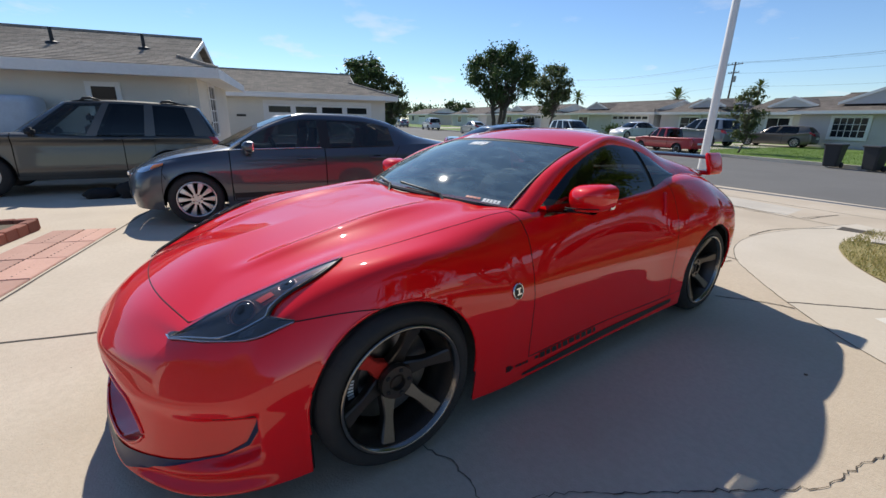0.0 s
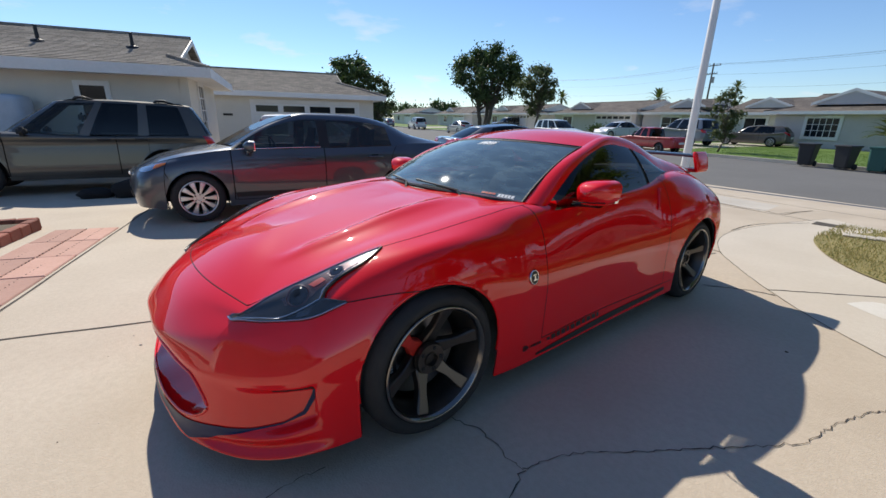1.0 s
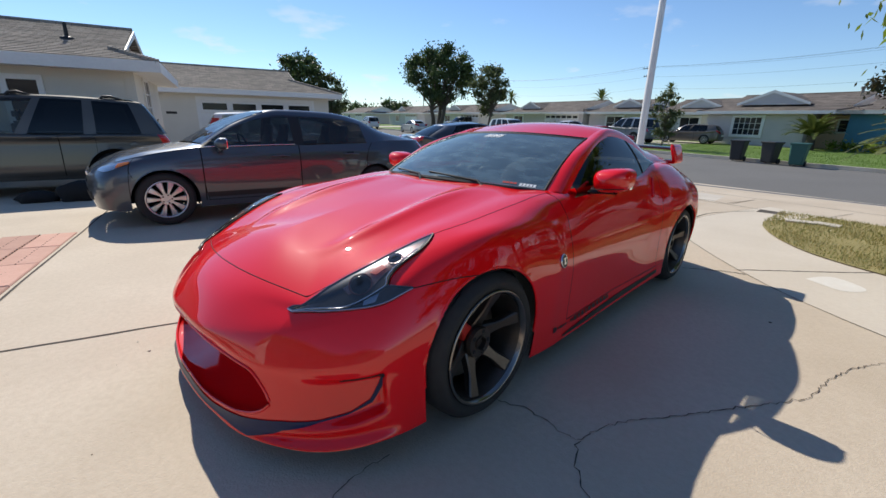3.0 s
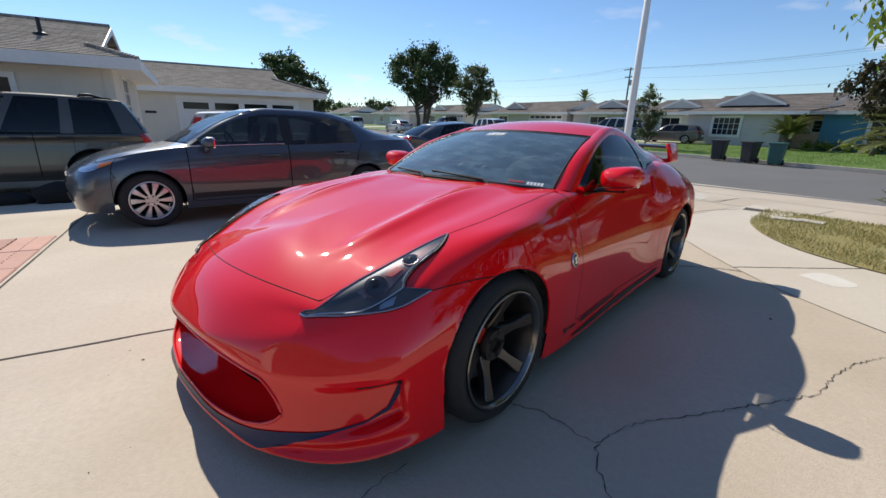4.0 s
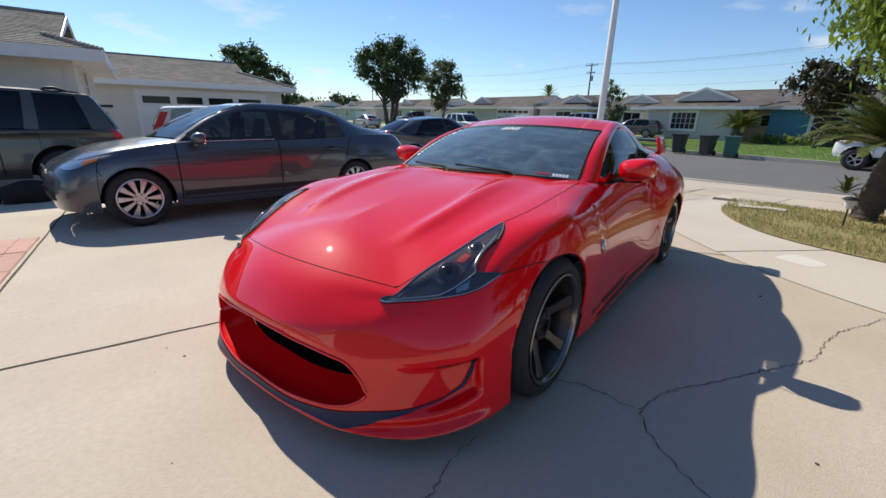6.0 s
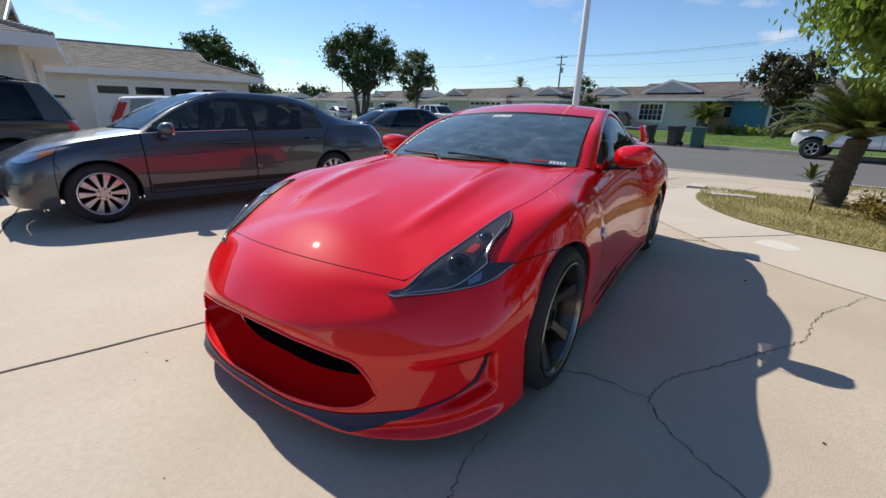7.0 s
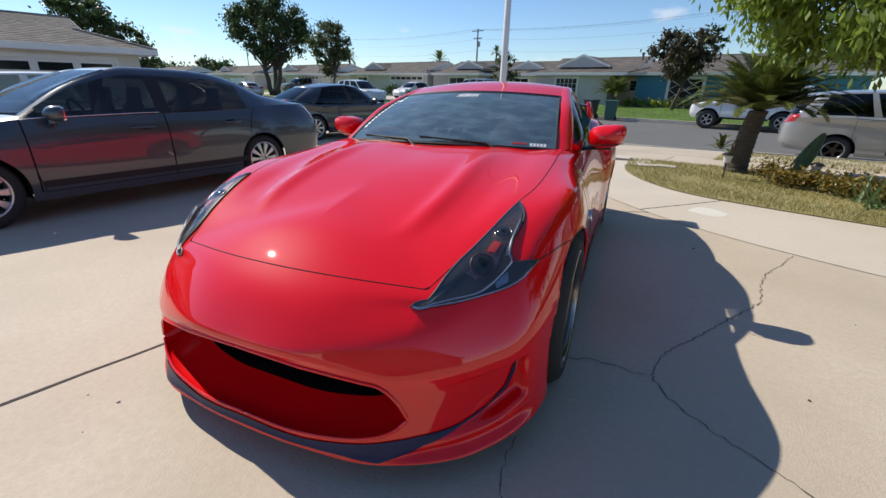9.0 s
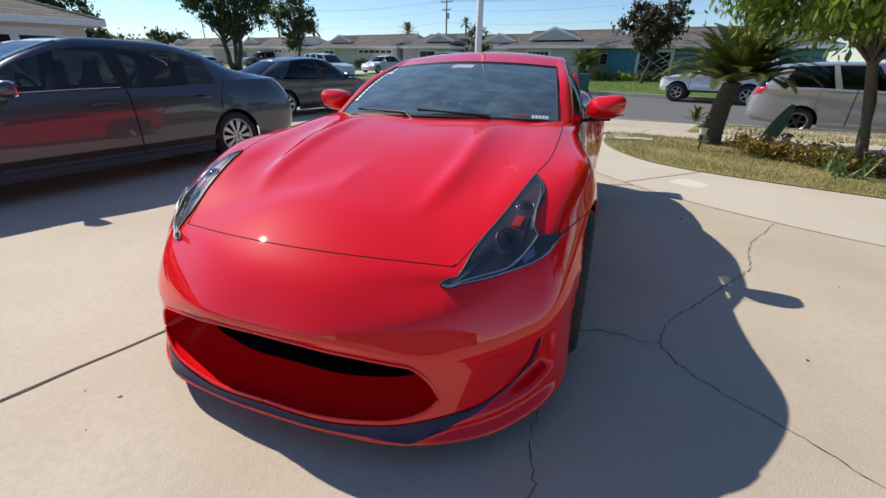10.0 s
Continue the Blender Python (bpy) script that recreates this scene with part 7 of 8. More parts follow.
# ---- small things across the street ----
def bin_(m, mat, label, tilt):
    t = thing("wheelie_bin", m, label, "bin", "bins at the kerb")
    bm = bmesh.new()
    rows = []
    for z, w, d in ((.06, .21, .22), (.10, .23, .25), (.86, .29, .33), (.90, .30, .34)):
        rows.append([(x * w, y * d, z) for x, y in ((-1, -.8), (-.8, -1), (.8, -1), (1, -.8), (1, .8), (.8, 1), (-.8, 1), (-1, .8))])
    v = sheet(bm, rows, close_u=True)
    bm.faces.new(v[0][::-1])
    bmesh.ops.recalc_face_normals(bm, faces=bm.faces[:])
    part("body", bm, mat, t)
    bm = boxmesh(-.31, .31, -.37, .36, .90, .97, .03)
    part("lid", bm, mat, t)
    bm = bmesh.new()
    tube(bm, [(-.24, .40, .90), (.24, .40, .90)], .02, 6)
    part("handle", bm, mat, t)
    for s in (-.24, .24):
        bm = bmesh.new()
        turned(bm, [(s - .03, .02), (s - .03, .12), (s + .03, .12), (s + .03, .02)], seg=14, centre=(0, .26, .12))
        part("wheel", bm, RUBBER, t)
    return t


BIN_BLACK = material("bin_black", (0.03, 0.03, 0.032), 0.6, grain=0.3, grain_scale=30)
BIN_GREEN = material("bin_green", (0.035, 0.12, 0.10), 0.6, grain=0.3, grain_scale=30)
bin_(lot_pose(-8.85, 21.35, STREET_Z + .02, 8), BIN_BLACK, "black plastic wheeled rubbish bin at the kerb", 0)
bin_(lot_pose(-7.5, 21.35, STREET_Z + .02, -6), BIN_BLACK, "black plastic wheeled rubbish bin at the kerb", 0)
bin_(lot_pose(-6.45, 21.35, STREET_Z + .02, 10), BIN_GREEN, "teal green plastic wheeled bin at the kerb", 0)

# ---- trees and shrubs ----
tree("tree", lot_pose(-43.5, 23.4, -.2), 8.9, 4.0, .25, LEAF_DARK, .20, 24000, 11, "large dark green street tree with forked grey trunk", .34, 80, .42, stems=3, lean=.12)
tree("tree", lot_pose(-33.2, 23.4, -.2), 6.3, 1.95, .11, LEAF_OLIVE, .17, 9000, 12, "slender olive green street tree", .40, 50, .36)
tree("young_tree", lot_pose(-14.3, 23.3, -.2), 3.7, .85, .05, LEAF_OLIVE, .10, 3200, 13, "young thin street tree on the far lawn", .22, 42, .14)
tree("tree", lot_pose(-38, 6.6, -.3), 6.7, 2.4, .22, LEAF_DARK, .20, 10000, 14, "dark green tree behind the garage", .35, 54, .3)
tree("tree", lot_pose(-36, 8.4, -.3), 4.8, 1.9, .14, LEAF_OLIVE, .17, 6500, 19, "lighter green tree beside the garage", .3, 46, .2)
tree("maroon_tree", lot_pose(-62, 12.5, -.3), 4.2, 2.2, .16, LEAF_MAROON, .25, 2600, 15, "maroon-leaved small tree beside the far sidewalk", .3, 42, .25)
tree("tree", lot_pose(-98, 40, -.3), 5.6, 4, .3, LEAF_DARK, .42, 3000, 16, "dark green tree beyond the far roofs", .3, 50, .25)
tree("tree", lot_pose(-125, 30, -.3), 5.2, 5, .3, LEAF_OLIVE, .45, 2600, 17, "broad green tree beyond the far roofs", .3, 50, .25)
tree("tree", lot_pose(-160, 50, -.3), 6.2, 8, .3, LEAF_DARK, .6, 2600, 18, "broad dark tree on the skyline", .3, 50, .2)
tree("tree", lot_pose(-180, 20, -.3), 5.6, 7, .3, LEAF_OLIVE, .6, 2200, 21, "broad green tree on the skyline", .3, 50, .2)
tree("tree", lot_pose(-5.6, 30.0, -.08), 4.5, 1.75, .10, LEAF_BRONZE, .15, 9000, 22, "bronze-leaved small tree before the blue house", .40, 50, .46)
tree("garden_tree", pose(3.95, 5.05, level(3.9, 5)), 4.4, 2.75, .052, LEAF_GARDEN, .050, 135000, 23, "bright green garden tree with several slender stems", .36, 170, .37, stems=4, lean=.22, droop=1.0, long=2.2, shift=-.18, spread=.13)
tree("shade_tree", pose(7.6, 3.4, level(5, 3.4)), 6.2, 3.3, .16, LEAF_DARK, .16, 9000, 25, "dense dark garden tree farther along the lawn", .30, 40, .22)
conifer = tree("conifer", lot_pose(-9.5, 62, -.3), 8.5, 1.1, .15, LEAF_DARK, .25, 1400, 24, "small dark conifer behind the roofs", .3, 38, .2)


def fan_palm(m, h, label):
    t = thing("fan_palm", m, label, "palm")
    bm = bmesh.new()
    tube(bm, [(0, 0, -.1), (.1, 0, h * .5), (0, .1, h)], [.25, .2, .18], 8)
    part("trunk", bm, BARK, t)
    for i in range(22):
        o = new("frond", FRONDS[i % 4])
        o.parent = t
        o.matrix_basis = Matrix.Translation((0, .1, h)) @ Matrix.Rotation(i * 2.4, 4, "Z") @ Matrix.Rotation(radians(-60 + 5.5 * i), 4, "Y") @ Matrix.Diagonal((1.6, 1.6, 1.6, 1))
    return t


fan_palm(lot_pose(-45, 52, -.3), 5.0, "feathery palm behind the far roofs")
fan_palm(lot_pose(-70, 54, -.3), 6.0, "feathery palm far behind the roofs")
fan_palm(lot_pose(-90, 60, -.3), 8.5, "feathery palm far behind the roofs")
fan_palm(lot_pose(-60, 90, -.3), 9, "tall thin palm far behind the roofs")
sago(pose(2.50, 6.95, level(2.5, 6.95)), 0.98, .150, 1.02, 66, "sago palm with thick rough trunk and arching fronds", 31, True, .10)
sago(lot_pose(-10.0, 31.4, -.06), .85, .24, 1.5, 34, "dark sago palm before the peach house", 32)
bush("shrub", lot_pose(-7.6, 32.2, -.04), [(x * .5, random.Random(x).uniform(-.3, .3), .3, .38) for x in range(-3, 4)], 1500, .12, LEAF_BRIGHT, "low green and yellow shrubs before the blue house", 41)
bush("shrub", lot_pose(-5.0, 32.0, -.04), [(x * .35, 0, .35 + .1 * (x % 2), .4) for x in range(-3, 4)], 1500, .12, LEAF_OLIVE, "dark green shrub under the far window", 42)
bush("shrub", lot_pose(-34, 32, -.04), [(x * .5, 0, .6 + .2 * (x % 2), .6) for x in range(-2, 3)], 900, .16, LEAF_DARK, "dark green hedge beside a far garage", 43)
ground_clumps = []
rng = random.Random(8)
for i in range(46):
    f = rng.uniform(0, 1)
    x = 2.75 + 1.15 * f + rng.uniform(-.1, .1)
    y = 6.05 - 1.05 * f + rng.uniform(-.38, .38)
    ground_clumps.append((x - 3.2, y - 5.6, .10 + rng.uniform(0, .08), rng.uniform(.10, .18)))
bush("flower_bed", pose(3.2, 5.6, level(3.2, 5.6)), ground_clumps, 9000, .035, SHRUB, "low rusty yellow-green groundcover shrubs on the lawn", 44, category="shrub")
yuc = thing("yucca", pose(3.62, 4.78, level(3.6, 4.8)), "clump of green strap-leaved yucca under the tree", "plant")
for i in range(34):
    bm = bmesh.new()
    a, rg = i * 2.4, random.Random(i)
    ln, up_ = rg.uniform(.28, .5), rg.uniform(.25, .95)
    c, s = math.cos(a), math.sin(a)
    rows = []
    for f in np.linspace(0, 1, 6):
        r = ln * f * (1.1 - up_ * .6)
        z = ln * (f * up_ * 1.1 - .5 * f * f * (1 - up_))
        w = .020 * (1 - f) ** .7 + .001
        ox, oy = .16 * math.cos(i * 1.7), .22 * math.sin(i * 2.9)
        rows.append([(ox + c * r - s * w, oy + s * r + c * w, z), (ox + c * r, oy + s * r, z - .006), (ox + c * r + s * w, oy + s * r - c * w, z)])
    sheet(bm, rows)
    part("leaf", bm, YUCCA, yuc)
cac = thing("cactus", pose(3.25, 6.85, level(3.25, 6.85)), "single thick ribbed green cactus leaning on the lawn", "cactus")
bm = bmesh.new()
rows = []
for f in np.linspace(0, 1, 14):
    r = .012 + .105 * math.sin(math.pi * (.22 + .76 * f)) ** .7
    rows.append([(.24 * f + (r * (1 - .26 * (k % 2))) * math.cos(k * math.pi / 7), .02 * f + (r * .8 * (1 - .26 * (k % 2))) * math.sin(k * math.pi / 7), .70 * f - .02) for k in range(14)])
v = sheet(bm, rows, close_u=True)
bm.faces.new(v[-1])
part("stem", bm, CACTUS, cac)


def path_light(m, label):
    t = thing("path_light", m, label, "garden light", "path lights on the lawn")
    bm = bmesh.new()
    tube(bm, [(0, 0, -.05), (0, 0, .26)], .011, 6)
    part("stake", bm, BLACK, t)
    bm = bmesh.new()
    turned(bm, [(.25, .03), (.26, .045), (.36, .062), (.37, .062)], axis="z", seg=14)
    part("shade", bm, WHITE, t)
    bm = bmesh.new()
    turned(bm, [(.365, .085), (.375, .088), (.40, .05), (.41, .005)], axis="z", seg=14)
    part("cap", bm, BLACK, t)
    return t


path_light(pose(2.22, 5.98, level(2.2, 6)), "small black solar path light on a stake")
path_light(pose(3.30, 6.02, level(3.3, 6) - .08), "small pale solar path light among the shrubs")

# meter box cover and stepping stones at the lawn's tip
tagged(part("meter_cover", boxmesh(.52, .90, 7.35, 7.62, level(.7, 7.5) + .001, level(.7, 7.5) + .008, .003), JOINT), "dark oval meter cover set in the walk", "utility cover")
for x, y, r in ((1.15, 6.75, 12), (1.45, 6.80, -8)):
    o = part("stepping_stone", boxmesh(-.16, .16, -.10, .10, -.01, .03, .01), SIDEWALK)
    o.matrix_world = pose(x, y, level(x, y) + .006, 0, 0, r)
    tagged(o, "flat pale stepping stone on the lawn tip", "stone", "stepping stones")


# ---- details of the red coupe ----
HALO = material("dark_red_ring", (0.09, 0.012, 0.014), 0.4, grain=0.2, grain_scale=60)
def ray_on(target, s_range, v_range):
    """Nearest (station, line) on the body to a place."""
    best = min(((skin(s, v) - Vector(target)).length, s, v) for s in np.linspace(*s_range, 30) for v in np.linspace(*v_range, 30))
    return best[1], best[2]


def facing(s, v, lift=0.0, mirror=False, spin=0.0):
    """A frame on the body's surface: z outward, x along the body."""
    p, n = skin(s, v), skin_normal(s, v)
    p = p + n * lift
    if mirror:
        p.x, n.x = -p.x, -n.x
    x = Vector((0, 0, 1)).cross(n).normalized()
    y = n.cross(x)
    m = Matrix((x, y, n)).transposed().to_4x4()
    m.translation = p
    return m @ Matrix.Rotation(radians(spin), 4, "Z")


LAMP_U = [(1.9, 5.05), (1.96, 5.5), (2.25, 5.86), (2.6, 5.97), (2.9, 5.98), (3.15, 5.98), (3.45, 5.98), (3.75, 5.98), (3.98, 5.98), (4.2, 5.98)]
LAMP_L = [(1.9, 5.05), (2.15, 4.86), (2.45, 4.62), (2.8, 4.44), (3.1, 4.54), (3.33, 4.68), (3.33, 4.98), (3.5, 5.27), (3.85, 5.52), (4.2, 5.98)]
FANG_U = [(1.92, 5.05), (2.45, 4.64), (2.8, 4.45), (3.1, 4.55), (3.33, 4.66), (3.62, 4.44), (3.97, 4.16)]
FANG_L = [(1.92, 5.03), (2.40, 4.58), (2.75, 4.37), (3.05, 4.23), (3.3, 4.14), (3.62, 4.08), (3.97, 4.13)]


def on_body(bm, s, v, lift, mirror):
    """Sets a small piece, modelled with z outward, on the body."""
    m = facing(s, v, lift, mirror)
    for w in bm.verts:
        w.co = m @ w.co
    return bm


for k in (False, True):
    lamp = new("headlamp")
    lamp.parent = coupe
    lamp["label"] = "smoked swept-back front lamp"
    part("housing", strip(LAMP_U, LAMP_L, 54, 10, .002, k), LAMPBASE, lamp, "black inner housing", smooth=True)
    part("lower_housing", strip(FANG_U, FANG_L, 40, 6, .002, k), LAMPSMOKE, lamp, "smoky brown lower chamber", smooth=True)
    part("reflector_bowl", strip([(2.62, 5.42), (2.95, 5.72), (3.35, 5.86), (3.75, 5.86), (3.98, 5.84)], [(2.72, 4.92), (3.02, 4.86), (3.24, 5.22), (3.62, 5.46), (3.98, 5.80)], 26, 8, .004, k), LAMPBOWL, lamp, "pink-tinged polished bowl", smooth=True)
    for s_, v_, r_ in ((2.88, 5.24, .038), (3.46, 5.70, .027)):
        bm = bmesh.new()
        turned(bm, [(-.004, r_ * 1.16), (.002, r_ * 1.15), (.003, r_ * 1.06), (-.001, r_ * 1.02)], axis="z", seg=28)
        part("lamp_ring", on_body(bm, s_, v_, .004, k), HALO if r_ > .03 else LAMPBOWL, lamp, "dark red halo ring" if r_ > .03 else "", smooth=True)
        bm = bmesh.new()
        turned(bm, [(.0, r_), (.004, r_ * .92), (.009, r_ * .6), (.011, .001)], axis="z", seg=24)
        part("projector", on_body(bm, s_, v_, .003, k), PANE, lamp, smooth=True)
    part("red_bridge", strip([(3.05, 5.62), (3.15, 5.68), (3.25, 5.70)], [(3.12, 5.36), (3.22, 5.42), (3.30, 5.48)], 8, 4, .007, k), REDSPOKE, lamp, "red reflector bridge", smooth=True)
    part("inner_blade", strip([(3.22, 4.98), (3.36, 5.28), (3.62, 5.50), (3.94, 5.76)], [(3.28, 4.94), (3.42, 5.24), (3.68, 5.44), (3.98, 5.74)], 18, 3, .008, k), REFLECTOR, lamp, smooth=True)
    part("side_crystal", strip([(3.02, 4.46), (3.14, 4.50), (3.26, 4.52)], [(3.04, 4.30), (3.16, 4.28), (3.28, 4.26)], 8, 3, .005, k), REFLECTOR, lamp, "clear side reflector", smooth=True)
    part("cover", outward(strip(LAMP_U, LAMP_L, 54, 10, .013, k), (0, .3, .3)), LENS, lamp, "clear glossy lens", smooth=True).visible_shadow = False
    part("lower_cover", outward(strip(FANG_U, FANG_L, 40, 6, .012, k), (0, .3, .3)), LENS, lamp, smooth=True).visible_shadow = False
    bm = bmesh.new()
    seam(bm, FANG_U[:5], .0028, k, .011)
    seam(bm, [(3.33, 4.66), (3.30, 4.98), (3.46, 5.30), (3.80, 5.56)], .0025, k, .012)
    seam(bm, FANG_L, .0030, k, .007)
    part("bright_edge", bm, REFLECTOR, lamp, "pale moulded edge")
    bm = bmesh.new()
    seam(bm, LAMP_U, .0034, k, .003, 70)
    seam(bm, LAMP_L[3:], .0040, k, .004, 60)
    seam(bm, FANG_L, .0040, k, .002, 50)
    seam(bm, FANG_U[4:], .0040, k, .003)
    part("gasket", bm, BLACK, lamp)
    bm = bmesh.new()
    seam(bm, [(3.97, 4.14), (4.22, 4.02), (4.48, 3.86), (4.72, 3.66)], .0024, k, -.0005)
    part("panel_gap", bm, VOID, coupe)
    bm = bmesh.new()
    seam(bm, [(7.0, .9), (7.0, 2.5), (7.0, 4.0), (7.0, 5.5), (6.98, 6.0)], .0016, k, -.0010)
    part("door_gap", bm, VOID, coupe)
    bm = bmesh.new()
    seam(bm, [(7.0, .89), (8, .89), (9, .89), (9.5, .9)], .003, k, -.001)
    seam(bm, [(9.515, .9), (9.515, 3), (9.515, 4.5), (9.515, 6)], .0016, k, -.0010)
    part("door_gap", bm, VOID, coupe)
    # dark splitter insert and skirt strip
    part("splitter_insert", strip([(0, .86), (.5, .84), (1.0, .86), (1.6, 1.00), (2.0, 1.09), (2.35, 1.13), (2.75, 1.08), (3.15, 1.12), (3.42, 1.34), (3.56, 1.78), (3.63, 2.18)],
                                  [(0, .30), (.5, .28), (1.0, .30), (1.45, .32), (1.95, .12), (2.38, .84), (2.80, 1.00), (3.12, 1.06), (3.46, 1.24), (3.63, 1.68), (3.67, 2.17)], 110, 6, .004, k, straight), NAVY, coupe, "dark navy insert", smooth=True)
    part("skirt_strip", strip([(6.85, .26), (7.5, .40), (8.5, .54), (9.6, .66)], [(6.85, .16), (7.5, .12), (8.5, .20), (9.6, .38)], 40, 3, .004, k), BLACK, coupe, smooth=True)
    # wheel arch edges and wells
    yz = [(skin(s, v), s, v) for s in np.linspace(3.4, 6.6, 70) for v in np.linspace(0.2, 5.6, 80)]
    yz2 = [(skin(s, v), s, v) for s in np.linspace(9.6, 12.2, 60) for v in np.linspace(0.2, 5.6, 80)]
    for yc, tab in ((AXLE_F, yz), (AXLE_R, yz2)):
        pts = []
        for a in np.linspace(-8, 188, 60):
            y, z = yc + ARCH * math.cos(radians(a)), HUBS[yc] + ARCH * math.sin(radians(a))
            p = min(tab, key=lambda e: (e[0].y - y) ** 2 + (e[0].z - z) ** 2)[0]
            pts.append([p.x, y, z])
        xs = [p[0] for p in pts]
        for i in range(2, len(pts) - 2):
            pts[i][0] = sum(xs[i - 2:i + 3]) / 5
        sgn = -1 if k else 1
        bm = bmesh.new()
        tube(bm, [(sgn * (p[0] - .006), p[1], p[2]) for p in pts], .007, 6)
        part("arch_lip", bm, RED, coupe, smooth=True)
        bm = bmesh.new()
        sheet(bm, [[(sgn * x, yc + (ARCH + d) * math.cos(radians(a)), HUBS[yc] + (ARCH + d) * math.sin(radians(a))) for a in np.linspace(-20, 200, 30)] for x, d in ((.50, .01), (.83, .004))])
        part("wheel_well", bm, VOID, coupe)

# mouth: short sloping floor, black slot behind it, rounded edge
for k in (False, True):
    sg = -1 if k else 1
    ss = MOUTH_S
    front = [skin(q, mouth_edge(q)[0]) for q in ss]
    topf = [skin(q, mouth_edge(q)[1]) for q in ss]
    bm = bmesh.new()
    rows = []
    rise = [min(1, max(.2, (q.z - p.z) / .09)) for p, q in zip(front, topf)]
    for d, up_, nar in ((0, 0, 1), (.010, -.003, .997), (.05, .002, .985), (.10, .016, .965), (.150, .040, .94)):
        rows.append([(sg * p.x * nar, p.y + d, p.z + up_ * r) for p, r in zip(front, rise)])
    sheet(bm, rows, flip=not k)
    # closed outer tip
    lo, hi = front[-1], topf[-1]
    tip = ((0, 1), (.012, .992), (.11, .96), (.15, .94))
    sheet(bm, [[(sg * lo.x * n, lo.y + d, lo.z - .004) for d, n in tip], [(sg * hi.x * n, hi.y + d, hi.z + .02 * min(1, d / .02)) for d, n in tip]], flip=k)
    part("mouth_floor", bm, RED, coupe, smooth=True)
    bm = bmesh.new()
    sheet(bm, [[(sg * p.x, p.y, p.z) for p in topf], [(sg * p.x * .99, p.y + .012, p.z + .004) for p in topf], [(sg * p.x * .96, p.y + .11, p.z + .015) for p in topf]], flip=k)
    part("mouth_lip", bm, RED, coupe, smooth=True)
    bm = bmesh.new()
    sheet(bm, [[(sg * p.x * .955, p.y + .112, p.z + .014) for p in topf], [(sg * p.x * .9, p.y + .36, p.z + .03) for p in topf], [(sg * p.x * .9, p.y + .36, .12) for p in topf], [(sg * p.x * .935, p.y + .151, p.z + .040 * r - .002) for p, r in zip(front, rise)]])
    sheet(bm, [[(sg * hi.x * .955, hi.y + .112, hi.z + .014), (sg * hi.x * .9, hi.y + .36, hi.z + .03)], [(sg * lo.x * .935, lo.y + .151, lo.z), (sg * hi.x * .9, hi.y + .36, .12)]])
    part("grille_cavity", bm, VOID, coupe)
    bm = bmesh.new()
    for row in (front, topf):
        tube(bm, [(sg * p.x, p.y, p.z) for p in row], .006, 6)
    part("mouth_edge", bm, RED, coupe, smooth=True)
mesh_bar = bmesh.new()
for i in range(9):
    z = .245 + .014 * i
    tube(mesh_bar, [(x, -.70 + .35 * x * x, z) for x in np.linspace(-.5, .5, 11)], .002, 4)
part("grille_bars", mesh_bar, BLACK, coupe)

# round fender badges, plain shapes
for k in (False, True):
    sb, vb = ray_on((.895, .575, .577), (5.8, 7.0), (2.5, 4.2))
    badge = new("badge")
    badge.parent = coupe
    badge.matrix_basis = facing(sb, vb, .001, k)
    bm = bmesh.new()
    turned(bm, [(0, .036), (.006, .036), (.008, .033), (.006, .030)], axis="z", seg=28)
    part("badge_ring", bm, CHROME, badge, smooth=True)
    bm = bmesh.new()
    turned(bm, [(.005, .0305), (.0055, .001)], axis="z", seg=24)
    part("badge_face", bm, BLACKMARK, badge)
    bm = bmesh.new()
    for x0, x1, y0, y1, sh in ((-.018, .014, .010, .016, .004), (-.014, .018, -.016, -.010, -.004), (-.006, .006, -.010, .010, .010)):
        box(bm, x0, x1, y0, y1, .006, .009)
    part("badge_mark", bm, CHROME, badge)

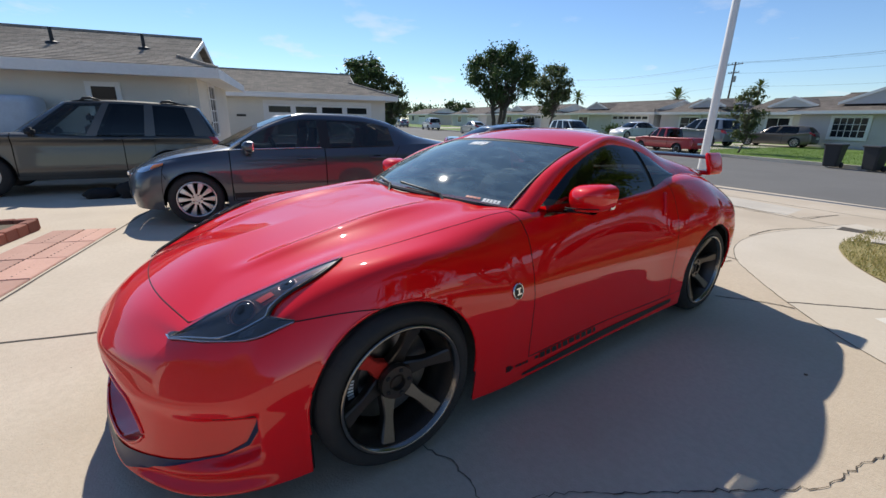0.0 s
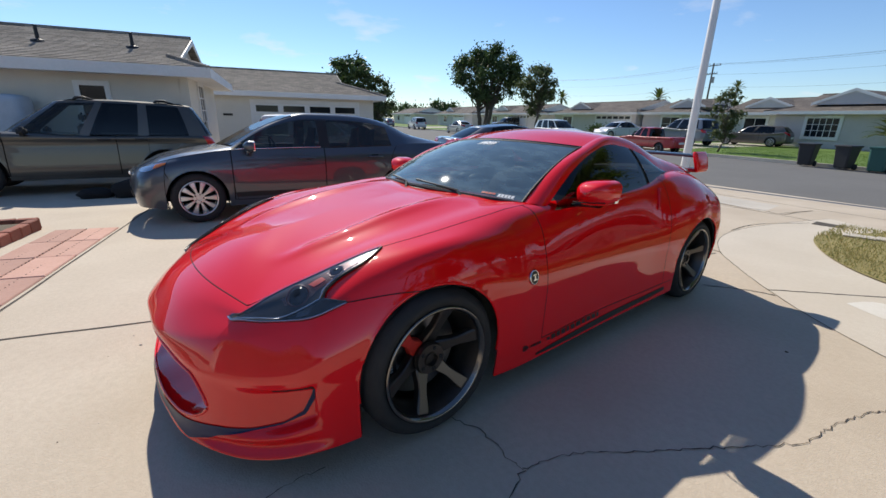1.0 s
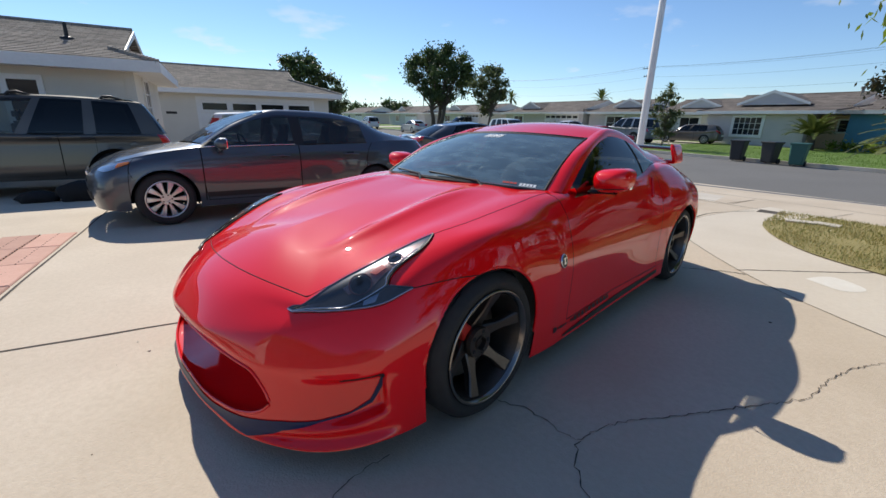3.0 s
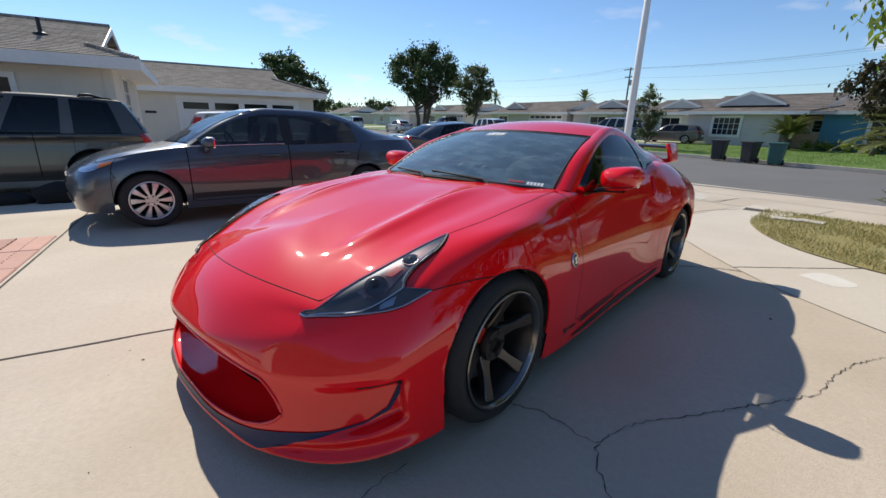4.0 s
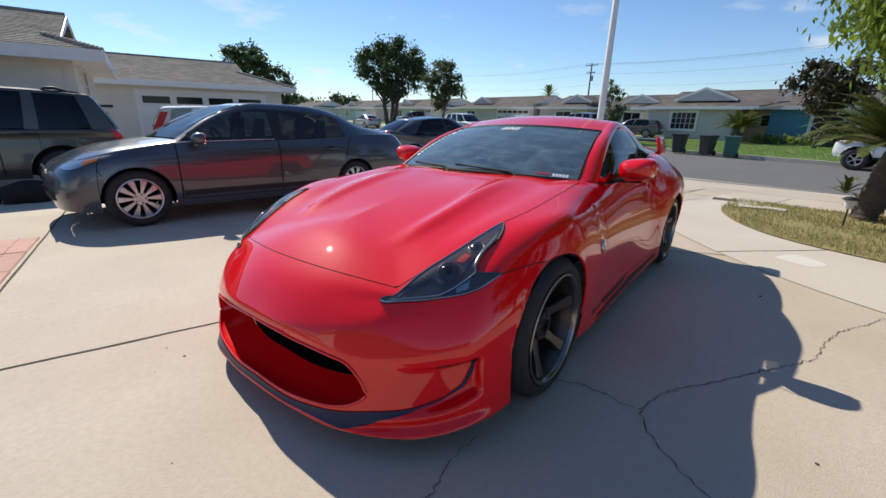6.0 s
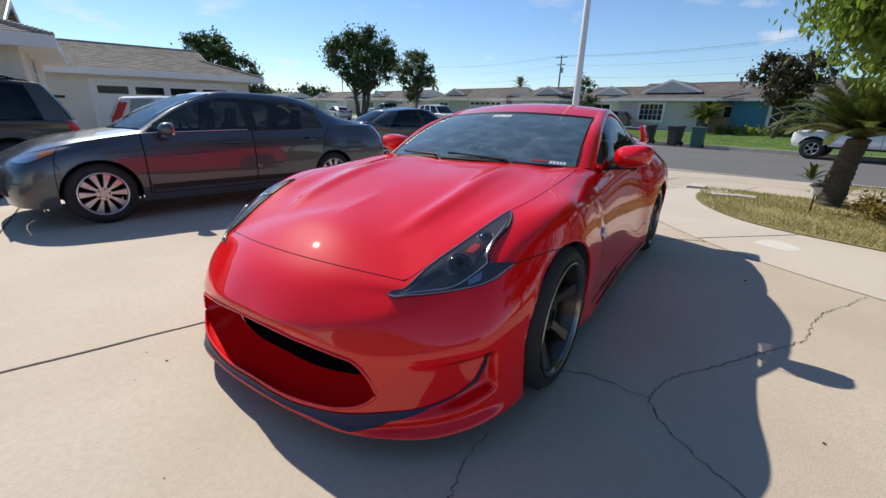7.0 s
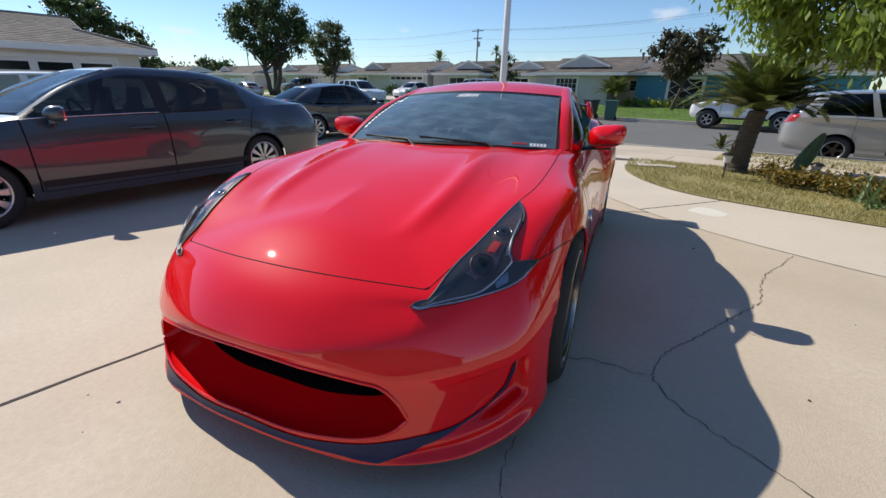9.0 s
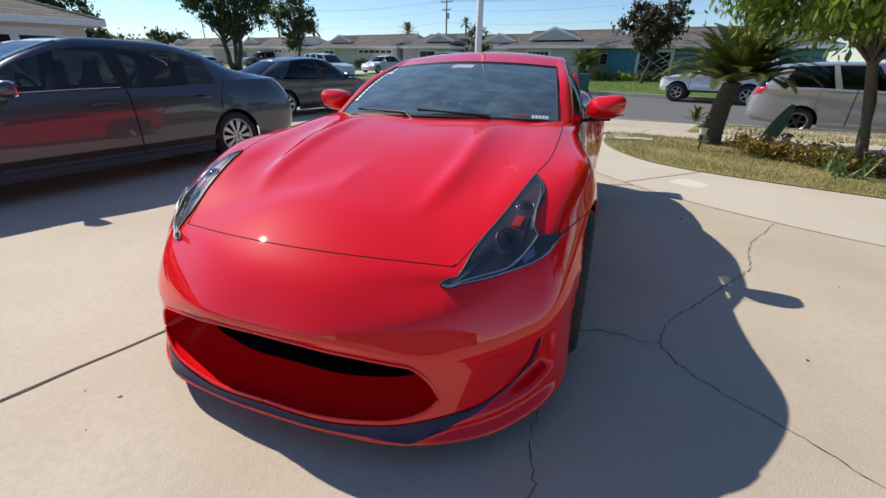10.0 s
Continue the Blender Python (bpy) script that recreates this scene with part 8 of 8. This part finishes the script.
# mirrors
def mirror_shell(mirror):
    sg = -1 if mirror else 1
    o = new("wing_mirror")
    o.parent = coupe
    o.matrix_basis = pose(.908 * sg, 1.015, .945)
    bm = bmesh.new()
    rows = []
    for i in range(13):
        f = i / 12
        a = math.pi * f
        ring = []
        for j in range(20):
            b = 2 * math.pi * j / 20
            cx, cz = math.cos(b), math.sin(b)
            cx, cz = math.copysign(abs(cx) ** .62, cx), math.copysign(abs(cz) ** .72, cz)
            r = math.sin(min(a, math.pi / 2 + .0)) if f < .5 else 1.0
            y = -.092 * math.cos(a) if f < .5 else -.092 * math.cos(a) * .70
            ring.append((sg * (.099 * cx * r * (1 + .10 * cz) + .012 * (y + .05)), y, .066 * cz * r + .010 * cx))
        rows.append(ring)
    v = sheet(bm, rows, close_u=True, flip=mirror)
    bmesh.ops.remove_doubles(bm, verts=bm.verts[:], dist=.0008)
    bmesh.ops.recalc_face_normals(bm, faces=bm.faces[:])
    part("shell", bm, RED, o, smooth=True)
    bm = boxmesh(-.085, .085, .058, .066, -.050, .052, .02)
    part("mirror_glass", bm, CHROME, o)
    bm = bmesh.new()
    rows = []
    for x, y, z, hx in ((.03, 0, -.060, .030), (-.03, .01, -.064, .040), (-.08, .02, -.070, .045), (-.13, .03, -.076, .050)):
        rows.append([(sg * x, y + hx * math.cos(b), z + .012 * math.sin(b)) for b in np.linspace(0, 2 * math.pi, 12, endpoint=False)])
    sheet(bm, rows, close_u=True)
    bmesh.ops.recalc_face_normals(bm, faces=bm.faces[:])
    part("mirror_foot", bm, BLACK, o, smooth=True)
    bm = bmesh.new()
    tube(bm, [(sg * x, -.045 - .044 * math.sqrt(max(0, 1 - (x / .10) ** 2)), -.040 + .012 * x / .12) for x in np.linspace(-.085, .092, 12)], .003, 5)
    part("mirror_seam", bm, VOID, o)


mirror_shell(False)
mirror_shell(True)

# rear wing
wing = new("rear_wing")
wing.parent = coupe
wing["label"] = "red wing with dark blade"
bm = bmesh.new()
rows = []
for x in np.linspace(-.575, .575, 31):
    lift = .012 * (1 - (x / .575) ** 2)
    rows.append([(x, 3.105 + c, 1.072 + lift + t_) for c, t_ in ((-.105, .000), (-.092, .012), (-.03, .019), (.04, .014), (.105, .003), (.105, -.001), (.04, .001), (-.04, -.006), (-.09, -.008))])
sheet(bm, rows, close_u=True)
bmesh.ops.recalc_face_normals(bm, faces=bm.faces[:])
part("blade", bm, WINGDARK, wing, "glossy black blade", smooth=True)
for sg in (1, -1):
    bm = bmesh.new()
    rows = []
    for z, x, y0, y1, th in ((.945, .612, 3.01, 3.21, .018), (.962, .618, 3.00, 3.22, .022), (1.00, .612, 2.995, 3.225, .022), (1.05, .600, 2.985, 3.23, .021), (1.095, .588, 2.985, 3.225, .020), (1.112, .582, 2.995, 3.215, .012)):
        ring = []
        for a in np.linspace(0, 2 * math.pi, 24, endpoint=False):
            c, q = math.cos(a), math.sin(a)
            ring.append((sg * (x + th * math.copysign(abs(q) ** .45, q)), (y0 + y1) / 2 + (y1 - y0) / 2 * math.copysign(abs(c) ** .4, c), z))
        rows.append(ring)
    v = sheet(bm, rows, close_u=True)
    bm.faces.new(v[-1])
    bmesh.ops.recalc_face_normals(bm, faces=bm.faces[:])
    part("endplate", bm, RED, wing, "red upright end of the wing", smooth=True)
    bm = boxmesh(min(sg * .46, sg * .615), max(sg * .46, sg * .615), 3.03, 3.19, .938, .972, .012)
    part("wing_foot", bm, RED, wing, smooth=True)

# windshield surround, cowl, wipers, markings
def on_screen(u, f, lift=.004):
    p = FOOT(u).lerp(HEAD(u), f)
    return p + Vector((0, -.020, .026)) * (4 * f * (1 - f)) + Vector((0, -.6, .8)) * lift


bm = bmesh.new()
tube(bm, [on_screen(u, .005, .001) for u in np.linspace(-1, 1, 30)], .012, 6)
for u in (-1, 1):
    tube(bm, [on_screen(u * .998, f, .001) for f in np.linspace(0, 1, 20)], .007, 6)
tube(bm, [on_screen(u, .995, .001) for u in np.linspace(-1, 1, 30)], .006, 6)
part("screen_seal", bm, BLACK, coupe)
bm = bmesh.new()
sheet(bm, [[on_screen(u, f, .0015) for u in np.linspace(-.99, .99, 30)] for f in (.955, .998)])
part("screen_band", bm, BLACK, coupe, "black band along the glass edge")
bm = bmesh.new()
sheet(bm, [[FOOT(u) + Vector((0, d, z)) for u in np.linspace(-1.0, 1.0, 30)] for d, z in ((-.115, -.030), (-.05, -.016), (.02, .002))])
part("cowl", bm, BLACK, coupe, "black plastic cowl", smooth=True)
for u0, u1 in ((.60, -.02), (-.10, -.68)):
    bm = bmesh.new()
    tube(bm, [on_screen(u0 + .02, -.10, .012), on_screen(u0 * .8 + u1 * .2, .012, .020), on_screen(u1, .055, .014)], [.010, .007, .004], 6)
    tube(bm, [on_screen(u0 * .75 + u1 * .25, .020, .006), on_screen((u0 + u1) / 2, .045, .007), on_screen(u1 - .12, .075, .006)], .005, 5)
    part("wiper", bm, BLACK, coupe)


def marks(name, places, mat, label):
    """Plain bars for writing that is not spelt out: (u0, u1, f0, f1) on the windshield."""
    for u0, u1, f0, f1 in places:
        bm = bmesh.new()
        bm.faces.new([bm.verts.new(on_screen(u, f, .0025)) for u, f in ((u0, f0), (u1, f0), (u1, f1), (u0, f1))])
        part(name, bm, mat, coupe, label)


marks("banner", [(-.10 + i * .027, -.082 + i * .027, .835, .890 + .012 * (i % 3 == 1)) for i in range(9)] + [(-.06, .15, .900, .906), (-.11, .13, .820, .826)], WHITEMARK, "white bars of a brand banner")
marks("corner_decal", [(.80 + i * .026, .82 + i * .026, .045, .075) for i in range(5)] + [(.80, .93, .038, .043)], WHITEMARK, "white bars of a corner decal")
marks("corner_decal", [(.66 + i * .03, .685 + i * .03, .055, .075) for i in range(4)], REDSPOKE, "small red corner decal")
marks("edge_lettering", [(-.955, -.925, .20 + i * .055, .24 + i * .055) for i in range(11)], WHITEMARK, "white bars of edge lettering")
marks("edge_lettering", [(-.91, -.86, .74, .80), (-.91, -.87, .83, .88)], WHITEMARK, "small pale round sticker")

# bars for the lettering along the skirt
for k in (False, True):
    rl = random.Random(3)
    y0 = 6.30
    while y0 < 7.9:
        wd = rl.uniform(.035, .075)
        if not (6.55 < y0 < 6.62 or 7.0 < y0 < 7.08):
            big = y0 < 6.5 or y0 > 7.1
            v0, v1 = (.60, .84) if big else (.66, .78)
            q = [(y0, v0), (y0 + wd, v0), (y0 + wd, v1), (y0, v1)]
            vs = [skin(s, v) + skin_normal(s, v) * .0025 for s, v in q]
            bm = bmesh.new()
            bm.faces.new([bm.verts.new((-p.x if k else p.x, p.y, p.z)) for p in vs])
            part("lettering_bar", bm, BLACKMARK, coupe, "black bar of lettering")
        y0 += wd + .02

# inside
bm = bmesh.new()
sheet(bm, [[(x, y + .12 * (x / .68) ** 2, z - .02 * (x / .68) ** 2) for x in np.linspace(-.66, .66, 20)] for y, z in ((.60, .885), (.80, .905), (.95, .90), (1.0, .82), (1.0, .60))])
part("dashboard", bm, BLACK, coupe, smooth=True)
for x in (-.10, 0, .10):
    bm = bmesh.new()
    turned(bm, [(.88, .001), (.885, .035), (.92, .048), (.98, .050)], axis="y", seg=16, centre=(x - .02, 0, .925))
    part("gauge_pod", bm, BLACK, coupe, smooth=True)
bm = bmesh.new()
turned(bm, [(.86, .001), (.87, .10), (.93, .15), (1.0, .155)], axis="y", seg=20, centre=(.36, 0, .87))
part("instrument_hood", bm, SEATGREY, coupe, smooth=True)
bm = bmesh.new()
ring_pts = [(.36 + .175 * math.cos(a), 1.10 - .05 * math.sin(a), .86 + .165 * math.sin(a)) for a in np.linspace(0, 2 * math.pi, 25)]
tube(bm, ring_pts, .016, 6, cap=False)
part("steering_wheel", bm, BLACK, coupe, smooth=True)
for x in (-.36, .36):
    bm = bmesh.new()
    rows = []
    for z, w, y in ((.45, .25, 1.42), (.70, .26, 1.50), (.90, .24, 1.56), (1.0, .16, 1.60), (1.08, .12, 1.62), (1.12, .06, 1.63)):
        rows.append([(x + w * math.cos(a), y + .07 * math.sin(a), z) for a in np.linspace(0, 2 * math.pi, 16, endpoint=False)])
    sheet(bm, rows, close_u=True)
    part("seat", bm, SEATGREY, coupe, smooth=True)
bm = bmesh.new()
box(bm, -.6, .6, 1.0, 2.4, .30, .34)
sheet(bm, [[(x, 2.05, z) for x in (-.6, .6)] for z in (.3, .98)])
part("cabin_floor", bm, VOID, coupe)
bm = boxmesh(-.12, .12, 1.19, 1.21, 1.06, 1.11, .008)
part("rear_view_mirror", bm, BLACK, coupe)

# calipers and door handles
for yc in (AXLE_F, AXLE_R):
    for sg in (1, -1):
        bm = bmesh.new()
        rows = []
        for a in np.linspace(150, 205, 9):
            c, s_ = math.cos(radians(a)), math.sin(radians(a))
            rows.append([(sg * x, yc + r * c, HUBS[yc] + r * s_) for x, r in ((.70, .13), (.795, .135), (.80, .20), (.70, .205))])
        sheet(bm, rows, close_u=True)
        bmesh.ops.recalc_face_normals(bm, faces=bm.faces[:])
        cal = part("brake_caliper", bm, BLACK, coupe)
        bm = bmesh.new()
        for i in range(6):
            a0, a1 = radians(166 + i * 4.6), radians(169.2 + i * 4.6)
            bm.faces.new([bm.verts.new((sg * .802, yc + r * math.cos(a), HUBS[yc] + r * math.sin(a))) for r, a in ((.155, a0), (.180, a0), (.180, a1), (.155, a1))])
        part("caliper_lettering", bm, WHITEMARK, cal, "pale bars of lettering")
for k in (False, True):
    bm = bmesh.new()
    seam(bm, [(9.15, 4.35), (9.22, 4.75), (9.28, 5.1)], .012, k, .004, 10)
    part("door_handle", bm, RED, coupe, "slim upright handle", smooth=True)

# small debris on the driveway
rng = random.Random(12)
for i in range(42):
    if i < 6:
        x, y, r = ((-.545, -.967, .008), (1.63, 2.18, .010), (1.94, .315, .007), (-.70, -1.0, .005), (.2, -1.25, .003), (2.35, 1.2, .004))[i]
    else:
        x, y, r = rng.uniform(-2.6, 2.9), rng.uniform(-1.25, 3.2), rng.uniform(.0012, .003)
    if abs(x) < 1.0 and y > -.95:
        continue
    bm = bmesh.new()
    bmesh.ops.create_icosphere(bm, subdivisions=1, radius=r)
    for v in bm.verts:
        v.co *= 1 + .3 * noise.noise(v.co * 300 + Vector((i, 0, 0)))
        v.co.z *= .5
    o = part("pebble", bm, (SIDEWALK, EARTH, JOINT)[i % 3])
    o.matrix_world = pose(x, y, level(x, y) + r * .35, 0, 0, rng.uniform(0, 360))
    tagged(o, "tiny loose pebble on the concrete driveway", "pebble", "pebbles on the driveway")
